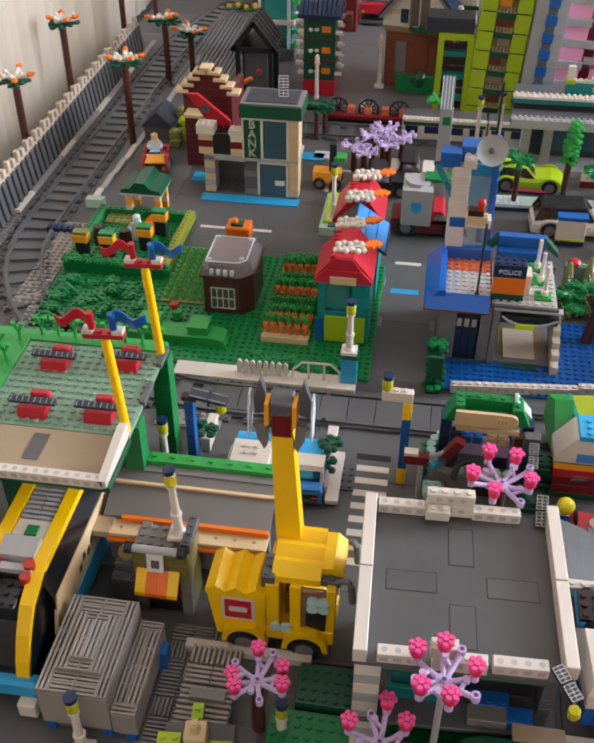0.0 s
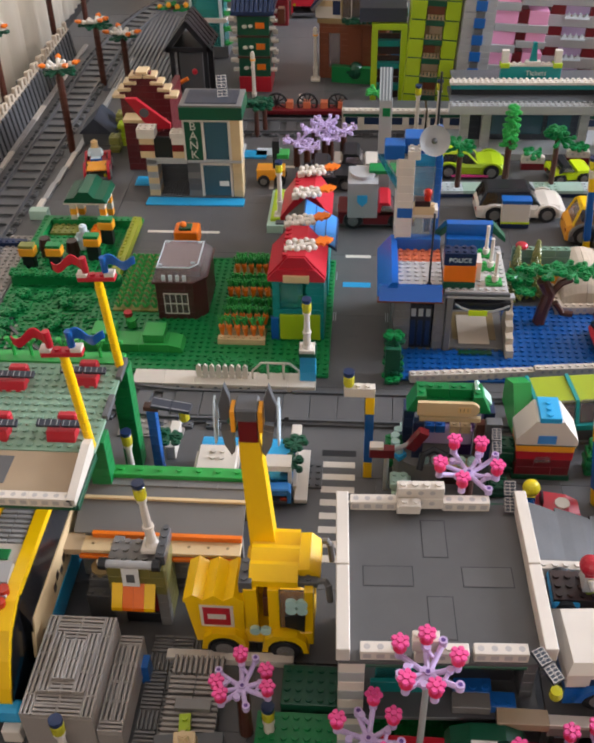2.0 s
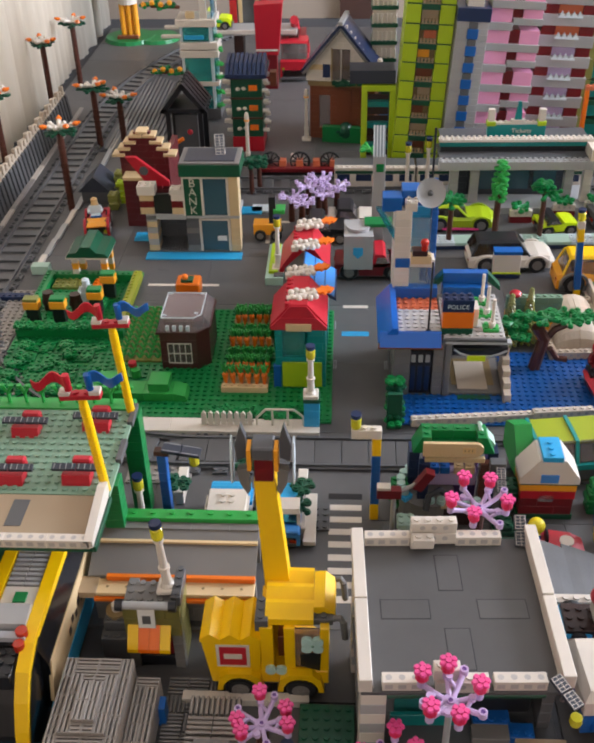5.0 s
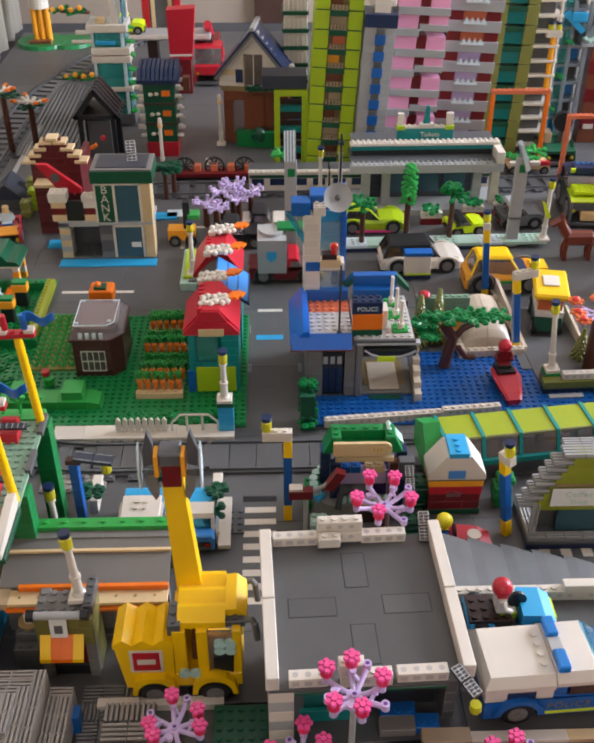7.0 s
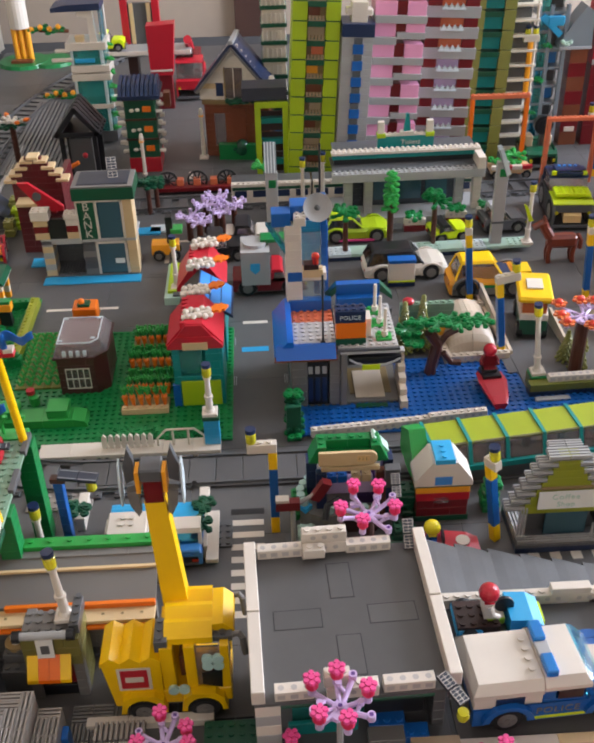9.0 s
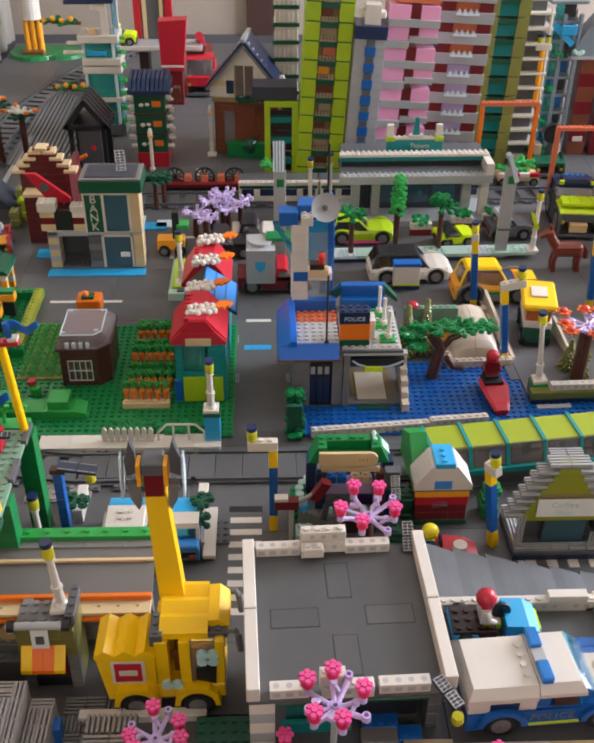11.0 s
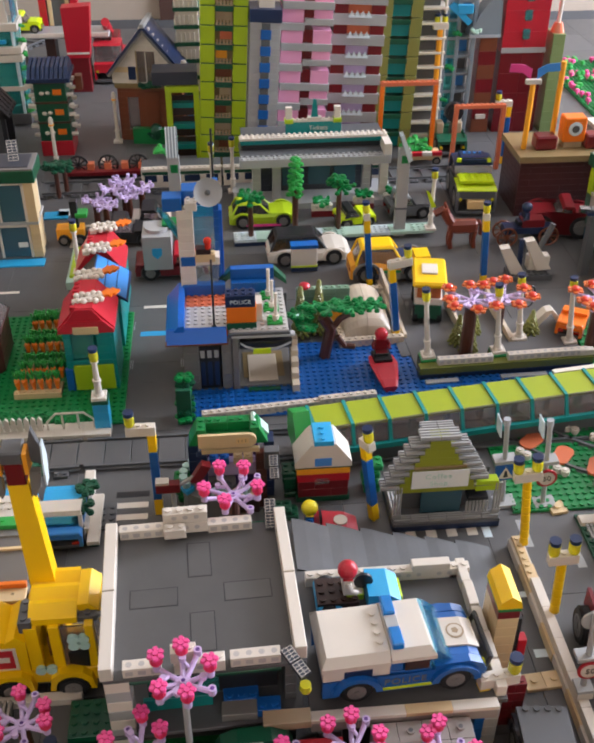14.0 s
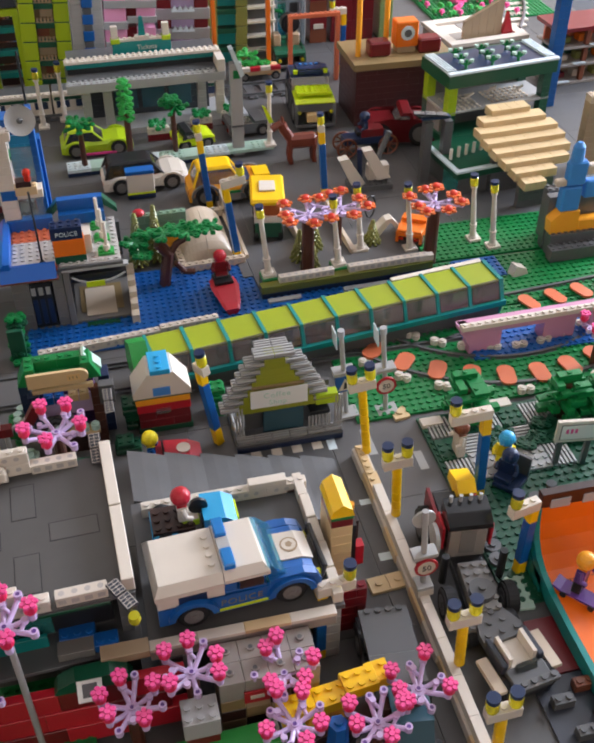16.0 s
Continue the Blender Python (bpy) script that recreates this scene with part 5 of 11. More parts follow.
frame_ob = thing("garden_trellis", -23.5, 76, 0, label="white slatted garden frame with green plants", category="fence")
for x0, y0, x1, y1 in ((14.8, 3, 15.8, 13), (0.3, 8.5, 1.3, 13)):
    slab("frame_bar", frame_ob, "white", x0, y0, 0, x1, y1, 1.6)
    slab("frame_cap", frame_ob, "white", x0 - 0.1, y0 - 0.1, 1.6, x1 + 0.1, y1 + 0.1, 2.0, 0.08)
for x, y in ((0.6, 9.2), (15.2, 5.5), (15.4, 8.5), (8.6, 12.8)):
    bm = B()
    leaf_plate(bm, x, y, 3.0, 1.4, int(x * 7 + y), 7)
    part("plant", bm, "dark_green", frame_ob)
bench = thing("street_bench", -7.8, 77.6, 0, label="white bench by the zebra crossing", category="bench")
slab("seat", bench, "white", 0, 0, 0.6, 1.4, 8, 1.2)
for y in (0.4, 6.8):
    slab("leg", bench, "dark_green", 0.2, y, 0, 1.2, y + 0.8, 0.6)
drain = thing("drain_grate", -4.0, 80, 0, label="dark drain grate with two rows of studs", category="drain")
slab("grate", drain, "dark_grey", -2.9, 0.5, 0, -0.9, 5, 0.25, stud=True)
post_lamp(-25.6, 78.4, 0, 9.6)
sl = thing("street_lamp", -23.6, 82.4, 0, -4, "toy street lamp on a blue column with a dark solar arm", "street lamp", "column lamps")
for k in range(8):
    slab("column_brick", sl, "blue", -0.5, -0.5, k * 1.2, 0.5, 0.5, k * 1.2 + 1.19, 0.04)
slab("cap", sl, "brown", -0.8, -0.5, 9.6, 0.9, 0.5, 10.2)
for k in range(2):
    x0 = 0.2 + k * 2.15
    pn = part("panel", prism(B(), [(x0, 10.4 - 0.12 * x0), (x0 + 2.1, 10.15 - 0.12 * x0), (x0 + 2.1, 10.5 - 0.12 * x0), (x0, 10.75 - 0.12 * x0)], "y", -0.8, 0.8), "panel_grey", sl)
    for q in range(2):
        part("cell_line", prism(B(), [(x0 + 0.1, 10.74 - 0.12 * x0), (x0 + 2.0, 10.512 - 0.12 * x0), (x0 + 2.0, 10.53 - 0.12 * x0), (x0 + 0.1, 10.758 - 0.12 * x0)], "y", -0.66 + q * 1.24, -0.58 + q * 1.24), "light_grey", pn)
part("lamp", cyl(cyl(B(), 3.6, 0, 8.4, 8.6, 0.5, 12, 0.62), 3.6, 0, 8.6, 9.9, 0.62, 12, 0.58), "clear_yellow", sl)

# ---- sand-green roof platform with two flag poles ----
sp = thing("roof_terrace", -43, 64, 0, label="sand-green studded roof terrace with seats and a tan front", category="terrace")
slab("plate", sp, "sand_green", 1.6, 6.2, 14.2, 16.8, 19.7, 14.6)
part("stud_field", studs(B(), 1.7, 6.4, 14.6, 15, 13, 8), "sand_green", sp, kind="stuff")
slab("front_floor", sp, "terrace_tan", 0, 0.2, 14.2, 16.6, 6.2, 14.5)
slab("slab_tile", sp, "dark_grey", 7.6, 1.8, 14.5, 9.2, 5.4, 14.56, 0.01)
for k in range(4):
    holed_beam(sp, 0.4 + k * 4, -0.7, 14.2, 4, top=True)
bm = prism(B(), [(-0.7, 14.4), (6.6, 14.4), (6.6, 16.0), (5.6, 16.2), (-0.7, 15.2)], "x", 15.9, 16.7)
part("side_beam", bm, "white", sp)
slab("side_edge", sp, "dark_green", 16.6, -0.5, 13.6, 16.9, 6.4, 14.3)
slab("front_edge", sp, "dark_green", 0, -0.6, 13.7, 16.6, 0.2, 14.2)
slab("hedge_base", sp, "bright_green", 1.6, 19.7, 14.2, 16.6, 21.6, 14.8)
slab("green_edge", sp, "bright_green", -8, 6.2, 14.2, 1.6, 21.6, 14.8)
for k in range(13):
    x, y = (2.6 + k * 1.9, 20.8) if k < 8 else (0.6 - 1.3 * (k % 2), 19.4 - 1.9 * (k - 8))
    bm = tube(B(), [(x, y, 14.8), (x, y, 16.0), (x - 0.5, y, 16.9)], 0.2, 6)
    tube(bm, [(x, y, 16.0), (x + 0.5, y, 16.9)], 0.2, 6)
    for e in (-0.5, 0.5):
        cyl(bm, x + e, y, 16.8, 17.1, 0.3, 8)
    part("sprout", bm, "bright_green", sp)
for x, y in ((16.4, 20.2), (16.4, 14)):
    slab("grey_clip", sp, "dark_grey", x, y - 3, 14.3, x + 0.6, y + 0.4, 15.0)
for cx, cy in ((15.2, 19), (15.2, 8), (1, 19)):
    for k in range(12):
        brick(sp, "green", cx, cy, k * 1.18, 2, 2, 1.18)
bricks(sp, "dark_green", 1, 8, 0, 13, 11, "x")
for sx, sy in ((6.0, 15.6), (13.3, 16.6), (6.5, 8.1), (13.2, 8.3)):
    seat = thing("terrace_seat", -43 + sx, 64 + sy, 14.6, label="red seat block with a black back and grey clip", category="seat", group="roof seats")
    bm = prism(B(), [(-0.9, 0), (0.8, 0), (1.1, 0.9), (-0.6, 1.1)], "x", -1.4, 1.4)
    part("seat_block", bm, "red", seat)
    slab("cushion", seat, "red", -0.8, 1.2, 0, 1.2, 2.2, 1.5, 0.2)
    for q in (-1, 0):
        pn = part("back", prism(B(), [(-0.2, 1.3), (0.5, 1.5), (0.45, 1.8), (-0.25, 1.6)], "x", q * 2.45 + 0.05, q * 2.45 + 2.4), "panel_grey", seat)
        for e in range(4):
            part("cell_line", prism(B(), [(-0.2, 1.62), (0.42, 1.79), (0.41, 1.82), (-0.21, 1.65)], "x", q * 2.45 + 0.25 + e * 0.6, q * 2.45 + 0.31 + e * 0.6), "light_grey", pn)
for px, py, h in ((16.3, 7.0, 11.6), (16.4, 19.4, 11.4)):
    pole = thing("flag_pole", -43 + px, 64 + py, 14.6, label="yellow brick flag pole with red and blue flags", category="flag pole", group="flag poles")
    pole.rotation_euler = (radians(2), radians(-3.0), 0)
    bm = B()
    lathe(bm, 0, 0, [(k * 1.2 + d, r) for k in range(int(h / 1.2)) for d, r in ((0, 0.47), (1.1, 0.45), (1.12, 0.4), (1.19, 0.4))] + [(h, 0.4)], 12)
    part("pole", bm, "yellow", pole)
    slab("cross_plate", pole, "red", -1.9, -0.5, h, 1.9, 0.5, h + 0.5, stud=True)
    for s, m in ((-1, "red"), (1, "blue")):
        slab("flag_foot", pole, "white", s * 1.4 - 0.5, -0.5, h + 0.5, s * 1.4 + 0.5, 0.5, h + 0.9)
        part("flag_rod", cyl(B(), s * 1.0, 0, h + 0.9, h + 2.6, 0.35, 10), m, pole)
        bm = B()
        n = 12
        va = []
        for i in range(n + 1):
            u = i / n
            xx = s * (1.2 + 3.0 * u)
            zz = h + 1.9 + 0.35 * math.sin(u * 7 + s)
            wv = 0.6 * (1 - 0.3 * u)
            yy = 0.3 * math.sin(u * 6)
            va.append([bm.verts.new(c) for c in ((xx, yy - 0.07, zz - wv), (xx, yy - 0.07, zz + wv), (xx, yy + 0.07, zz + wv), (xx, yy + 0.07, zz - wv))])
        for a, b in zip(va, va[1:]):
            for k in range(4):
                bm.faces.new([a[k], a[(k + 1) % 4], b[(k + 1) % 4], b[k]])
        bm.faces.new(va[0]), bm.faces.new(va[-1])
        part("flag", bm, m, pole)

# ---- train on the near left ----
tn = thing("toy_train", -33.2, 40, 0, label="black, yellow and azure toy train engine", category="train")
bm = prism(B(), [(-3.7, 1.5), (3.7, 1.5), (3.7, 7.6), (2.8, 10.2), (-2.8, 10.2), (-3.7, 7.6)], "y", 15.5, 34)
part("body", bm, "gloss_black", tn)
bm = B()
prof = [(9.8, 2.4), (10.4, 4.4), (11.8, 7.0), (13.6, 9.0), (16.5, 10.2), (16.5, 1.2), (9.8, 1.2)]
prism(bm, prof, "x", -3.0, 3.0)
part("nose", bm, "gloss_black", tn)
for s in (-1, 1):
    bm = B()
    line = [(9.9, 3.9), (10.3, 5.2), (11.5, 7.5), (13.2, 9.5), (15.6, 10.5), (17.5, 10.7), (34, 10.8)]
    for (ya, za), (yb, zb) in zip(line, line[1:]):
        add(bm, [(s * 2.3 - 0.6, ya, za), (s * 2.3 + 0.6, ya, za), (s * 2.3 + 0.6, yb, zb), (s * 2.3 - 0.6, yb, zb), (s * 2.3 - 0.6, ya, za - 1.0), (s * 2.3 + 0.6, ya, za - 1.0), (s * 2.3 + 0.6, yb, zb - 0.8), (s * 2.3 - 0.6, yb, zb - 0.8)],
            [[0, 1, 2, 3], [4, 5, 6, 7], [0, 1, 5, 4], [1, 2, 6, 5], [2, 3, 7, 6], [3, 0, 4, 7]])
    bmesh.ops.remove_doubles(bm, verts=bm.verts, dist=0.01)
    part("yellow_rail", bm, "yellow", tn)
    bm = prism(B(), [(9.6, 0.8), (34, 0.8), (34, 3.6), (15, 3.6), (12, 2.6), (9.6, 2.2)], "x", s * 3.75 - 0.15, s * 3.75 + 0.15)
    part("azure_stripe", bm, "azure", tn)
    bm = prism(B(), [(14.6, 3.7), (33, 3.7), (33, 7.6), (16.0, 7.6)], "x", s * 3.75 - 0.25, s * 3.75 + 0.08)
    pan = part("side_panel", bm, "tan", tn)
    for k in range(5):
        slab("print_mark", pan, "dark_brown", s * 3.83 - 0.03, 21 + k * 1.1, 4.7 + 0.5 * (k % 2), s * 3.83 + 0.03, 21.7 + k * 1.1, 5.5 + 0.5 * (k % 2), 0.01)
grille(tn, -1.6, 22, 10.2, 1.6, 34, "light_grey", "x", 0.4, "roof_grille", 0.6)
slab("roof_plate", tn, "white", -1.6, 19.6, 10.2, 1.6, 22, 10.5)
slab("green_tile", tn, "green", -0.4, 20.0, 10.5, 0.8, 21.2, 10.7)
bm = prism(B(), [(17.0, 10.2), (19.4, 10.2), (19.2, 11.4), (17.2, 11.0)], "x", -1.7, 1.7)
part("roof_hood", bm, "light_grey", tn)
for s in (-1.6, 1.6):
    part("red_lamp", cyl(cyl(B(), s, 16.4, 10.4, 11.2, 0.55, 12), s, 15.3, 10.0, 10.8, 0.5, 12), "clear_red", tn)
slab("cross_bar", tn, "silver", -2, 15.8, 10.2, 2, 16.6, 10.8)
slab("front_skirt", tn, "azure", -3.7, 9.2, 1.6, 3.7, 10.6, 3.6, 0.3)
slab("buffer_block", tn, "white", 2.0, 8.2, 0.3, 3.7, 9.2, 2.0, 0.1)
slab("nose_cap", tn, "black", -1.4, 12.6, 7.6, 1.4, 15.2, 9.6, 0.1, True)

# ---- grey grille blocks and foreground clutter ----
gb = thing("grille_block", -28.6, 47.6, 0, label="light grey block covered with grille tiles", category="platform block")
slab("block", gb, "warm_grey", 0, 0, 1.2, 6.2, 10, 5.6)
# dark bed below the bars: shade of the slots put into colour
slab("slot_bed", gb, "dark_grey", 0.1, 0.1, 5.6, 6.1, 9.9, 5.66, 0.01)
# dark block fills the shaded gap under the table-like block
slab("dark_foot", gb, "dark_grey", 0.6, 0.4, 0, 5.8, 9.6, 1.2)
for x, y in ((0.1, 0.1), (5.2, 0.1)):
    slab("foot", gb, "blue", x, y, 0, x + 0.9, y + 1.0, 1.2)


def slot_tile(parent, x0, y0, z, x1, y1, along):
    """A grille tile: three bars with two narrow slots, bridged at its ends."""
    bm = B()
    w = (y1 - y0) if along == "x" else (x1 - x0)
    e0, e1 = (x0, x1) if along == "x" else (y0, y1)
    base = y0 if along == "x" else x0
    spans = [(base + 0.02, base + 0.22 * w, e0 + 0.015, e1 - 0.015), (base + 0.38 * w, base + 0.62 * w, e0 + 0.015, e1 - 0.015), (base + 0.78 * w, base + w - 0.02, e0 + 0.015, e1 - 0.015)]
    for u0, u1, v0, v1 in spans:
        if along == "x":
            box(bm, v0, u0, z, v1, u1, z + 0.4, 0.02)
        else:
            box(bm, u0, v0, z, u1, v1, z + 0.4, 0.02)
    for c in (e0 + 0.07, e1 - 0.07):
        if along == "x":
            box(bm, c - 0.05, base + 0.03, z, c + 0.05, base + w - 0.03, z + 0.36, 0.01)
        else:
            box(bm, base + 0.03, c - 0.05, z, base + w - 0.03, c + 0.05, z + 0.36, 0.01)
    part("grille_tile", bm, "warm_grey", parent)


for ring, (x0, y0, x1, y1) in enumerate(((0, 0, 6.2, 10), (1.04, 2.0, 5.16, 8.0), (2.07, 3.0, 4.13, 7.0))):
    z = 5.66 + ring * 0.4
    if ring:
        slab("slot_bed", gb, "warm_grey", x0, y0, z - 0.02, x1, y1, z, 0.01)
    cols = (x0, x1 - 1.03) if ring < 2 else (x0, x0 + 1.03)
    n = round((y1 - y0) / 2)
    for x in cols:
        for k in range(n):
            slot_tile(gb, x, y0 + 2 * k, z, x + 1.03, y0 + 2 * k + 2, "y")
    if ring < 2:
        for y in ((y0, y0 + 1, y1 - 2, y1 - 1) if ring == 0 else (y0, y1 - 1)):
            xa, xb = x0 + 1.03, x1 - 1.03
            for k in range(2):
                slot_tile(gb, xa + k * (xb - xa) / 2, y, z, xa + (k + 1) * (xb - xa) / 2, y + 1, "x")
gb2 = thing("grille_step", -22.3, 47.6, 0, label="light grey lower step covered with grille tiles", category="platform block")
slab("block", gb2, "warm_grey", 0, 0, 1.0, 2.2, 9.6, 3.6)
# dark filler in place of the shaded gap below the step
slab("dark_foot", gb2, "dark_grey", 0.3, 0.4, 0, 1.8, 9.2, 1.0)
slab("foot", gb2, "blue", 1.0, 0.0, 0, 2.0, 1.0, 1.0)
# dark bed again colours in the step's slot shade
slab("slot_bed", gb2, "dark_grey", 0.05, 0.05, 3.6, 2.15, 9.55, 3.62, 0.01)
for k in range(4):
    for x in (0.0, 1.1):
        slot_tile(gb2, x, 1.0 + k * 1.9, 3.62, x + 1.1, 2.9 + k * 1.9, "y")
for y in (0.0, 8.6):
    slot_tile(gb2, 0.0, y, 3.62, 2.2, y + 1.0, "x")
slab("blue_brick", gb2, "blue", 2.05, 7.2, 0, 2.8, 8.6, 2.6)
gf = thing("grille_floor", -20.0, 44, 0, label="grey floor of grille tiles on the platform", category="paving")
for i in range(3):
    for j in range(8):
        grille(gf, i * 2.0, j * 2.0, 0.0, i * 2.0 + 1.97, j * 2.0 + 1.97, "stone", "x" if (i + j) % 3 else "y", 0.5, pitch=0.4)
gs = thing("grille_table", -17.4, 48.5, 0, label="light grey table of grille tiles", category="table")
slab("block", gs, "dark_grey", 0.2, 0.2, 0, 4.6, 8.2, 1.6)
for j in range(4):
    grille(gs, 0, 6.3 - j * 2.1, 1.6, 4.8, 8.3 - j * 2.1, mat="warm_grey", along="y" if j == 0 else "x", pitch=0.5, h=0.5)
slab("top_block", gs, "stone", 1.0, 2.4, 2.1, 4.2, 3.4, 2.7)
beam = thing("kerb_beam", -18.4, 57.2, 0, label="white beam lying behind the grille table", category="beam")
for k in range(3):
    brick(beam, "white", k * 4, 0, 0, 4, 1, 0.9)
cb = thing("lime_cross", -16.4, 45.2, 0, 6, label="lime plate cross with a tan brick post", category="bricks")
for x, y, nx, ny in ((-1.4, 1.0, 2, 1), (3.0, 0.4, 2, 1), (1.2, 2.8, 1, 2), (0.2, -0.8, 2, 1), (3.2, -1.2, 2, 1)):
    brick(cb, "lime", x, y, 2.4, nx, ny, 0.8, True)
slab("dark_base", cb, "dark_grey", -1.0, -1.4, 0, 5, 3.4, 2.4)
slab("orange_block", cb, "dark_tan", 0.9, 0.4, 2.4, 2.9, 2.4, 3.7)
slab("tan_block", cb, "tan", 1.0, 0.5, 3.7, 2.8, 2.3, 4.6)
part("tan_post", lathe(B(), 1.9, 1.4, [(4.6, 0.5), (5.6, 0.42), (5.6, 0.3), (5.8, 0.3)], 10), "tan", cb)
post_lamp(-24.6, 46.0, 0, 8.0)
post_lamp(-8.0, 50.2, 0, 4.6)
dg = thing("dark_green_block", -7.2, 52.4, 0, label="dark green low block with studs", category="block")
slab("block", dg, "dark_green", 0, 0, 0, 5, 4, 1.8, stud=True)
grille(dg, 0.4, 4.2, 0, 5.2, 5.6, "dark_grey", "x", 0.4)


# ---- vegetable garden and lawn ----
wf = thing("garden_wall", -30, 97.2, 0, label="low white garden wall with picket fence and rail", category="fence")
for k in range(6):
    brick(wf, "white", k * 4, 0.0, 0, 4 if k < 5 else 3.5, 2.8, 1.0)
for k in range(8):
    bm = prism(B(), [(0, 1.0), (0.62, 1.0), (0.62, 2.7), (0.31, 3.1), (0, 2.7)], "y", 1.3, 1.7)
    for v in bm.verts:
        v.co.x += 8.2 + k * 0.85
    part("picket", bm, "white", wf)
slab("picket_rail", wf, "white", 8.1, 1.45, 1.4, 15.0, 1.75, 1.8)
for pts in ([(15.4, 1.5, 1.0), (15.4, 1.5, 2.2), (16.6, 1.5, 3.5), (20.2, 1.5, 3.5), (21.4, 1.5, 2.4), (21.4, 1.5, 1.0)], [(17.4, 1.5, 1), (17.4, 1.5, 3.5)], [(19.4, 1.5, 1), (19.4, 1.5, 3.5)]):
    part("rail_bar", tube(B(), pts, 0.16), "white", wf)
pil = thing("blue_pillar", -8.5, 98.4, 0, label="azure brick pillar at the garden corner", category="pillar")
for k in range(4):
    brick(pil, "azure", 0, 0, k * 1.2, 2, 2, 1.2, k == 3)
slab("top_plate", pil, "dark_green", -0.1, -0.1, 4.8, 2.1, 2.1, 5.3)
post_lamp(-7.6, 99.4, 5.3, 7.4)

bed = thing("vegetable_bed", -20.2, 106.4, 0.4, label="tan framed bed with green soil plates", category="vegetable bed")
slab("frame", bed, "tan", 0, 0, 0, 6.4, 1.0, 0.9, stud=True)
for k in range(4):
    slab("soil_plate", bed, "dark_tan", 0, 1.0 + k * 5.2, 0, 6.4, 3.4 + k * 5.2, 0.4)


def carrot(x, y, z, lean):
    t = thing("carrot", x, y, z, label="small orange toy carrot with green leaves", category="carrot", group="carrots in the bed")
    bm = cyl(B(), 0, 0, 0, 1.5, 0.2, 9, 0.46)
    cyl(bm, 0, 0, 1.5, 1.75, 0.46, 9, 0.3)
    part("root", bm, "orange", t)
    bm = tube(B(), [(0, 0, 1.7), (0.1, 0.1, 3.0)], 0.17, 5)
    for k in range(5):
        a = k * 1.3
        tube(bm, [(0, 0, 1.8), (0.3 * math.cos(a), 0.3 * math.sin(a), 2.5), (0.5 * math.cos(a), 0.5 * math.sin(a), 3.0)], 0.13, 5)
    part("leaf_crown", bm, "bright_green", t)
    t.rotation_euler = (0, radians(lean), 0.7 * x)
    return t


rnd = random.Random(4)
for r, y in enumerate((107.4, 110.6, 117.0, 123.2)):
    for k in range(6):
        carrot(-19.6 + k * 1.06 + 0.2 * (r % 2), y, 0.9 if r else 1.3, rnd.uniform(-6, 6))
crops = thing("leaf_rows", -20.2, 106.4, 0.4, label="rows of green leaf sprouts behind the carrots", category="plants")
for r, y in enumerate((6.4, 8.8, 13.2, 15.0, 18.8, 20.6)):
    for k in range(7):
        bm = B()
        for q in range(3):
            a = q * 2.1 + k
            tube(bm, [(0.5 + k * 0.95, y, 0), (0.5 + k * 0.95 + 0.35 * math.cos(a), y + 0.35 * math.sin(a), 1.7)], 0.2, 5)
        part("sprout", bm, "bright_green" if r % 2 else "green", crops)
corn = thing("corn_rows", -36.2, 113.5, 0.4, label="rows of yellow-green corn sprouts on olive plates", category="plants")
for r in range(5):
    slab("soil_strip", corn, "band_olive" if r % 2 else "olive", r * 1.3, 0, 0, r * 1.3 + 1.28, 15, 0.3)
    for k in range(11):
        bm = B()
        for s_ in (-1, 1):
            tube(bm, [(0.7 + r * 1.3, 0.8 + k * 1.3, 0.2), (0.7 + r * 1.3 + s_ * 0.4, 1.0 + k * 1.3, 0.9), (0.7 + r * 1.3 + s_ * 0.5, 1.1 + k * 1.3, 0.7)], 0.22, 5)
        part("sprout", bm, "bright_green", corn)

shed = thing("brown_barn", -29.2, 112, 0.4, label="dark brown toy barn with a clear boxed roof", category="barn")
bricks(shed, "barn_brown", 0, 0, 0, 5.2, 5, "x", stud=False)
bricks(shed, "barn_brown", 0, 1, 0, 7.6, 5, "y", stud=False)
bricks(shed, "barn_brown", 5.8, 1.6, 0, 7.0, 5, "y", stud=False)
bricks(shed, "barn_brown", 1, 7.6, 0, 4.8, 5, "x", stud=False)
part("corner_panel", prism(B(), [(5.2, 0), (6.8, 1.6), (5.8, 1.6), (5.0, 0.8)], "z", 0, 6.0), "barn_brown", shed)
win = slab("window", shed, "clear_glass", 1.0, -0.1, 1.0, 4.4, 0.05, 4.4)
slab("window_back", win, "light_grey", 1.0, 0.06, 1.0, 4.4, 0.1, 4.4)
bm = B()
for k in range(5):
    box(bm, 1.0 + k * 0.82, -0.16, 1.0, 1.12 + k * 0.82, -0.08, 4.4, 0.01)
for k in range(3):
    box(bm, 1.0, -0.17, 1.0 + k * 1.62, 4.4, -0.07, 1.15 + k * 1.62, 0.01)
part("glazing_bar", bm, "white", win)
part("eave", prism(B(), [(-0.4, -0.4), (5.3, -0.4), (7.1, 1.4), (7.1, 9.0), (-0.4, 9.0)], "z", 6.0, 6.3), "barn_brown", shed)
slab("inner_loft", shed, "brown", 0.6, 1.2, 6.3, 6.0, 7.8, 7.2)
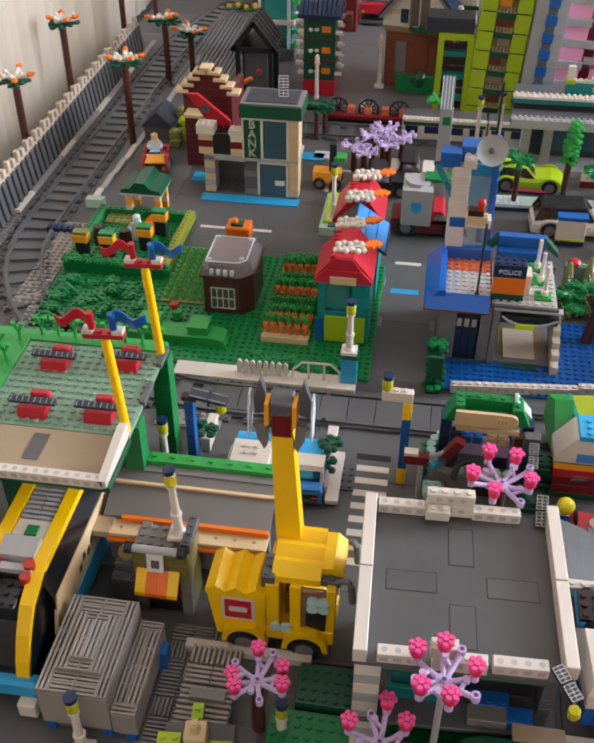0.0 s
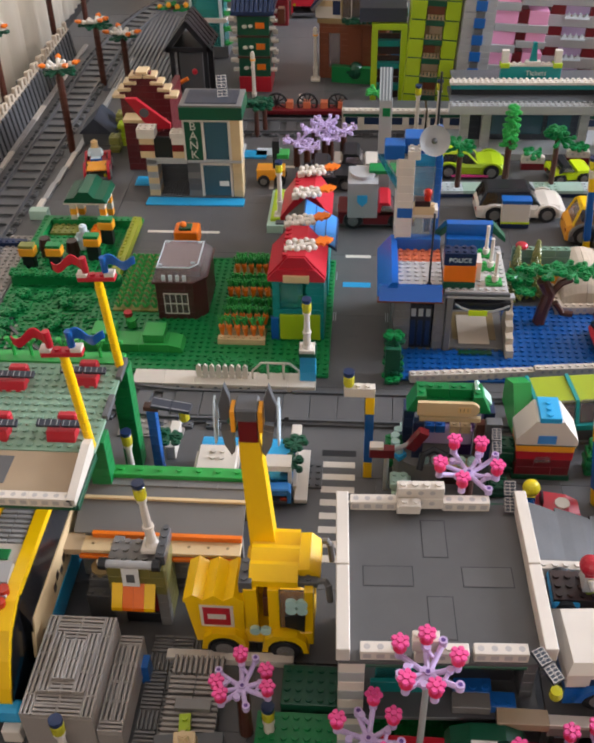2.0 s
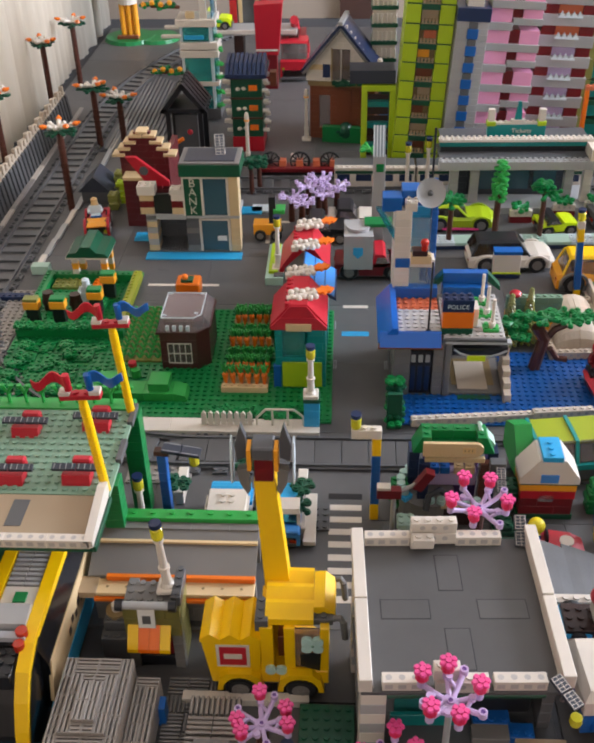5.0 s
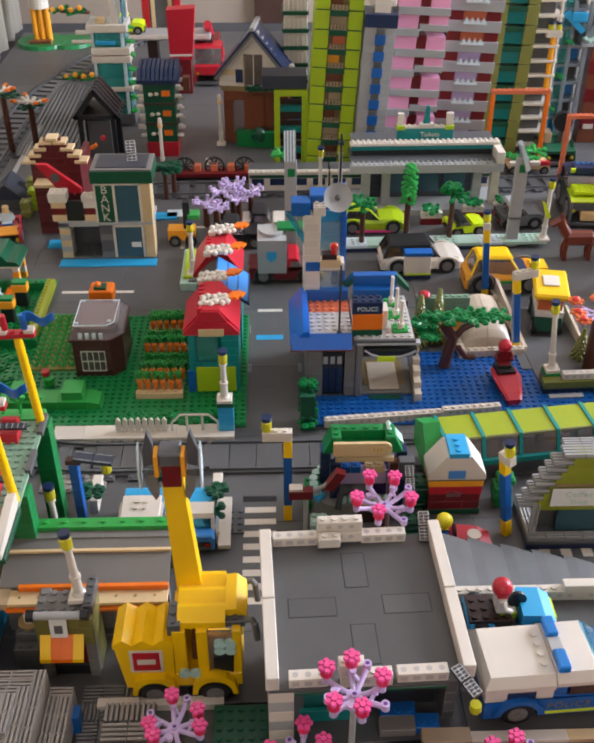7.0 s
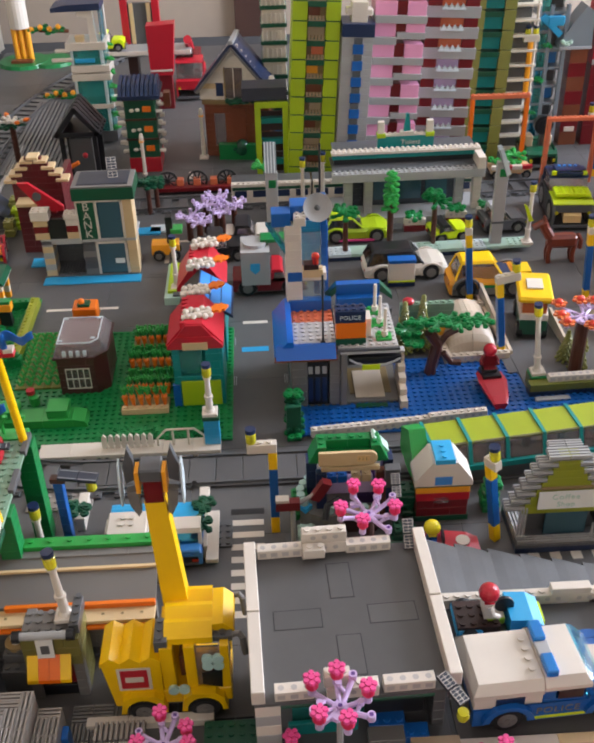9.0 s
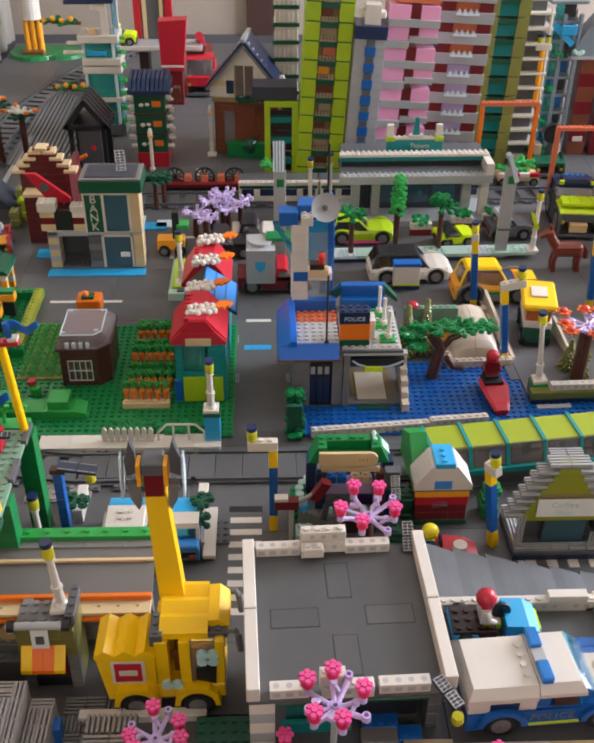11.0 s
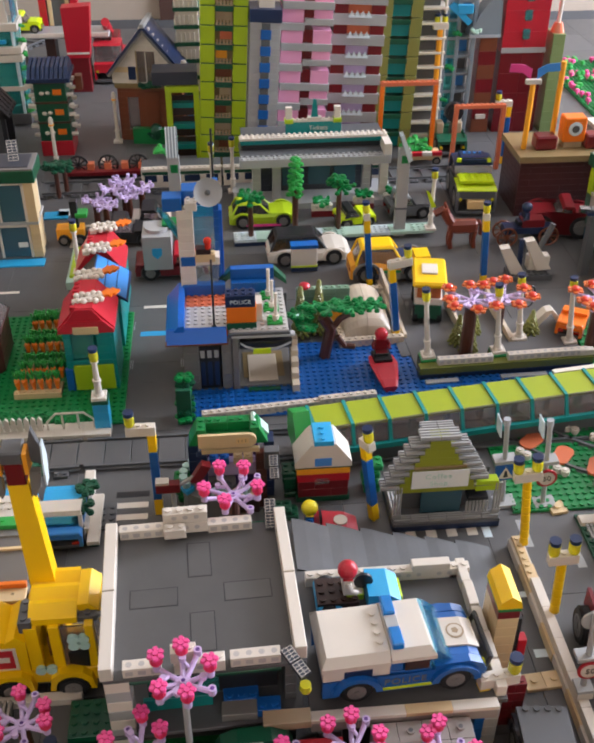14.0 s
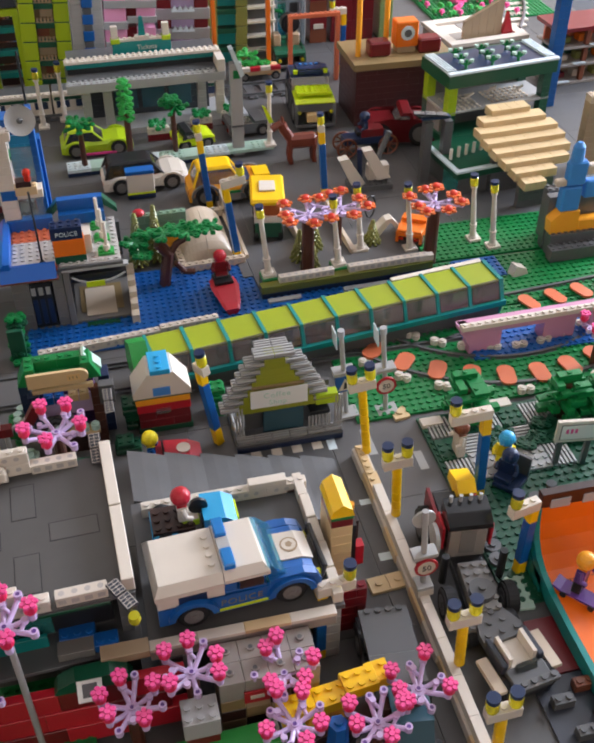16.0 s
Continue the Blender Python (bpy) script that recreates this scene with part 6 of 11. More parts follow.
lo = [(-0.2, -0.2, 6.3), (5.2, -0.2, 6.3), (6.9, 1.5, 6.3), (6.9, 8.8, 6.3), (-0.2, 8.8, 6.3)]
hi = [(0.4, 0.5, 8.2), (4.9, 0.5, 8.2), (5.9, 1.5, 8.2), (5.9, 7.4, 8.2), (0.4, 7.4, 8.2)]
bm = B()
for k in range(5):
    n = (k + 1) % 5
    add(bm, [lo[k], lo[n], hi[n], hi[k]], [[0, 1, 2, 3]])
add(bm, hi, [[0, 1, 2, 3, 4]])
bmesh.ops.remove_doubles(bm, verts=list(bm.verts), dist=0.001)
bmesh.ops.solidify(bm, geom=list(bm.faces), thickness=0.18)
cr = part("clear_roof", bm, "clear_rose", shed, "clear boxed roof")
# bluish white on this rim paints the glint of the clear edge
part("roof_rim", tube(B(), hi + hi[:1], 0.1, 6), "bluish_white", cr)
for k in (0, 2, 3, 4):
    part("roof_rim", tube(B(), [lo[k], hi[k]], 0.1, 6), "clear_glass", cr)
for x, y in ((0.8, 1.0), (5.2, 1.6), (0.8, 7.0), (5.4, 7.0)):
    part("roof_catch", box(B(), x - 0.3, y - 0.12, 8.2, x + 0.3, y + 0.12, 8.45, 0.04), "bluish_white", cr)
bm = B()
for k in range(4):
    box(bm, 1.0 + k * 0.95, -0.12, 6.1, 1.5 + k * 0.95, 0.3, 7.2, 0.05)
part("upper_louvre", bm, "bluish_white", shed)
og = thing("orange_cart", -28.8, 124.6, 0.4, label="orange and green toy cart behind the barn", category="cart")
slab("body", og, "orange", 0, 0, 4.2, 3.6, 3, 6.6, 0.2)
slab("base", og, "dark_brown", 0.2, 0.2, 0, 3.4, 2.8, 4.2)
slab("green_top", og, "dark_green", 0.8, 0.4, 6.6, 2.6, 2.0, 7.0)
part("knob", ball(B(), 1.4, 1.0, 7.3, 0.5), "orange", og)

gs2 = thing("green_blocks", -35.5, 104.2, 0.4, label="bright green slope bricks on the lawn edge", category="blocks")
for x, y, z, nx, h in ((-3, 0, 0, 4, 1.3), (1, 0, 0, 4, 1.3), (5, 0, 0, 4, 1.3), (-1.4, 0.6, 1.3, 3, 1.2), (5.6, 0.5, 1.3, 2.8, 1.2)):
    brick(gs2, "bright_green", x, y, z, nx, 3, h, False)
part("slope", prism(B(), [(9, 0), (11, 0), (10.6, 0.9), (9, 1.3)], "y", 0, 3), "bright_green", gs2)
part("red_flower", cyl(B(), 2.4, 6.2, 1.6, 2.2, 0.6, 10), "red", gs2)
part("flower_leaf", cyl(cyl(B(), 2.4, 6.2, 0, 1.6, 0.5, 8), 2.9, 5.6, 0.2, 1.4, 0.7, 8), "bright_green", gs2)

rnd = random.Random(11)
for k in range(30):
    x, y = -51 + (k % 6) * 2.3 + rnd.uniform(-0.6, 0.6), 105.4 + (k // 6) * 2.6 + rnd.uniform(-0.5, 0.5)
    w, d = rnd.choice(((2, 1), (1, 2), (2, 2))), 0.4
    bm = box(B(), 0, 0, 0, w[0], w[1], d, 0.05)
    studs(bm, 0, 0, d, w[0], w[1], 8)
    if k % 3 == 0:
        leaf_plate(bm, 0.8, 0.6, 0.75, 0.9, k * 3, 6)
    single("garden_plant", bm, "green", x, y, 0.4, rnd.choice((0, 0, 90, 25)), "low green leaf plant on the lawn", "plant", "lawn plants")
for k in range(9):
    bm = B()
    leaf_plate(bm, 0, 0, 0.5, 1.2, k * 5, 6)
    single("garden_plant", bm, "green", -20 + k * 1.5, 101.4 + 0.5 * math.sin(k), 0.4, 0, "low green leaf plant behind the fence", "plant", "lawn plants")

# raised flower garden with gazebo
gd = thing("flower_garden", -53, 119, 0.4, label="raised dark green garden frame with bee pots", category="garden")
for x0, y0, x1, y1 in ((0.3, 0.6, 16.6, 2.0), (0.3, 2.0, 1.7, 19), (14.8, 2.0, 16.2, 19), (1.7, 17.6, 14.8, 19)):
    slab("frame_wall", gd, "green" if x0 < 12 else "lime_olive", x0, y0, 0, x1, y1, 1.4, 0.05, True)
bm = B()
for k in range(14):
    leaf_plate(bm, 1.0 + k * 1.1, 1.2, 1.7, 0.7, k, 5)
part("hedge", bm, "green", gd)
for x0, y0, nx, ny, m in ((2, 15, 5, 4, "olive"), (8.5, 13, 3, 6, "orange"), (9, 3, 3, 9, "green"), (2, 3, 6, 10, "green")):
    slab("bed_plate", gd, m, x0, y0, 0, x0 + nx, y0 + ny, 0.5, stud=True)
for x, y, top in ((2.2, 4.4, "flame"), (6.2, 4.6, "flame"), (12.2, 12.5, "flame"), (11.2, 7.5, "flame")):
    pot = thing("bee_pot", -53 + x, 119 + y, 0.8, label="black post with a yellow pot top", category="pot", group="bee pots")
    slab("post", pot, "black", -0.9, -0.6, 0, 0.9, 0.6, 2.6)
    slab("pot_top", pot, top, -1.2, -0.8, 2.6, 1.2, 0.8, 3.9, 0.1)
    slab("lid", pot, "green" if x > 5 else "olive", -1.1, -0.7, 3.9, 1.1, 0.7, 4.4)
for x, y in ((3.6, 8.2), (8.0, 7.6)):
    bm = cyl(cyl(B(), 0, 0, 0, 1.4, 0.9, 12), 0, 0, 1.4, 3.2, 1.1, 12, 0.8)
    single("barrel", bm, "dark_brown", -53 + x, 119 + y, 0.8, 0, "dark brown round barrel in the flower garden", "barrel")
doll(-43.8, 129.2, 0.9, -90, "bluish_white", "bluish_white", "bluish_white", name="garden_statue", label="pale white toy garden statue")
gz = thing("gazebo", -48.6, 136.4, 0, label="toy gazebo with a green roof on banded posts", category="gazebo")
for x in (0.6, 5.4):
    for y in (0.4, 4.4):
        for k in range(4):
            brick(gz, "white" if k % 2 else "flame", x, y, 0.4 + k * 1.1, 1, 1, 1.1)
slab("roof_base", gz, "white", -0.1, -0.3, 4.8, 6.9, 6, 5.1)
bm = prism(B(), [(0, 5.1), (7, 5.1), (6.4, 5.8), (5.0, 6.0), (4.2, 7.0), (2.6, 7.0), (1.8, 6.0), (0.4, 5.8)], "y", -0.3, 6)
part("roof", bm, "dark_green", gz)
tc = toy_car("tractor", -48.2, 156, 0, -80, 7, 4.5, "red", "red", label="red and yellow toy tractor with big black wheels", category="tractor", hood="flame", r=1.6, open_top=True)
doll(-48.6, 157, 2.4, -80, "blue", "bluish_white", "flesh", label="toy figure driving the tractor", sit=True)
hut = thing("small_hut", -54.0, 168, 0, label="small hut with a navy pitched roof by the track", category="hut")
slab("wall", hut, "dark_grey", 0, 0, 0, 5.4, 6, 2.6)
part("roof", prism(B(), [(-0.5, 2.4), (6.0, 2.4), (2.7, 5.4)], "y", -0.6, 6.5), "panel_grey", hut)
for k in range(4):
    bush(-48.6 + (k % 2) * 1.2, 164 + k * 3.4, 0, 2, 2, 4 + k % 3, 40 + k, "lime" if k % 2 else "olive", "tall lime and olive plant stack", "plant")
single("red_banner", prism(B(), [(0, 0), (1.4, 0), (0.8, 4.6)], "y", 0, 0.6), "red", -46.4, 173, 0, 0, "small red pointed panel beside the plants", "panel")

for x, y, h, sd in ((-55.4, 165, 15.4, 1), (-56.9, 197, 12.6, 2), (-52.3, 200, 9.4, 3), (-72.2, 216, 16.4, 4), (-70.6, 176, 18, 5), (-71.0, 153, 15.6, 7), (-71, 238, 15, 6)):
    palm(x, y, h, sd)
bl = thing("aqua_stone", -50, 139.5, 0, label="pale aqua stone block by the track end", category="block")
slab("block", bl, "pale_green", -6, 0, 0, -3, 1.6, 1.6)
slab("buffer", bl, "navy", -9.5, -9, 0, -4, -7.6, 1.0, stud=True)
for x, y, m in ((-41, 152, "azure"), (-23.5, 163, "azure"), (-21, 164, "bluish_white")):
    single("floor_tile", box(B(), 0, 0, 0, 4.5, 3.0, 0.3), m, x, y, 0, 0, "flat coloured tile on the road", "tile")

# ---- bank with the stepped gable ----
bk = thing("bank_building", -37.5, 145.2, 0, label="two-storey toy bank, tan and grey, green roof band", category="bank")
slab("blue_base", bk, "azure", -0.2, -0.1, 0, 16.4, 2.4, 0.25)
slab("pavement", bk, "dark_grey", 0, 2.4, 0, 16, 9, 0.5)
for k in range(6):
    brick(bk, "tan" if k % 2 == 0 else "light_grey", 0.2, 2.4, 0.5 + k * 1.1, 1.8, 3, 1.1)
    brick(bk, "dark_grey" if k % 3 else "stone", 7.0, 2.4, 0.5 + k * 1.1, 2.2, 2, 1.1)
    brick(bk, "tan", 14.6, 2.4, 0.5 + k * 1.1, 1.6, 2, 1.1)
slab("arch_lintel", bk, "light_grey", 0.2, 2.4, 6.4, 7.4, 5.4, 7.4)
grille(bk, 2.0, 2.6, 0.5, 7.0, 6.6, "dark_grey", "y", 0.3, "floor_grille", 0.5)
bricks(bk, "dark_grey", 0.2, 8, 0.5, 6.8, 5, "x", stud=False)
bricks(bk, "light_grey", 7.0, 8, 0.5, 8.8, 12, "x", stud=False)
bricks(bk, "tan", 14.9, 4.4, 0.5, 3.6, 12, "y", stud=False)
bricks(bk, "dark_grey", 0.2, 5.4, 0.5, 2.6, 5, "y", stud=False)
bw = slab("shop_window", bk, "clear_dark", 9.4, 2.7, 0.5, 14.4, 2.9, 6.4)
for x0, z0, x1, z1 in ((9.2, 0.5, 9.6, 6.6), (14.1, 0.5, 14.5, 6.6), (9.2, 6.2, 14.5, 6.6)):
    slab("window_frame", bw, "white", x0, 2.45, z0, x1, 2.95, z1, 0.03)
slab("door_notice", bw, "paper", 12.2, 2.55, 2.4, 13.8, 2.68, 3.3, 0.01)
slab("inner_counter", bk, "navy", 9.8, 5, 0.5, 14, 6.5, 4)
slab("floor_slab", bk, "light_grey", 7.2, 2.3, 6.7, 16.2, 8.9, 7.2)
sgn = slab("sign_panel", bk, "dark_green", 7.1, 2.3, 7.2, 9.9, 2.6, 14.0, 0.03)
letters("BANK", sgn, "white", 8.5, 2.27, 10.6, 2.0, stacked=True)
for x0, x1 in ((6.8, 7.1), (9.9, 10.3), (14.2, 14.6)):
    slab("white_frame", bk, "white", x0, 2.25, 7.2, x1, 2.8, 14.2, 0.03)
slab("white_frame", bk, "white", 6.8, 2.25, 13.9, 14.6, 2.8, 14.3, 0.03)
uw = slab("upper_window", bk, "clear_dark", 10.3, 2.6, 7.2, 14.2, 2.8, 13.9)
slab("window_blind", uw, "mid_blue", 10.4, 2.9, 10.2, 14.1, 3.2, 12.4)
slab("upper_post", bk, "tan", 14.6, 2.3, 7.2, 16.2, 4.4, 14.2)
slab("roof_band", bk, "dark_green", 6.5, 2.0, 14.3, 16.7, 9.2, 16.4)
slab("roof_rim", bk, "stone", 6.6, 2.1, 16.4, 16.6, 9.1, 16.7)
slab("roof_well", bk, "panel_grey", 7.4, 2.9, 16.7, 15.8, 8.4, 16.85)
for k in range(3):
    brick(bk, ("tan", "dark_red", "tan")[k], -0.6, 2.4, 7.4 + 1.2 * k, 2.4, 2)
    brick(bk, ("tan", "dark_red", "white")[k], 4.8, 2.4, 7.4 + 1.2 * k, 2, 2)
slab("dark_window", bk, "black", 1.8, 2.6, 7.4, 4.8, 3.2, 11)
slab("white_block", bk, "white", -0.8, 2.0, 11, 2.2, 4.4, 12.6, stud=True)
slab("white_block", bk, "white", 4.6, 2.2, 11, 6.8, 4.2, 11.9, stud=True)
solar(-24.6, 152.6, 16.8, 10, 50, 2, 1.2, 1.15)
fh = thing("fire_house", -44.4, 156, 0, label="dark red toy house with a tan stepped gable", category="house")
for r in range(15):
    half = 4.3 - max(0, r - 11) * 0.95
    course(fh, "maroon", 5.6 - half, 2, r * 1.2, 2 * half, "x", (r % 2) * 2, 4, 1)
for s in (-1, 1):
    for k in range(4):
        x = 5.6 + s * (4.5 - k * 1.1)
        brick(fh, "tan", x - 1.0, 1.4, 13.6 + k * 1.15, 2.2, 2.6, 0.5)
brick(fh, "tan", 4.6, 1.4, 17.7, 2, 2.6, 0.5)
bricks(fh, "maroon", 1.4, 3, 0, 10, 11, "y", stud=False)
bricks(fh, "maroon", 8.8, 3, 0, 10, 11, "y", stud=False)
bm = prism(B(), [(3.2, 15.0), (5.0, 15.0), (10.4, 10.6), (10.4, 9.8), (6.8, 9.8)], "y", -2.2, -1.4)
wing = part("red_wing_panel", bm, "red", fh, "red slanted panel with a round badge")
part("badge", cyl(B(), 6.2, 12.6, -2.3, -2.2, 0.8, 14, axis="y"), "dark_grey", wing)
slab("panel_stay", fh, "dark_red", 6.4, -1.6, 9.0, 9, 2.2, 10)
slab("tan_ledge", fh, "tan", 2.0, -1.0, 10.2, 6.0, 2.0, 10.8)

# ---- row of red-roofed houses ----
h1 = thing("teal_house", -13, 108, 0.4, label="teal toy house with a red hipped roof", category="house")
bricks(h1, "teal", 0.3, 0, 0, 6.8, 8, "x", stud=False, gaps=((1, 4.4, 4, 7),))
bricks(h1, "teal", 0.3, 1, 0, 7, 8, "y", stud=False)
bricks(h1, "teal", 6.1, 1, 0, 7, 8, "y", stud=False)
slab("lime_panel", h1, "lime", 1.2, -0.3, 0.2, 6.6, 0.0, 4.2)
slab("blue_corner", h1, "blue", 0, -0.25, 0, 1.0, 0.4, 3.6)
slab("window_glass", h1, "clear_teal", 1.1, 0.3, 5.0, 4.3, 0.5, 9.2)
slab("window_box", h1, "tan", 1.2, 0.6, 5.6, 3.6, 1.2, 8.6)
slab("tan_lintel", h1, "tan", 1.8, -0.4, 9.3, 5.2, 0.2, 10.4)
slab("window_frame", h1, "teal", 0.8, -0.2, 4.6, 6.6, 0.1, 5.0)
part("tan_slots", studs(B(), 1.4, 0.6, 8.6, 2, 1), "tan", h1)
part("roof", prism(B(), [(-0.3, 9.4), (7.3, 9.4), (7.3, 9.9), (4.7, 13.0), (2.3, 13.0), (-0.3, 9.9)], "y", 0.3, 8.0), "red", h1)
part("front_hip", prism(prism(B(), [(-0.25, 9.4), (7.25, 9.4), (7.2, 9.8), (5.9, 11.2), (1.1, 11.2), (-0.2, 9.8)], "y", -0.2, 0.3), [(1.2, 11.2), (5.8, 11.2), (4.6, 12.9), (2.4, 12.9)], "y", 0.0, 0.3), "red", h1)
for k in range(7):
    slab("ridge_step", h1, "red", 1.7, 0.5 + k * 1.05, 12.2, 2.6, 1.1 + k * 1.05, 13.1, 0.05)
h2 = thing("red_roof_house", -13, 127, 0, label="toy house with red hipped roof and blue panel roof", category="house")
bricks(h2, "teal", 0.3, 0, 0, 6.8, 6, "x", stud=False)
bricks(h2, "bluish_white", 0.3, 1, 0, 8, 6, "y", stud=False)
bricks(h2, "teal", 6.1, 1, 0, 8, 6, "y", stud=False)
part("roof", prism(B(), [(-0.3, 7.2), (7.3, 7.2), (7.3, 7.7), (4.7, 11.4), (2.3, 11.4), (-0.3, 7.7)], "y", 1.2, 9.2), "red", h2)
for k in range(7):
    slab("ridge_step", h2, "red", 1.7, 1.4 + k * 1.05, 10.6, 2.6, 2.0 + k * 1.05, 11.5, 0.05)
pr = thing("panel_roof", -9.0, 118.6, 0, label="black and blue sloping solar roof between the houses", category="solar roof")
slab("base", pr, "teal", -3, 0, 0, 3.2, 7.4, 8.4)
bm = prism(B(), [(-0.4, 11.8), (4.4, 8.6), (4.4, 8.2), (-0.4, 11.4)], "y", -0.6, 8.0)
pn = part("panel", bm, "navy", pr)
for k in range(3):
    bm = prism(B(), [(-0.2 + k * 1.5, 11.72 - k * 1.0), (1.15 + k * 1.5, 10.82 - k * 1.0), (1.15 + k * 1.5, 10.76 - k * 1.0), (-0.2 + k * 1.5, 11.66 - k * 1.0)], "y", -0.4, 7.8)
    part("cell_strip", bm, "mid_blue", pn)
part("black_slope", prism(B(), [(-3.4, 8.4), (-0.4, 11.4), (-0.4, 11.8), (-3.4, 8.8)], "y", -0.6, 8.0), "black", pr)
for k, (x, y, z) in enumerate(((-9.0, 110.6, 13.1), (-9.6, 118.2, 12.4), (-9.2, 126.6, 12.2), (-8.9, 134.6, 11.6))):
    cl = thing("blossom_bar", x, y, z, 8, "white knobbed blossom bar with an orange tip", "blossom", "roof blossoms")
    bm = tube(B(), [(-1.9, -0.3, 0.2), (0, 0.1, 0.4), (2.0, 0.2, 0.6)], 0.32, 7)
    box(bm, -2.2, -0.8, -0.2, -1.2, 0.2, 0.5, 0.08)
    for q in range(5):
        ball(bm, -1.5 + q * 0.75, 0.6 + 0.35 * (q % 2), 0.6, 0.46, 8, 6)
        tube(bm, [(-1.6 + q * 0.75, 0, 0.35), (-1.5 + q * 0.75, 0.6, 0.55)], 0.2, 5)
        ball(bm, -1.3 + q * 0.75, -0.45 - 0.3 * (q % 2), 0.4, 0.44, 8, 6)
    part("blossom", bm, "white", cl)
    edge = [(0, -0.15), (0.35, -0.6), (0.7, -0.45), (1.05, -0.8), (1.35, -0.5), (1.7, -0.55), (2.3, 0.05), (1.8, 0.35), (1.5, 0.75), (1.15, 0.5), (0.8, 0.85), (0.5, 0.5), (0.1, 0.3)]
    part("orange_tip", prism(B(), [(1.8 + u * 1.1, 0.35 + 1.35 * v + 0.2 * u) for u, v in edge], "z", 0.5, 0.85), "orange", cl)
lg = thing("lime_garden", -16.4, 136.6, 0, label="narrow lime green strip on a pale aqua base", category="garden strip")
slab("base", lg, "pale_green", 0, 0, 0, 3.6, 12, 1.4)
slab("strip", lg, "lime", 0.5, 1.4, 1.4, 2.0, 11.4, 1.9)
slab("dark_step", lg, "dark_grey", 1.4, 0.3, 1.4, 3.4, 1.4, 1.7)
post_lamp(-14.4, 139.5, 1.5, 9.4)

# ---- lorry, blossom patch, wagon and train ----
ft = toy_car("fire_lorry", 0.9, 141.2, 0, 0, 12.0, 5.4, "dark_red", "red", label="red toy lorry with a grey box body", category="lorry", r=1.4, hood="red", roof_from=0.5, roof_to=0.78)
slab("grey_box", ft, "light_grey", -4.5, -3.05, 2.2, 0.2, 3.05, 8.2)
bm = cyl(B(), -2.2, 0, 8.2, 8.8, 2.0, 20)
part("box_dome", bm, "light_grey", ft)
slab("green_lid", ft, "green", -1.2, -0.6, 8.6, 3.2, 2.2, 9.2)
part("box_badge", prism(B(), [(-3.0, 6.2), (-1.4, 6.2), (-1.4, 5.0), (-2.2, 4.2), (-3.0, 5.0)], "y", -3.12, -3.04), "azure", ft)
part("engine_knob", cyl(B(), 4.6, 3.6, -3.6, -2.8, 0.9, 12, axis="y"), "silver", ft)
for k, (x, y, z) in enumerate(((-13.2, 160.5, 4.2), (-10.2, 163.5, 5.2), (-7.2, 161.5, 4.6), (-8.4, 166, 5.4), (-5.0, 164, 4.8), (-11.2, 158, 4.4))):
    limb_tree("flower_tree", x, y, 0, z, k * 22, label="lavender star-shaped toy tree without blossom", blooms=(), tilt=k)
cc = thing("loose_car", -17.2, 154, 0, label="yellow and black toy loader with green roof", category="loader")
for x in (-1.2, 1.6):
    for y in (-1.4, 1.4):
        wheel(cc, x, y, 1.0, 1.0, 0.8)
slab("body", cc, "flame", -2.4, -1.3, 1, 2.4, 1.3, 3)
slab("mast", cc, "black", 0.4, -0.8, 3, 1.6, 0.8, 8)
slab("green_roof", cc, "bright_green", 1.2, -1.2, 5, 3.2, 1.2, 5.8)
for x, y, m, l in ((-7, 153.5, "black", "black toy car half hidden behind the houses"), (-2, 158, "white", "white low toy car behind the lorry")):
    toy_car("toy_car", x, y, 0, 0, 9, 5, m, "black", label=l)
fw = thing("flat_wagon", -21, 180.6, 0, label="dark red flat wagon carrying black spoked wheels", category="wagon")
slab("bed", fw, "dark_red", 0, 0, 0.9, 16.5, 3.2, 1.7)
slab("skirt", fw, "black", 0.5, 0.3, 0.2, 16, 2.9, 0.9)
for k in range(4):
    slab("load_brick", fw, "salmon", 4.2 + k * 3.4, 1.0, 1.7, 5.6 + k * 3.4, 2.6, 3.0)
for k in range(3):
    bm = B()
    for r in range(24):
        a = 2 * math.pi * r / 24
        a2 = 2 * math.pi * (r + 1) / 24
        tube(bm, [(2.4 + k * 6 + 1.9 * math.cos(a), 1.6, 2.6 + 1.9 * math.sin(a)), (2.4 + k * 6 + 1.9 * math.cos(a2), 1.6, 2.6 + 1.9 * math.sin(a2))], 0.22, 5)
    for r in range(5):
        a = math.pi * r / 5
        tube(bm, [(2.4 + k * 6 - 1.8 * math.cos(a), 1.6, 2.6 - 1.8 * math.sin(a)), (2.4 + k * 6 + 1.8 * math.cos(a), 1.6, 2.6 + 1.8 * math.sin(a))], 0.13, 5)
    part("spoked_wheel", bm, "black", fw)
pt = thing("passenger_train", -5.6, 174.2, 0, label="white and dark green toy passenger train", category="train")
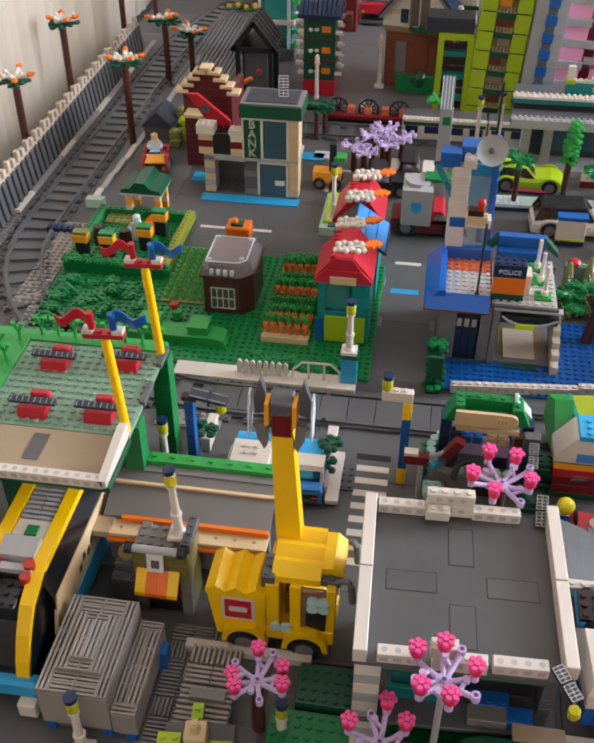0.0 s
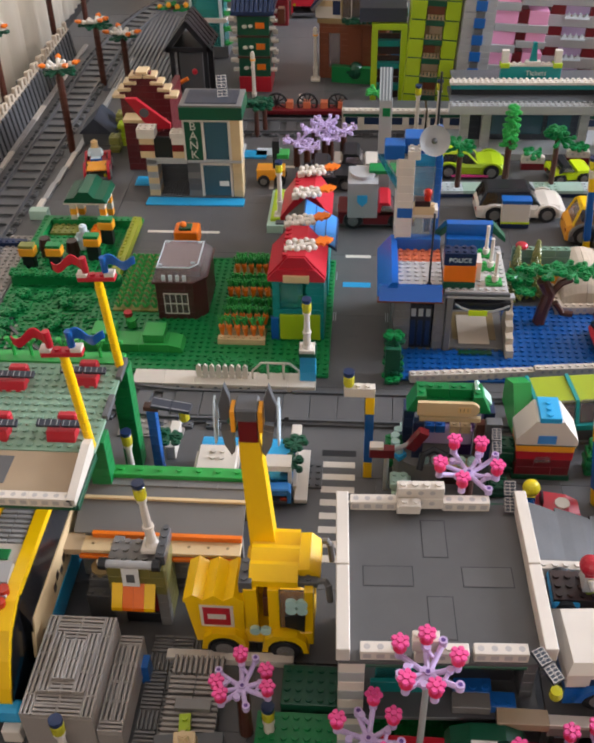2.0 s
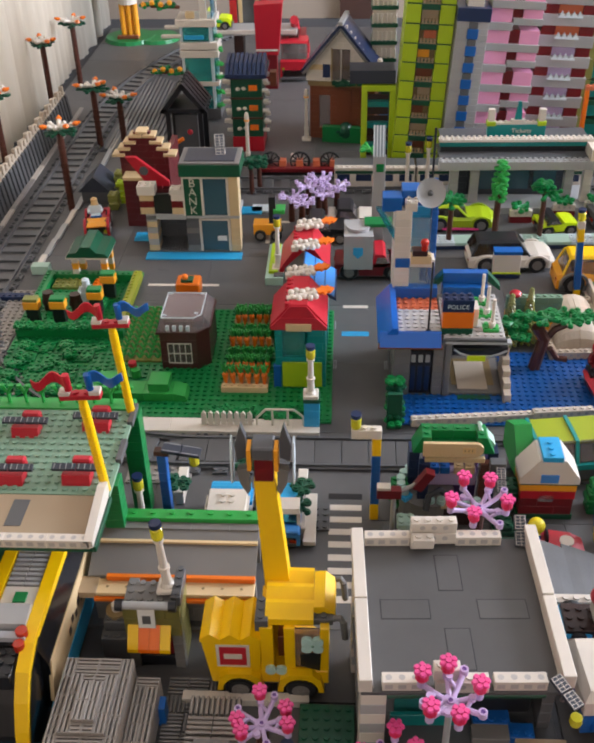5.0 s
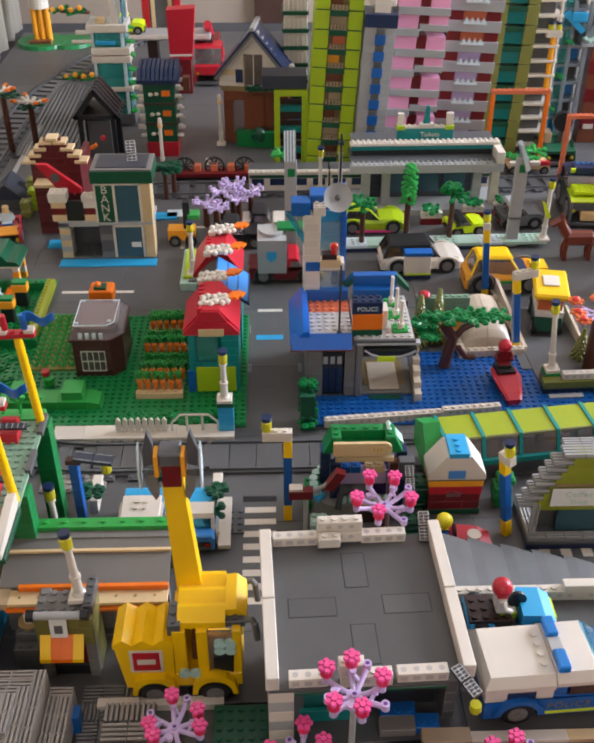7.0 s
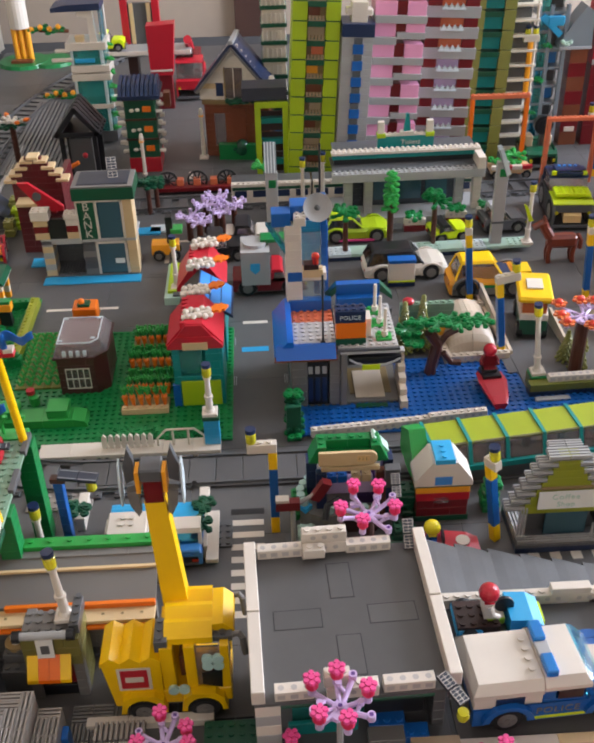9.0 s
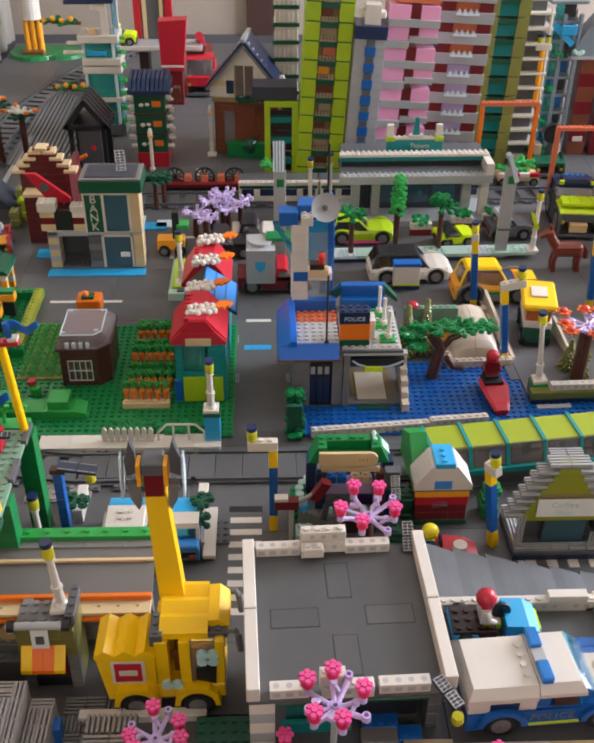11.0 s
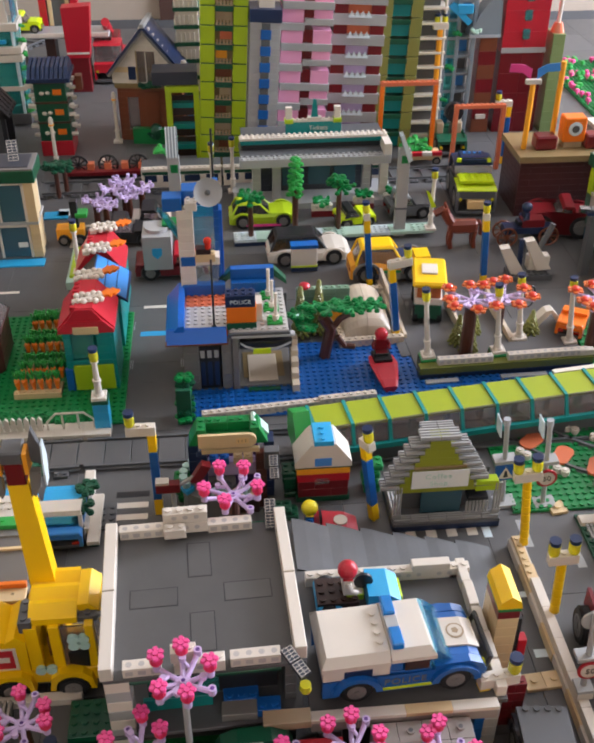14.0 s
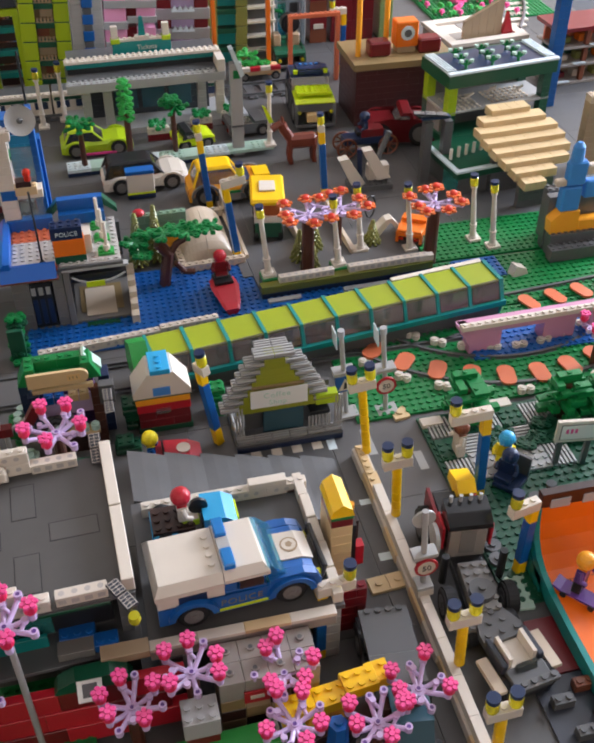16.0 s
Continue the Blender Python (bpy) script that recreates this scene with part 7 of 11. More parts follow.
for k in range(3):
    slab("carriage_body", pt, "white", k * 16, 0, 0.6, k * 16 + 15.6, 5, 4.2)
    slab("window_band", pt, "navy", k * 16 + 0.6, -0.06, 1.9, k * 16 + 15, 0.3, 3.3)
    slab("green_band", pt, "dark_green", k * 16 + 0.2, -0.1, 3.4, k * 16 + 15.4, 0.4, 4.0)
    slab("roof", pt, "white", k * 16, -0.2, 4.2, k * 16 + 15.6, 1.2, 4.7, stud=True)
    slab("roof_deck", pt, "dark_grey", k * 16, 1.2, 4.2, k * 16 + 15.6, 5, 4.6)
    slab("underframe", pt, "black", k * 16 + 0.5, 0.5, 0, k * 16 + 15, 4.5, 0.6)
    for q in range(3):
        slab("window_post", pt, "white", k * 16 + 3 + q * 4.2, -0.12, 1.8, k * 16 + 4.2 + q * 4.2, 0.2, 3.3)

post_lamp(-23.5, 186.5, 0, 11.2, plain=True)
post_lamp(-12.0, 200.6, 0, 11.2, plain=True)
green_tree(-21.6, 172.5, 0, 6.2, 2.8, 3, 2, "dark_green")
green_tree(-20.2, 174.0, 0, 5.6, 2.4, 9, 2, "dark_green")


# ---- police station by the pool ----
ps = thing("police_station", 3, 106.6, 0, label="grey toy police station with blue roof and white tower", category="police station")
slab("floor", ps, "dark_grey", 0, 0, 0, 15.6, 12, 0.5)
bricks(ps, "stone", 0.2, 0, 0.5, 6.6, 7, "x", stud=False, gaps=((2.2, 5.2, 0, 5),))
bricks(ps, "stone", 0.2, 1, 0.5, 10, 7, "y", stud=False)
bricks(ps, "dark_grey", 6.0, 1, 0.5, 10, 7, "y", stud=False)
bricks(ps, "dark_grey", 0.2, 11, 0.5, 15, 7, "x", stud=False)
cell = slab("cell_door", ps, "black", 2.2, 0.2, 0.5, 5.2, 0.5, 7.4)
for k in range(3):
    slab("cell_window", cell, "light_grey", 2.5 + k * 0.95, 0.1, 5.6, 3.1 + k * 0.95, 0.22, 6.8)
    slab("cell_bar", cell, "navy", 2.5 + k * 0.95, 0.1, 1.0, 3.1 + k * 0.95, 0.22, 5.0)
slab("garage_post", ps, "stone", 6.9, -0.4, 0.5, 7.7, 0.6, 8.9)
slab("garage_lintel", ps, "light_grey", 6.8, -0.3, 8.75, 15.4, 0.8, 9.1)
slab("garage_step", ps, "stone", 7.7, 0.2, 0.5, 15.2, 9.5, 0.62)
slab("garage_floor", ps, "dark_tan", 8.4, 2.0, 0.62, 14.2, 8.4, 0.72)
slab("garage_mat", ps, "bone", 9.1, 0.9, 0.72, 13.2, 7.5, 0.84)
slab("garage_kerb", ps, "dark_green", 9.0, -1.0, 0.3, 13.4, -0.2, 0.6)
bm = prism(B(), [(1.6 + 1.9 * math.sin(a), 8.4 - 2.3 * math.cos(a)) for a in [-1.5 + 0.25 * q for q in range(13)]], "x", 7.9, 15.0)
roll = part("roller_door", bm, "black", ps, "black rolled-up garage door")
part("door_rim", tube(B(), [(8.0, -0.3, 8.0), (8.8, -0.45, 7.5), (10.0, -0.5, 7.1), (12.8, -0.5, 7.1), (14.0, -0.45, 7.5), (14.9, -0.3, 7.9)], 0.16, 6), "silver", roll)
part("roof_left", prism(B(), [(-2.0, 8.8), (0.6, 8.8), (0.6, 11.0), (-0.2, 11.0)], "y", -0.2, 11.6), "roof_blue", ps)
part("roof_front", prism(B(), [(-1.2, 8.8), (0.4, 8.8), (0.4, 10.4), (0.0, 10.4)], "x", -1.8, 6.2), "roof_blue", ps)
slab("roof_back", ps, "blue", 0.4, 10.2, 8.8, 6.4, 11.6, 11.2)
slab("roof_gutter", ps, "wood_brown", -2.0, -1.2, 8.5, 6.4, -0.2, 8.8)
slab("roof_floor", ps, "roof_pale", 0.6, 1.4, 8.8, 6.4, 7.4, 9.4, stud=True)
slab("roof_floor", ps, "salmon", 0.6, 0.4, 8.8, 6.4, 1.4, 9.4, stud=True)
slab("roof_floor", ps, "salmon", 0.6, 7.4, 8.8, 6.4, 10.2, 9.5, stud=True)
slab("flat_roof", ps, "roof_pale", 6.6, 0.2, 9.1, 14.6, 11.5, 9.6, stud=True)
slab("roof_edge", ps, "dark_grey", 6.4, -0.2, 8.9, 14.8, 0.2, 9.5)
sgb = slab("sign_board", ps, "navy", 6.2, 0.8, 13.0, 10.2, 2.6, 14.8, stud=True)
letters("POLICE", sgb, "bluish_white", 8.2, 0.76, 13.8, 0.86)
slab("orange_panel", ps, "orange", 6.3, 0.8, 10.6, 10.3, 2.4, 13.0)
slab("green_panel", ps, "dark_green", 6.3, 0.7, 9.6, 10.3, 2.4, 10.6)
slab("white_step", ps, "white", 8.8, 2.6, 9.6, 11.2, 5, 12.4)
slab("blue_back", ps, "blue", 7.2, 11.6, 8.8, 13.4, 12.8, 12.8)
slab("blue_back_step", ps, "blue", 7.2, 10.4, 9.6, 13.4, 11.6, 11.2)
part("green_slope", prism(B(), [(5.6, 10.2), (7.2, 11.6), (7.2, 12.8), (5.6, 10.8)], "y", 11.4, 12.8), "dark_green", ps)
part("green_slope", prism(B(), [(13.4, 11.6), (15.2, 10.2), (15.2, 10.8), (13.4, 12.8)], "y", 11.4, 12.8), "dark_green", ps)
for x, y in ((13.0, 2.2), (12.7, 5.6), (12.4, 8.8)):
    slab("pole_base", ps, "bright_green", x - 1.2, y - 0.8, 9.6, x + 0.9, y + 0.8, 10.0, stud=True)
    rod("white_pole", ps, "white", x, y, 10.0, 14.2, 0.24)
    part("pole_collar", cyl(B(), x, y, 10.0, 10.8, 0.45, 10), "white", ps)
for k, (x, z0, z1) in enumerate(((4.6, 9.4, 20.0),)):
    rod("antenna", ps, "black", x, 1.4, z0, z1, 0.14, 8)
    part("antenna_foot", cyl(B(), x, 1.4, 9.2, 10.0, 0.55, 10, 0.3), "black", ps)
# tower
bricks(ps, "white", 0.2, 10.6, 9.4, 2.2, 11, "x", 4, 1, 1.2, False)
bricks(ps, "white", 2.4, 10.6, 14.2, 3.4, 1, "x", 4, 2, 1.2, True)
bricks(ps, "white", 0.2, 11.6, 9.4, 5, 11, "y", 4, 1, 1.2, False)
bricks(ps, "blue", 5.2, 13.0, 9.4, 3, 13, "y", 4, 0.8, 1.2, False)
bricks(ps, "azure", 2.4, 14.6, 15.4, 3, 5, "x", 4, 1, 1.2, False)
part("glass_brace", prism(B(), [(-2.4, 22.4), (-1.6, 22.4), (0.2, 19.2), (0.2, 17.8)], "y", 11.6, 12.6), "clear_blue", ps)
slab("blue_band", ps, "blue", 0.4, 10.45, 14.2, 2.4, 10.65, 15.6)
slab("tower_glass", ps, "clear_glass", 2.4, 10.9, 9.6, 5.6, 11.1, 14.0)
slab("tower_window", ps, "clear_glass", 2.5, 12.6, 15.6, 5.2, 12.8, 20.6)
slab("tower_ledge", ps, "tan", 2.4, 9.2, 15.4, 5.2, 10.6, 16.6, stud=True)
slab("dark_ledge", ps, "dark_brown", 2.6, 9.2, 16.6, 4.6, 10.6, 17.4)
part("red_light", cyl(ball(B(), 4.2, 9.6, 18.5, 0.6), 4.2, 9.6, 17.4, 18.4, 0.45, 10), "clear_red", ps)
slab("tower_cap", ps, "blue", -1.6, 10.8, 22.4, 1.0, 13.2, 24.4, 0.1)
slab("tower_cap", ps, "blue", 1.0, 12.2, 22.6, 5.6, 15, 24.8, 0.1)
slab("tower_white_top", ps, "white", 1.4, 10.4, 22.6, 3.0, 12.2, 23.8, stud=True)
bm = B()
n, rings = 22, 5
prev = None
dish_m = pose(4.6 * 1, 11.2, 24.6, -118, 12, 0)
vs_f, vs_b = [], []
for i in range(rings + 1):
    r = 1.95 * i / rings
    for lst, d in ((vs_f, 0), (vs_b, -0.12)):
        lst.append([bm.verts.new(Matrix(dish_m).to_3x3() @ Vector((r * math.cos(2 * math.pi * k / n), r * math.sin(2 * math.pi * k / n), -0.14 * r * r + d)) * 1 + Vector((4.6, 11.2, 24.9))) for k in range(n)])
for lst in (vs_f, vs_b):
    for a, b in zip(lst[1:], lst[2:]):
        for k in range(n):
            bm.faces.new([a[k], a[(k + 1) % n], b[(k + 1) % n], b[k]])
    bm.faces.new(lst[1])
for k in range(n):
    bm.faces.new([vs_f[-1][k], vs_f[-1][(k + 1) % n], vs_b[-1][(k + 1) % n], vs_b[-1][k]])
bmesh.ops.delete(bm, geom=[v for v in bm.verts if not v.link_faces], context="VERTS")
ds = part("satellite_dish", bm, "light_grey", ps)
part("dish_hub", ball(B(), 4.6, 11.0, 25.0, 0.4, 10, 8), "dark_grey", ds)
part("dish_arm", tube(B(), [(4.2, 13, 22.5), (4.6, 11.6, 24.6)], 0.3), "light_grey", ds)
rod("tall_antenna", ps, "black", 5.4, 17.5, 20, 31.4, 0.16, 8)
slab("antenna_base", ps, "blue", 4.4, 16, 9, 6.4, 18, 20)
single("number_plate", box(B(), -1.2, -0.1, 0, 1.2, 0.1, 0.8, 0.03), "neon", 13.9, 105.9, 6.5, 0, "small yellow-green plate over the garage", "plate")
wst = thing("white_steps", 18.0, 105.0, 0, label="white stepped wall beside the police garage", category="wall")
for k in range(5):
    slab("step", wst, "bone", 0.0 + 0.05 * k, k * 1.5, 0.3, 1.0 + 0.05 * k, k * 1.5 + 1.5, 1.6 + k * 0.9)
hd = thing("hedge_stack", 2.2, 99.4, 0, label="tall green leafy hedge at the pool corner", category="hedge")
for k in range(4):
    slab("leaf_block", hd, "dark_green", 0, 0.6 * k, 0, 1.9, 0.6 + 0.6 * k, 5.6 - 0.7 * k)
for k in range(7):
    bm = B()
    leaf_plate(bm, 1.0, 0.4 + 0.5 * k, 1.0 + 0.7 * k, 1.1, k, 6)
    part("leaf", bm, "dark_green" if k % 2 else "green", hd)
pe = thing("pool_edge", 5.4, 99.6, 0, 5.5, "white holed bricks along the pool edge", "edge")
for k in range(6):
    holed_beam(pe, k * 4, 0, 0.2 if k < 4 else 0.5, 4)
bt = thing("big_tree", 24.0, 113.4, 0.3, label="curved brown toy tree with spreading green leaves", category="tree")
bm = tube(B(), [(-0.6, 0, 0), (-0.2, 0, 2.5), (0.2, 0, 5), (-1.0, 0, 7)], 0.85, 10)
tube(bm, [(0.2, 0, 4.5), (1.6, 0.2, 6.4), (3, 0.2, 7.2)], 0.5, 8)
tube(bm, [(1.2, 0, 3.4), (2.4, 0.2, 1.6), (3.8, 0.2, 1.4)], 0.45, 8)
part("trunk", bm, "brown", bt)
for k, (x, y, z) in enumerate(((-4.2, 0, 7.4), (-2.2, 1, 8.0), (0, -0.4, 8.4), (1.6, 1.2, 8.2), (3.2, -0.3, 8.2), (4.8, 0.4, 8.4), (6.4, 0.2, 8.3), (-3.6, -1.4, 6.6))):
    bm = B()
    leaf_plate(bm, x, y, z, 1.7, k * 7, 8)
    part("leaf_plate", bm, "green", bt)
tent = thing("cream_vault", 26.0, 115.4, 0.3, 3, "cream vaulted shell of four curved panels inside holed beams", "shell")
for half in (0, 1):
    for rows in (((1.7, 0.4), (2.2, 1.9), (2.9, 2.9), (3.8, 3.7), (4.9, 4.2)), ((5.0, 4.25), (6.6, 4.7), (8.4, 4.9), (9.8, 4.9))):
        bm, prev = B(), None
        for yy, zz in rows:
            arc = [math.pi / 2 * (q / 8 + half) for q in range(9)]
            ring = [bm.verts.new((4.6 + (0.03 if half == 0 else -0.03) + 3.7 * math.cos(a), yy, 0.2 + zz * math.sin(a) ** 0.8 if math.sin(a) > 0.001 else 0.2)) for a in arc]
            if prev:
                for q in range(8):
                    bm.faces.new([prev[q], prev[q + 1], ring[q + 1], ring[q]])
            prev = ring
        bmesh.ops.recalc_face_normals(bm, faces=list(bm.faces))
        bmesh.ops.solidify(bm, geom=list(bm.faces), thickness=0.3)
        part("shell_panel", bm, "bone", tent)
for k, x in enumerate((0.0, 4.7)):
    holed_beam(tent, x, 0, 0, 5 - k * 0, mat="bone", name="front_beam")
    holed_beam(tent, x + 1.0, 14.6, 0, 4, mat="bone", name="back_beam")
for y in (1, 6, 10):
    holed_beam(tent, 0, y, 0, 4 if y > 1 else 5, "y", mat="bone", name="side_beam")
part("long_wall", prism(B(), [(1.0, 0), (20, 0), (20, 2.6), (19.2, 2.6), (2.4, 0.9), (1.0, 0.9)], "x", 9.9, 10.4), "bone", tent)
slab("wall_foot", tent, "bone", 9.4, 1.0, 0, 9.9, 19.4, 0.5)
ky = thing("kayak", 31.2, 108.6, 0.35, -86, "red toy kayak floating on the blue plate", "kayak")
bm = B()
pr2 = [(-3.2, 0.9, 1.2), (-1.6, 1.8, 1.8), (0.6, 2.0, 1.9), (3.6, 1.4, 1.3), (4.8, 1.0, 0.8)]
ring = []
for x, w, h in pr2:
    ring.append([bm.verts.new(c) for c in ((x, -w, h), (x, -w * 0.6, 0.05), (x, w * 0.6, 0.05), (x, w, h), (x, w * 0.7, h + 0.15), (x, -w * 0.7, h + 0.15))])
for a, b in zip(ring, ring[1:]):
    for k in range(6):
        bm.faces.new([a[k], a[(k + 1) % 6], b[(k + 1) % 6], b[k]])
bm.faces.new(ring[0]), bm.faces.new(ring[-1])
part("hull", bm, "red", ky)
slab("seat_well", ky, "black", -2.2, -1.3, 1.6, 0.4, 1.3, 2.5)
doll(31.1, 110.6, 2.5, -90, "black", "dark_red", "red", hat="red", label="toy figure with a red helmet in the kayak", sit=True)


def pine(x, y, h, mat="olive"):
    t = thing("pine_tree", x, y, 0, label="small dull green toy pine tree", category="tree", group="pines")
    part("trunk", cyl(B(), 0, 0, 0, 1, 0.4, 8), "brown", t)
    bm = B()
    k, z = 0, 0.6
    while z < h:
        r = 1.5 * (1 - z / h) + 0.15
        m = 9
        for q in range(m):
            a = 2 * math.pi * q / m + k * 0.35
            tube(bm, [(0, 0, z + 0.5), (r * math.cos(a), r * math.sin(a), z)], 0.22, 5)
        z += 0.55
        k += 1
    cyl(bm, 0, 0, 0.5, h, 0.6, 8, 0.1)
    part("needle_crown", bm, mat, t)
    return t


for x, y, h in ((20.4, 119.4, 8.8), (23.2, 120.2, 9.2), (43.6, 115.0, 5), (46.4, 117.5, 5), (44.6, 112.4, 5.4), (55.4, 117, 4)):
    pine(x, y, h)
yw = thing("yellow_wall", 20, 121.2, 0, label="low yellow and grey-green brick wall", category="wall")
for k in range(6):
    course(yw, "flame" if k < 4 else "sand_green", 0, 0, k * 1.2, 8, "x", (k % 2) * 2, 4, 1, 1.2, k == 5)
single("red_bud", ball(B(), 0, 0, 0.4, 0.9, 10, 8, 0.6), "red", 21.2, 121.6, 7.2, 0, "small red bud on the yellow wall", "flower")

# ---- quay with lamps ----
qy = thing("quay", 36.2, 106.4, 0, 2.2, "quay wall in navy and olive with a white top", "quay")
slab("foot", qy, "navy", 0, 0, 0, 25.5, 1.6, 1.2)
slab("band", qy, "band_olive", -0.1, -0.15, 1.2, 25.4, 1.35, 2.3)
for x in (2.6, 6.6, 12.8, 16.8, 20.8):
    holed_beam(qy, x, 0.3, 2.3, 4, top=True)
slab("end_block", qy, "white", 23.4, 0.2, 2.3, 25.6, 1.2, 3.2)
slab("pavement", qy, "road_grey", 0.1, 1.65, 0, 25.4, 14, 0.56)
slab("pavement", qy, "road_grey", -1.4, 5.8, 0, 0.05, 14, 0.56)
for x in (0.4, 10.8):
    slab("lamp_foot", qy, "band_olive", x, 1.66, 0.43, x + 2.2, 3.6, 2.3)
    slab("lamp_plate", qy, "green", x, 1.3, 2.3, x + 2.2, 3.6, 2.55)
slab("strip", qy, "light_grey", 0.6, -1.3, 0.3, 5.4, -0.4, 0.6)
slab("strip", qy, "light_grey", 11.6, -1.3, 0.3, 18.4, -0.4, 0.6)
for x0, y0, rz in ((44.6, 113.6, 3), (51.4, 114.6, 3)):
    single("white_divider", prism(prism(B(), [(0, 0), (12.4, 0), (12.4, 2.4), (11.8, 2.4), (0, 0.9)], "x", 0, 0.4), [(0, 0), (12.2, 0), (12.2, 0.4), (0, 0.4)], "x", 0.4, 1.1), "bone", x0, y0, 0.42, rz, "thin white wedge divider between parking bays", "divider")
for x, y, z in ((37.7, 109.0, 2.55), (48.0, 109.4, 2.55), (53.3, 115.6, 0.42), (60.5, 114.0, 0.42), (70.8, 114.4, 0.4), (72.9, 111.8, 0.4)):
    post_lamp(x, y, z, 11.0, (0, -6))
lav = "lavender toy tree with clear orange and red flowers"
limb_tree("flower_tree", 44.0, 111.6, 0.42, 9.2, 0, bloom=("clear_orange", "lens_red"), blooms=(1, 2, 3, 4, 5, 6), label=lav, size=1.6, flat=0.1, thick=1.6)
limb_tree("flower_tree", 48.7, 112.1, 0.42, 9.3, 20, bloom=("clear_orange", "lens_red"), blooms=(0, 1, 2, 5, 6, 7), label=lav, size=1.6, flat=0.1, thick=0.7)
limb_tree("flower_tree", 62.0, 109.8, 0.4, 9.6, 15, bloom=("clear_orange", "lens_red"), blooms=(0, 1, 2, 3, 4, 5, 6, 7), label=lav, size=1.5, flat=0.1, thick=1.6)
sl = thing("white_slide", 55.4, 118.0, 0.42, label="white toy slide with steps", category="slide")
part("chute", prism(B(), [(0, 0.2), (1.4, 0.2), (3.2, 2.6), (4.6, 0.6), (5.2, 0.6), (4.8, 1.6), (3.4, 3.2), (2.4, 3.0)], "y", 0, 1.6), "white", sl)

# arcade with lime roof and clear front
ar = thing("glass_arcade", 18.8, 94.0, 0, 7.4, "long arcade with lime roof panels and clear teal windows", "arcade")
for k in range(10):
    x = k * 4.75
    slab("roof_panel", ar, "arcade_lime", x + 0.18, -4.6, 5.7, x + 4.6, 0.2, 6.0, 0.05)
    bm = prism(B(), [(-4.7, 6.1), (-4.45, 6.1), (-5.35, 3.6), (-5.6, 3.6)], "x", x + 0.4, x + 4.4)
    part("window_pane", bm, "clear_smoke", ar)
for k in range(11):
    x = k * 4.75
    bm = prism(B(), [(0.3, 5.4), (0.3, 6.2), (-4.6, 6.2), (-5.8, 3.4), (-5.3, 3.4), (-4.3, 5.6)], "x", x - 0.22, x + 0.22)
    part("rib", bm, "teal", ar)
    slab("post", ar, "teal", x - 0.4, -0.4, 0, x + 0.4, 0.4, 5.5)
slab("sill", ar, "teal", -0.4, -6.0, 2.7, 48, -5.2, 3.5)
slab("sill_wall", ar, "dark_grey", -0.2, -5.2, 0.4, 47.6, -4.9, 2.7)
bm = prism(B(), [(-6.6, 2.0), (-2.4, 7.4), (0.6, 5.8), (0.6, 2.4), (-3.2, 1.6)], "x", -2.4, -0.3)
part("end_wall", bm, "bright_green", ar)
slab("far_edge", ar, "white", 34, 0.5, 5.0, 47.6, 1.3, 5.9)
part("end_panel", prism(B(), [(-5.7, 3.0), (-4.6, 6.15), (0.3, 6.15), (0.3, 0.4), (-5.0, 0.4)], "x", 47.6, 47.9), "teal", ar)
slab("floor", ar, "dark_grey", 0, -5.5, 0, 47.5, 0, 0.4)

# ---- kiosk street ----
sf = thing("surf_shop", 4.8, 82.4, 0, label="toy surf shop with green roof and a tan board", category="shop")
for x in (0.2, 7.0):
    for k in range(7):
        brick(sf, "brown" if x > 1 else "navy", x, 0.4, k * 1.2, 1.2, 1, 1.2)
        brick(sf, "navy", x - (1.0 if x < 1 else -1.0), 2.4, k * 1.2, 1.2, 2, 1.2)
bricks(sf, "purple", 1, 4.5, 0, 6.4, 7, "x", stud=False)
slab("counter", sf, "tan", 1.2, -0.6, 2.6, 7.4, 0.8, 3.0)
slab("counter_front", sf, "dark_brown", 1.4, -0.4, 0, 7.2, 0.4, 2.6)
slab("back_shelf", sf, "lavender", 1.4, 2.6, 3.4, 7, 3.8, 5.4)
for x, m in ((1.6, "blue"), (2.8, "blue"), (4.4, "tan"), (5.6, "tan")):
    brick(sf, m, x, 2.2, 5.4, 1.1, 1, 1.0, True)
for x in (1.4, 2.6, 5.4, 6.6):
    part("round_cup", cyl(cyl(B(), x + 0.3, -0.1, 3.0, 3.7, 0.5, 12), x + 0.3, -0.1, 3.7, 3.9, 0.35, 12), "aqua", sf)
slab("roof", sf, "green", 0.0, 1.0, 9.4, 8.0, 3.6, 10.6, 0.1)
for s_, x0, x1 in ((-1, -0.6, 1.4), (1, 6.4, 8.4)):
    part("roof_end", prism(B(), [(x0, 9.6), (x1, 9.6), (x1, 11.8), (x0 + 1.0, 11.8)] if s_ < 0 else [(x0, 9.6), (x1, 9.6), (x1 - 1.0, 11.8), (x0, 11.8)], "y", 0.9, 3.4), "green", sf)
    part("end_studs", studs(B(), x0 + (1.0 if s_ < 0 else 0.0), 1.2, 11.8, 1, 2), "green", sf)
for k in range(2):
    brick(sf, "green", 1.4 + 2.5 * k, 2.2, 10.6, 2.5, 1.2, 1.2, True)
part("aqua_slope", prism(B(), [(6.6, 12.0), (8.5, 9.8), (8.6, 10.0), (6.9, 12.1)], "y", 2.0, 3.6), "pale_green", sf)
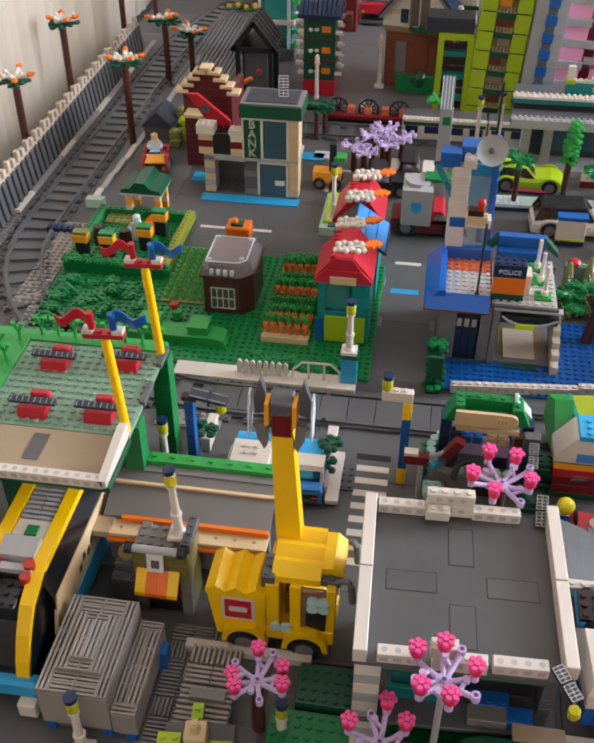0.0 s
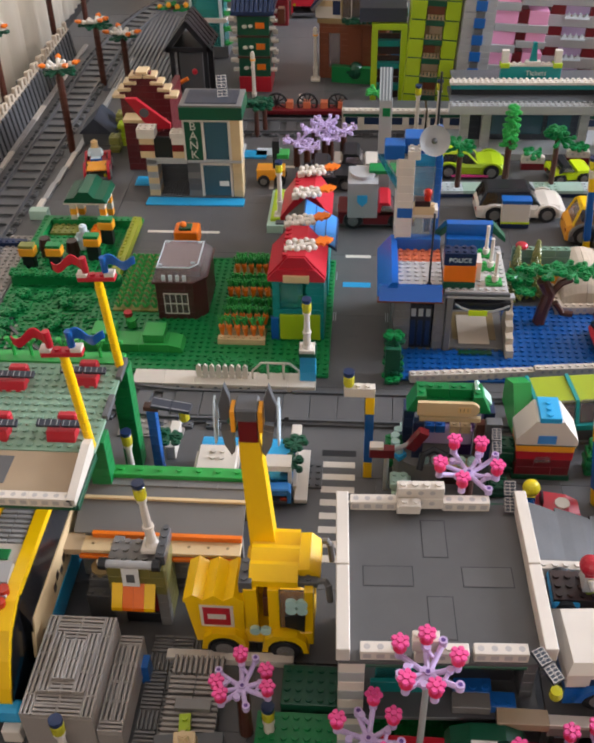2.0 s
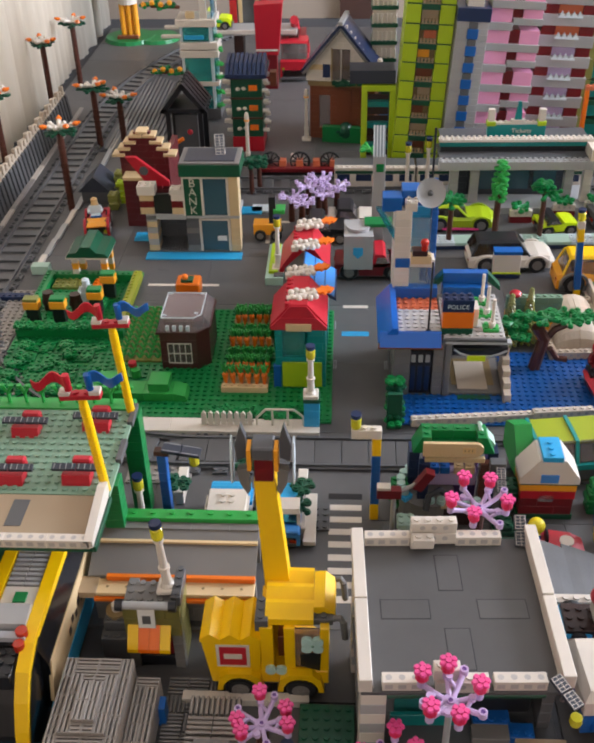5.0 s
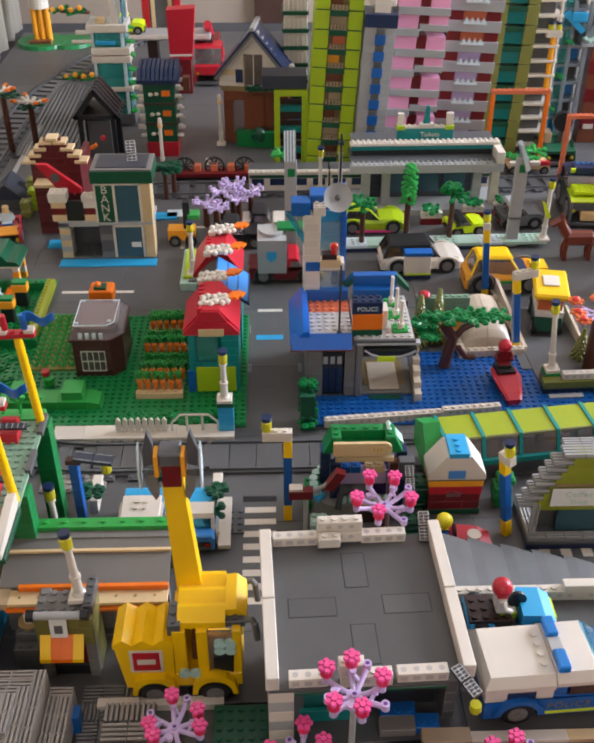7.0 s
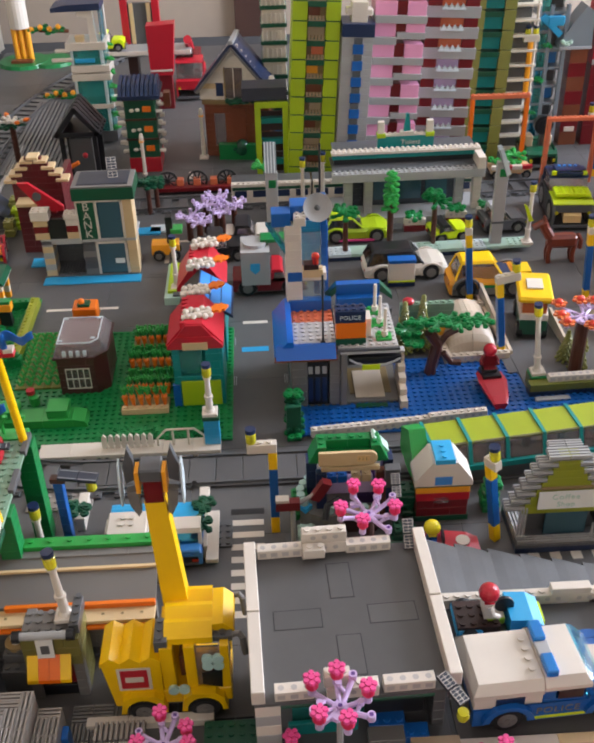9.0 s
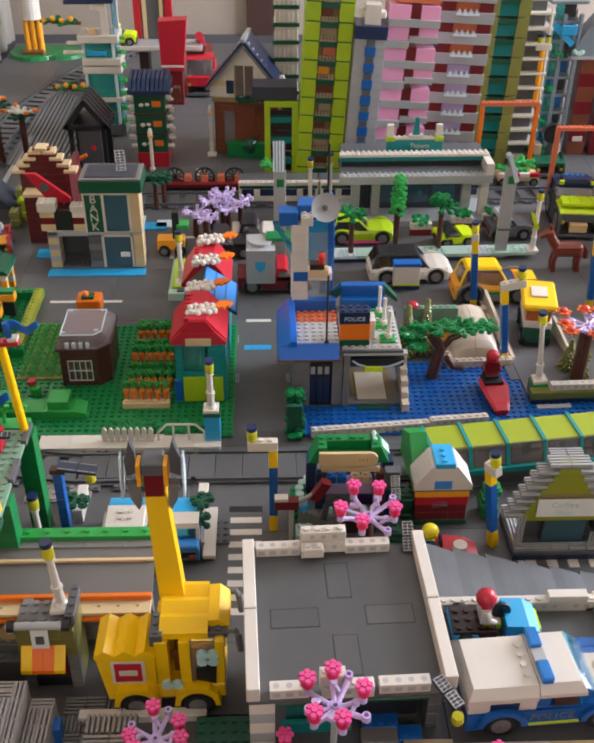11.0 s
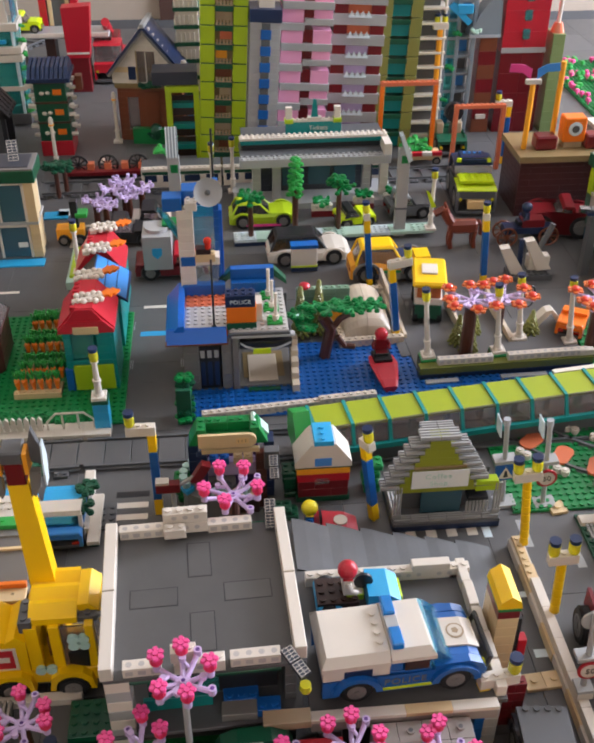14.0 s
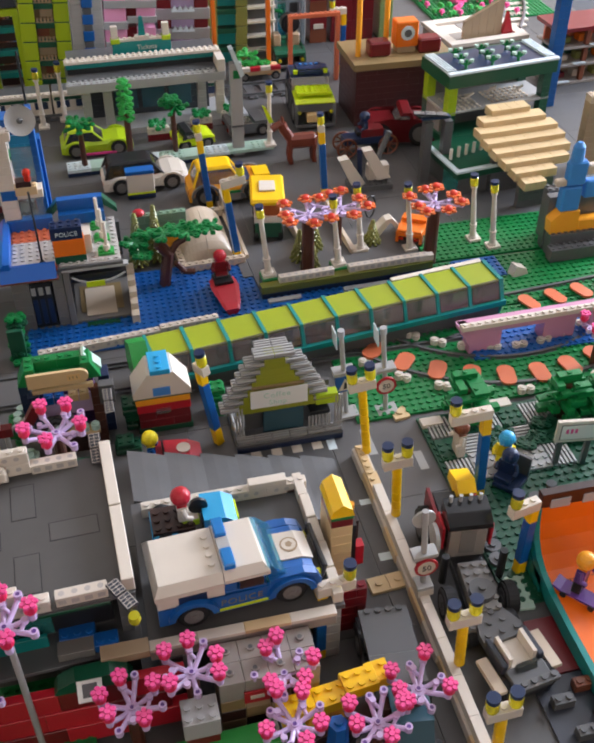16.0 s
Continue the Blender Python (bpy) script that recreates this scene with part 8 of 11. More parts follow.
bm = prism(B(), [(0.5, 9.6), (6.2, 9.6)] + [(6.2 + 0.9 * math.sin(math.pi * q / 8), 10.5 - 0.9 * math.cos(math.pi * q / 8)) for q in range(1, 8)] + [(6.2, 11.4), (0.5, 11.4)], "y", 0.3, 0.7)
bd = part("surf_board", bm, "tan", sf, "pale tan surf board sign")
slab("board_print", bd, "flesh", 4.8, 0.26, 10.1, 6.2, 0.32, 10.9, 0.01)
for k in range(3):
    slab("print_bar", bd, "dark_tan", 5.0 + k * 0.4, 0.24, 10.3, 5.08 + k * 0.4, 0.28, 10.7, 0.01)
slab("board_rail", sf, "tan", 0.8, 0.7, 8.4, 7.4, 1.2, 9.0)
slab("dark_box", sf, "dark_grey", 7.9, -0.4, 6.6, 9.6, 0.8, 9.2)
solar(13.6, 81.6, 6.4, 0, 35, 2, 2.6)
bar = thing("curved_counter", 2.8, 81.6, 0, label="curved azure counter with pale round cups", category="counter")
turn = [math.pi * (0.5 + q / 12) for q in range(10)]
bm = prism(B(), [(3.4 + 3.6 * math.cos(a), 3 + 3.6 * math.sin(a)) for a in turn] + [(3.4 + 2.4 * math.cos(a), 3 + 2.4 * math.sin(a)) for a in reversed(turn)], "z", 3.2, 3.8)
part("counter_top", bm, "azure", bar)
bm = cyl(B(), 3.4, 3.0, 0, 3.2, 3.2, 20)
part("counter_wall", bm, "stone", bar)
for q in range(7):
    a = math.pi * (0.5 + q / 9)
    part("cup", cyl(B(), 3.4 + 3.0 * math.cos(a), 3 + 3.0 * math.sin(a), 3.8, 4.5, 0.5, 12), "aqua", bar)
slab("grey_panel", bar, "stone", -0.4, -6.6, 0, 3.4, -6.2, 4.6)
part("hose", tube(B(), [(3, -1, 3.4), (3.4, 0.2, 4.6), (4.6, 0.8, 4.9), (6, 0.4, 4.4)], 0.4, 8), "black", bar)
arm_lamp(0.2, 83.0, 0, -2.3, (("yellow", 2.4), ("blue", 7.2), ("yellow", 2.4)), 0)
sgp = thing("signal_post", 2.2, 80.6, 0, label="grey signal post with a dark red lamp arm", category="signal")
rod("post", sgp, "light_grey", 0, 0, 0, 6.4, 0.28)
slab("foot", sgp, "dark_grey", -1, -1, 0, 1, 1, 0.4)
slab("lamp_box", sgp, "dark_red", -1.9, -0.6, 5.6, 0.8, 0.4, 6.8)
slab("lamp_cap", sgp, "white", -1.9, -0.6, 6.8, -0.4, 0.4, 7.2)
part("arm", tube(B(), [(0.6, 0, 6.2), (2.6, 0.6, 7.0)], 0.25), "light_grey", sgp)
part("red_block", prism(B(), [(2.0, 6.6), (3.0, 6.2), (4.4, 8.6), (3.4, 9.0)], "y", 0, 1.0), "dark_red", sgp)
for x, y, m, nx, h in ((1.8, 83.6, "green", 3, 4.0), (2.6, 79.0, "pale_green", 2, 2.6), (14.6, 84.0, "dark_green", 2, 4.5), (24.4, 83.6, "green", 2, 4.4), (13.2, 80, "dark_green", 3, 1.8)):
    bush(x, y, 0, nx, 2, int(h / 0.8), int(x * 3), m, "green stacked leaf blocks beside the shops")
wh = thing("white_roof_house", 16.5, 83.2, 0, label="red and yellow toy house with white roof, blue ridge", category="house")
slab("plinth", wh, "dark_green", 0, 0, 0, 6.4, 4, 0.8)
bricks(wh, "dark_red", 0.2, 0, 0.8, 6.0, 2, "x", stud=False)
slab("red_band", wh, "red", 0.1, -0.05, 3.2, 6.3, 3.6, 4.4)
bricks(wh, "dark_red", 0.2, 1, 0.8, 2.6, 2, "y", stud=False), bricks(wh, "dark_red", 5.2, 1, 0.8, 2.6, 2, "y", stud=False)
slab("clasp", wh, "clear_glass", 2.2, -0.2, 2.9, 3.9, -0.02, 3.7)
slab("yellow_band", wh, "flame", 0.0, -0.1, 4.4, 6.3, 3.7, 5.3)
slab("green_band", wh, "dark_green", -0.05, -0.15, 5.3, 6.4, 3.8, 5.6)
part("roof", prism(B(), [(-0.2, 5.6), (6.5, 5.6), (6.5, 6.3), (4.6, 9.0), (1.7, 9.0), (-0.2, 6.3)], "y", -0.25, 3.4), "white", wh)
bm = box(B(), 2.0, -0.3, 8.8, 4.3, 3.4, 9.5, 0.06)
studs(bm, 2.6, -0.2, 9.5, 1, 3)
part("ridge", bm, "azure", wh)
slab("gable_window", wh, "mid_blue", 2.1, -0.33, 5.8, 4.1, -0.24, 7.0, 0.02)
arm_lamp(25.4, 79.8, 0, 0.8, (("yellow", 2.4), ("blue", 7.0), ("yellow", 1.8)), -60, -8)
kt = thing("red_kart", 19.6, 77.4, 0, 0, "small red toy kart with a white badge", "kart")
part("body", prism(B(), [(-2.6, 0.7), (3.4, 0.7), (3.4, 1.4), (2.0, 2.2), (-0.6, 2.6), (-2.6, 2.4)], "y", -1.5, 1.5), "red", kt)
part("badge", cyl(B(), 1.4, 0, 2.3, 2.5, 0.8, 12), "white", kt)
part("steering_wheel", cyl(B(), 0, 3.0, -1.0, -0.8, 0.9, 14, axis="x"), "black", kt)
for x in (-1.8, 2.2):
    for y in (-1.5, 1.5):
        wheel(kt, x, y, 0.8, 0.8, 0.8)
doll(17.4, 77.2, 1.6, 0, "blue", "blue", "lemon", hat="lemon", label="toy figure with a round yellow head in the kart", sit=True)

cs = thing("coffee_shop", 27.1, 77.2, 0, label="small cafe with olive gable and grey grille roof steps", category="cafe")
slab("base", cs, "navy", 0, 0, 0, 12.6, 7, 0.8)
slab("floor", cs, "dark_grey", 0, 0, 0.8, 12.6, 7, 1.2)
grille(cs, 0.1, 0.1, 1.2, 12.5, 1.2, "light_grey", "x", 0.5, "terrace_grille", 0.4)
grille(cs, 0.1, 1.3, 1.2, 1.3, 6, "light_grey", "y", 0.5, "terrace_grille", 0.4)
for x in (0.0, 11.6):
    grille(cs, x, 0.5, 1.7, x + 1.0, 0.9, "light_grey", "y", 4.6, "side_grille", 0.35)
slab("front_wall", cs, "dark_grey", 1.4, 2.6, 1.2, 11.4, 3.2, 7)
slab("front_glass", cs, "clear_dark", 3.4, 1.6, 1.3, 8.2, 1.9, 5.6)
slab("bar_table", cs, "black", 8.8, 1.0, 3.4, 11.2, 2.4, 3.9)
for k in range(7):
    slab("shutter_slat", cs, "light_grey", 8.6 + k * 0.4, 0.8, 1.5, 8.84 + k * 0.4, 1.0, 3.4, 0.03)
slab("lime_block", cs, "lime", 9.4, 0.6, 5.2, 12.0, 1.8, 6.6)
for k in range(8):
    z = 5.4 + k * 1.0
    hl, hr = 4.6 - k * 0.5, 4.9 - k * 0.54
    slab("gable_course", cs, "lime_olive", 4.7 - hl, 0.7, z, 4.7 + hr, 2.2, z + 1.0, 0.02)
    for s_, e in ((-1, 4.7 - hl), (1, 4.7 + hr)):
        x0, x1 = (e - 1.7, e + 0.5) if s_ < 0 else (e - 0.5, e + 1.7)
        if k < 7:
            grille(cs, x0, 0.55, z + 0.62, x1, 2.4, "light_grey", "x", 0.45, "roof_grille", 0.46)
grille(cs, 2.4, 0.5, 13.0, 7.0, 2.4, "light_grey", "x", 0.5, "roof_grille", 0.46)
grille(cs, 2.8, 2.4, 13.0, 6.6, 3.6, "light_grey", "x", 0.5, "roof_grille", 0.46)
bd2 = slab("paper_sign", cs, "paper", 1.8, 0.25, 6.4, 8.3, 0.35, 8.9, 0.01, label="white paper sign with faint teal handwriting")
letters("Coffee", bd2, "pale_green", 4.8, 0.23, 8.1, 1.0, spread=1.15)
letters("Shop", bd2, "pale_green", 4.9, 0.23, 7.05, 0.95, spread=1.1)
slab("sign_rail", cs, "dark_tan", 2.0, 0.5, 8.9, 8.0, 0.7, 9.3)

# ---- park with round track and pink bridge ----
ring_pts = [(67 + 24 * math.cos(radians(a)), 108 + 24.5 * math.sin(radians(a))) for a in range(195, 300, 5)]
rail_line("park_track", ring_pts, "dark toy track curving through the park", ties=False)
rail_line("park_track", [(56, 93.5), (64, 96.2), (76, 97.2), (90, 98.5)], "dark toy track along the arcade", ties=False)
for k in range(9):
    a = radians(210.5 + k * 9.9)
    bm = prism(B(), [(1.12 * math.cos(q * math.pi / 8), (1.0 if q <= 8 else -1.0) * 0.9 + 0.95 * math.sin(q * math.pi / 8)) for q in range(16)], "z", 0, 0.3)
    ob = single("orange_tile", bm, "salmon", 67 + 25.2 * math.cos(a), 108 + 25.8 * math.sin(a), 0.6, math.degrees(a) + 90, "rounded orange tile laid along the track", "tile", "track tiles")
for k in range(4):
    bm = prism(B(), [(0.95 * math.cos(q * math.pi / 8), (0.9 if q <= 8 else -0.9) + 0.95 * math.sin(q * math.pi / 8)) for q in range(16)], "z", 0, 0.3)
    single("orange_tile", bm, "salmon", 72 + 4.2 * k, 96.6 + 0.5 * k, 0.6, 20, "rounded orange tile laid along the track", "tile", "track tiles")
rnd = random.Random(3)
for k in range(20):
    a = radians(200 + k * 5.2)
    r = 19.7 if k % 2 else 28.2
    x, y = 67 + r * math.cos(a), 108 + r * 1.02 * math.sin(a)
    if y > 97 or (y < 84.5 and x < 48):
        continue
    for d in (0, 1.05):
        single("white_stud", cyl(cyl(B(), 0, 0, 0, 0.75, 0.56, 12), 0, 0, 0.75, 0.92, 0.34, 12), "white", x + d * math.cos(a + 1.57), y + d * math.sin(a + 1.57), 0.4, 0, "round white stud piece by the park track", "stud piece", "white studs")
baseplate("pond", 60, 86.5, 20, 6, "blue", "blue studded plate as pond under the bridge", 0.3, 0.36)
br = thing("pink_bridge", 58.4, 87.9, 0.4, 1.5, "pink toy bridge with a white studded railing", "bridge")
slab("deck", br, "bridge_pink", 0, 0, 3.2, 20, 2.4, 4.0)
slab("railing", br, "white", -0.2, -0.2, 4.0, 20.2, 0.8, 4.7, stud=True)
for x0, x1 in ((1.2, 5.6), (11.6, 16.2), (18.2, 20)):
    slab("pier", br, "bridge_pink", x0, 0.1, 0, x1, 2.2, 3.2)
part("ramp_slope", prism(B(), [(-0.2, 4), (1.2, 4), (1.2, 1.4)], "y", 0, 2.2), "bridge_pink", br)
single("white_wedge", prism(B(), [(0, 0), (2.6, 0), (2.2, 1.0), (0.4, 1.8)], "y", 0, 1.4), "white", 72.5, 103.2, 0.4, 10, "small white wedge by the track", "wedge")
for x, y, sd, top in ((54.9, 77.3, 1, 5), (66.2, 74.3, 3, 6), (71.0, 74.0, 6, 5)):
    t = thing("bush", x, y, 0.35, label="green toy bush of loosely stacked studded plates", category="bush", group="park bushes")
    rnd = random.Random(sd)
    part("stem", cyl(B(), 0, 0, 0, top - 0.8, 0.7, 10), "brown", t)
    for k in range(20):
        a, zz = k * 2.4, 0.4 + (k / 19) * (top - 0.8)
        rr = (3.1 - 0.36 * zz) * rnd.uniform(0.4, 1.0)
        w, d = rnd.choice(((2, 1), (1, 2), (2, 2), (3, 1)))
        cx, cy = round(2 * rr * math.cos(a)) / 2, round(2 * rr * math.sin(a)) / 2
        hh = 0.8 if k % 3 else 0.4
        bm = box(B(), cx - w / 2, cy - d / 2, zz, cx + w / 2, cy + d / 2, zz + hh, 0.04)
        for u in range(w):
            if (u + k) % 2 == 0:
                cyl(bm, cx - w / 2 + u + 0.5, cy, zz + hh, zz + hh + 0.2, 0.3, 12)
        part("leaf_plate", bm, "green", t)
single("stud_tile", cyl(box(B(), -1, -1, 0, 1, 1, 0.4), 0, 0, 0.4, 0.62, 0.4, 12), "tan", 47.4, 79.4, 0, 8, "tan square tile with one stud by the road sign", "tile")
limb_tree("flower_tree", 74.6, 82.5, 0.4, 5.0, 0, label=pink_label)
for x, y in ((41.2, 81.0), (46.0, 80.4)):
    sp2 = thing("road_sign", x, y, 0, 0, "grey sign post with a road sign on a square foot", "road sign")
    sp2.rotation_euler = (0, radians(-5), 0)
    slab("foot", sp2, "light_grey", -1.4, -1.0, 0, 1.4, 1.0, 0.45)
    rod("post", sp2, "light_grey", 0, 0, 0.45, 12.2, 0.3)
    part("post_top", cyl(B(), 0, 0, 12.2, 13.0, 0.42, 10), "silver", sp2)
    slab("grey_plate", sp2, "light_grey", -1.3, -0.6, 6.6, 1.3, 1.0, 7.1, 0.05)
    slab("side_sign", sp2, "bluish_white", -0.6, 0.3, 10.0, -0.45, 2.0, 12.4, 0.03)
    if x < 43:
        bd3 = slab("sign_plate", sp2, "blue", -1.2, -0.55, 4.2, 1.2, -0.35, 6.6, 0.04)
        part("white_triangle", prism(B(), [(-0.9, 4.5), (0.9, 4.5), (0.0, 6.2)], "y", -0.6, -0.56), "white", bd3)
        part("sign_mark", prism(B(), [(-0.3, 4.7), (0.3, 4.7), (0.1, 5.7), (-0.1, 5.7)], "y", -0.63, -0.6), "black", bd3)
    else:
        bd3 = part("sign_plate", cyl(B(), 0, 4.6, -0.55, -0.35, 1.25, 20, axis="y"), "red", sp2)
        part("sign_face", cyl(B(), 0, 4.6, -0.6, -0.55, 0.95, 20, axis="y"), "white", bd3)
        letters("50", bd3, "black", 0, -0.62, 4.6, 1.0)
s50 = thing("road_sign", 40.9, 52.6, 0, 0, "grey sign post with a speed sign on a square foot", "road sign")
s50.rotation_euler = (0, radians(-4), 0)
slab("foot", s50, "light_grey", -0.8, -0.8, 3.2, 0.8, 0.8, 3.6)
rod("post", s50, "light_grey", 0, 0, 3.7, 13.8, 0.3)
slab("plinth", s50, "white", -0.8, -0.8, 2.3, 0.8, 0.8, 3.2)
slab("grey_tile", s50, "light_grey", -1.2, -0.6, 7.6, 1.2, 0.8, 8.1, 0.05)
part("round_back", cyl(B(), 0, 12.4, 0.2, 0.4, 1.1, 18, axis="y"), "light_grey", s50)
f5 = part("sign_plate", cyl(B(), 0, 6.6, -0.75, -0.55, 1.15, 20, axis="y"), "red", s50)
part("sign_face", cyl(B(), 0, 6.6, -0.8, -0.75, 0.88, 20, axis="y"), "white", f5)
letters("50", f5, "black", 0, -0.82, 6.6, 0.95)

# ---- barrier street on the right ----
ba = thing("street_barrier", 39.8, 34, 0, 0, "long white and tan street barrier of bricks", "barrier")
for k in range(10):
    brick(ba, "white" if k % 2 else "tan", 0.05 * (k % 3), k * 4, 0, 1.6, 4, 1.2)
    brick(ba, "white", 0.3, k * 4 + 1, 1.2, 1, 4, 1.2) if k not in (8, 9) else brick(ba, "tan", 0.3, k * 4, 1.2, 1, 4, 0.4, True)
for x, y in ((41.2, 72.8), (41.2, 62.4), (41.2, 44.2), (41.4, 36.0)):
    twin_lamp(x, y, 2.4 if y < 70 else 1.6, 9.0 if y > 70 else 7.2 if y > 60 else 6.0 if y > 40 else 4.8, -6 if y > 70 else -3)
arm_lamp(51.2, 63.9, 0, -3.4, (("yellow", 2.4), ("blue", 8.2), ("yellow", 2.2)), 0, -3)
arm_lamp(51.6, 54.0, 0, -2.2, (("yellow", 2.0), ("blue", 6.0), ("yellow", 1.6)), 12)
arm_lamp(29.6, 49.4, 0, 2.6, (("yellow", 1.2), ("blue", 6.4), ("yellow", 1.6)), 6)
bh = thing("black_truck", 46.2, 54.9, 0, -96, "black toy truck with grey radiator and bare engine", "truck")
for x, r in ((4.4, 1.7), (-5.4, 2.0)):
    for y in (-3.0, 3.0):
        wheel(bh, x, y, r, r, 1.3, "dark_grey")
slab("frame", bh, "black", -7.5, -1.6, 1.2, 7.0, 1.6, 2.2)
slab("engine_bed", bh, "stone", 0.8, -1.3, 2.2, 6.6, 1.3, 3.2, stud=True)
part("engine_disc", cyl(cyl(B(), 4.6, 0, 3.2, 3.9, 1.25, 18), 4.6, 0, 3.9, 4.2, 0.35, 10), "dark_grey", bh)
slab("nose", bh, "dark_grey", 6.4, -2.2, 1.0, 8.2, 2.2, 2.6, 0.1, True)
slab("radiator", bh, "warm_grey", -1.4, -1.9, 2.2, -0.7, 1.9, 6.4, 0.06)
slab("radiator_core", bh, "stone", -0.7, -0.8, 2.8, -0.62, 0.8, 6.0, 0.02)
for s_ in (-1, 1):
    slab("red_door", bh, "red", -3.4, s_ * 2.45 - 0.15, 3.2, -1.0, s_ * 2.45 + 0.15, 6.2, 0.05)
    rod("exhaust", bh, "black", 1.6, s_ * 2.9, 1.6, 5.4, 0.4)
part("cab_roof", prism(B(), [(-3.4, 6.4), (-0.9, 6.3), (-0.3, 6.6), (-0.4, 7.1), (-1.6, 7.8), (-3.4, 8.0)], "y", -2.2, 2.2), "gloss_black", bh)
for k in range(4):
    rod("roof_lamp", bh, "light_grey", -3.0, -1.5 + k * 1.0, 7.8, 8.7, 0.2)
slab("cab_glass", bh, "clear_black", -3.3, -2.2, 3.0, -1.4, 2.2, 6.4)
slab("bed", bh, "black", -8.0, -1.8, 2.2, -2.8, 2.2, 4.0, 0.1)
for s_ in (-1, 1):
    slab("bed_side", bh, "dark_red", -8.0, s_ * 2.3 - 0.2, 2.4, -2.8, s_ * 2.3 + 0.2, 4.8)
part("yellow_arm", prism(B(), [(-10.6, 3.2), (-7.0, 3.6), (-6.6, 4.8), (-7.8, 5.6), (-10.4, 4.6)], "y", 0.6, 2.6), "yellow", bh)
part("disc", cyl(B(), -0.8, 5.4, -3.6, -3.2, 1.5, 18, axis="y"), "light_grey", bh)
hr = thing("hot_rod", 46.2, 45.0, 0, 98, "grey and white toy racing car with cream side plates", "car")
for x in (-3.2, 2.8):
    for y in (-2.2, 2.2):
        wheel(hr, x, y, 1.2, 1.2, 1.0, "dark_grey")
slab("chassis", hr, "black", -4.6, -1.6, 0.8, 3.8, 1.6, 1.8)
bm = prism(B(), [(4.0, -1.1), (4.0, 1.1), (1.4, 2.2), (0.2, 2.2), (0.2, -2.2), (1.4, -2.2)], "z", 2.2, 3.0)
part("wedge_nose", bm, "dark_grey", hr)
for x, y in ((3.2, 0), (2.2, -0.7), (2.2, 0.7), (1.0, -1.5), (1.0, 0), (1.0, 1.5)):
    part("nose_stud", cyl(B(), x, y, 3.0, 3.2, 0.3, 10), "dark_grey", hr)
slab("seat_pan", hr, "white", -2.6, -1.4, 1.8, 0.2, 1.4, 2.6)
for s_ in (-1, 1):
    slab("seat_cheek", hr, "white", -2.4, s_ * 1.25 - 0.2, 2.6, 0.2, s_ * 1.25 + 0.2, 3.9)
    slab("black_cheek", hr, "panel_grey", -2.6, s_ * 1.85 - 0.3, 1.9, 0.6, s_ * 1.85 + 0.3, 3.4, 0.1)
    slab("side_plate", hr, "bone", -3.6 - 0.6 * (s_ > 0), s_ * 3.0 - 0.55, 1.9, 0.4 - 0.9 * (s_ > 0), s_ * 3.0 + 0.55, 2.4)
slab("rear_deck", hr, "dark_grey", -4.8, -1.9, 1.8, -2.6, 1.9, 2.9, 0.1)
part("windscreen", prism(B(), [(-3.4, 2.9), (-2.7, 2.9), (-2.9, 3.8)], "y", -1.0, 1.0), "clear_glass", hr)
slab("spoiler", hr, "dark_grey", -5.2, -2.2, 3.0, -4.4, 2.2, 3.4, stud=True)
bkc = thing("black_car", 35.0, 40.2, 0, 82, "low black toy car with a smoky clear canopy", "car")
for x in (-3.0, 2.8):
    for y in (-2.1, 2.1):
        wheel(bkc, x, y, 1.2, 1.2, 0.9, "dark_grey")
slab("body", bkc, "black", -4.4, -2.0, 0.9, 4.0, 2.0, 2.6, 0.3)
part("canopy", prism(B(), [(-3.0, 2.6), (3.0, 2.6), (1.6, 4.6), (-1.8, 4.7)], "y", -1.7, 1.7), "clear_dark", bkc)
slab("seat", bkc, "dark_brown", -1.6, -1.2, 2.6, 0.4, 1.2, 3.6)
single("turquoise_plate", box(B(), 0, 0, 0, 2.4, 4.0, 0.4, 0.04), "pale_green", 49.0, 49.6, 0.02, -6, "pale turquoise plate beside the truck", "plate")
jt = thing("jumper_tiles", 36.4, 54.6, 0, 4, "two tan tiles with single studs on the road", "tiles")
for k in range(2):
    part("stud_tile", cyl(box(B(), k * 2, 0, 0, k * 2 + 1.97, 1.9, 0.4), k * 2 + 1, 1, 0.4, 0.6, 0.35, 12), "tan", jt)
dt = toy_car("grey_truck", 35.2, 45.2, 0, 85, 11, 4.8, "dark_grey", "dark_grey", "clear_smoke", "dark grey toy truck with a flat bed", "truck", r=1.4, hood="black")
slab("bed", dt, "dark_grey", -1.4, -2.3, 4.0, 4.8, 2.3, 4.6)
part("bed_studs", studs(B(), 4, -2, 4.6, 1, 4), "dark_grey", dt)
slab("engine_low", dt, "brown", -5.0, -2.0, 2.6, -2.4, 2.0, 4.0)

# skate ramp
sk = thing("skate_ramp", 52.5, 32.6, 0, label="orange skate ramp with a teal frame", category="skate ramp")
prof = [(22.0, 8.6), (21.7, 6.6), (21.1, 4.9), (20.2, 3.7), (18.8, 2.9), (16.8, 2.4), (13.0, 2.2), (-6.0, 2.2)]
bm = B()
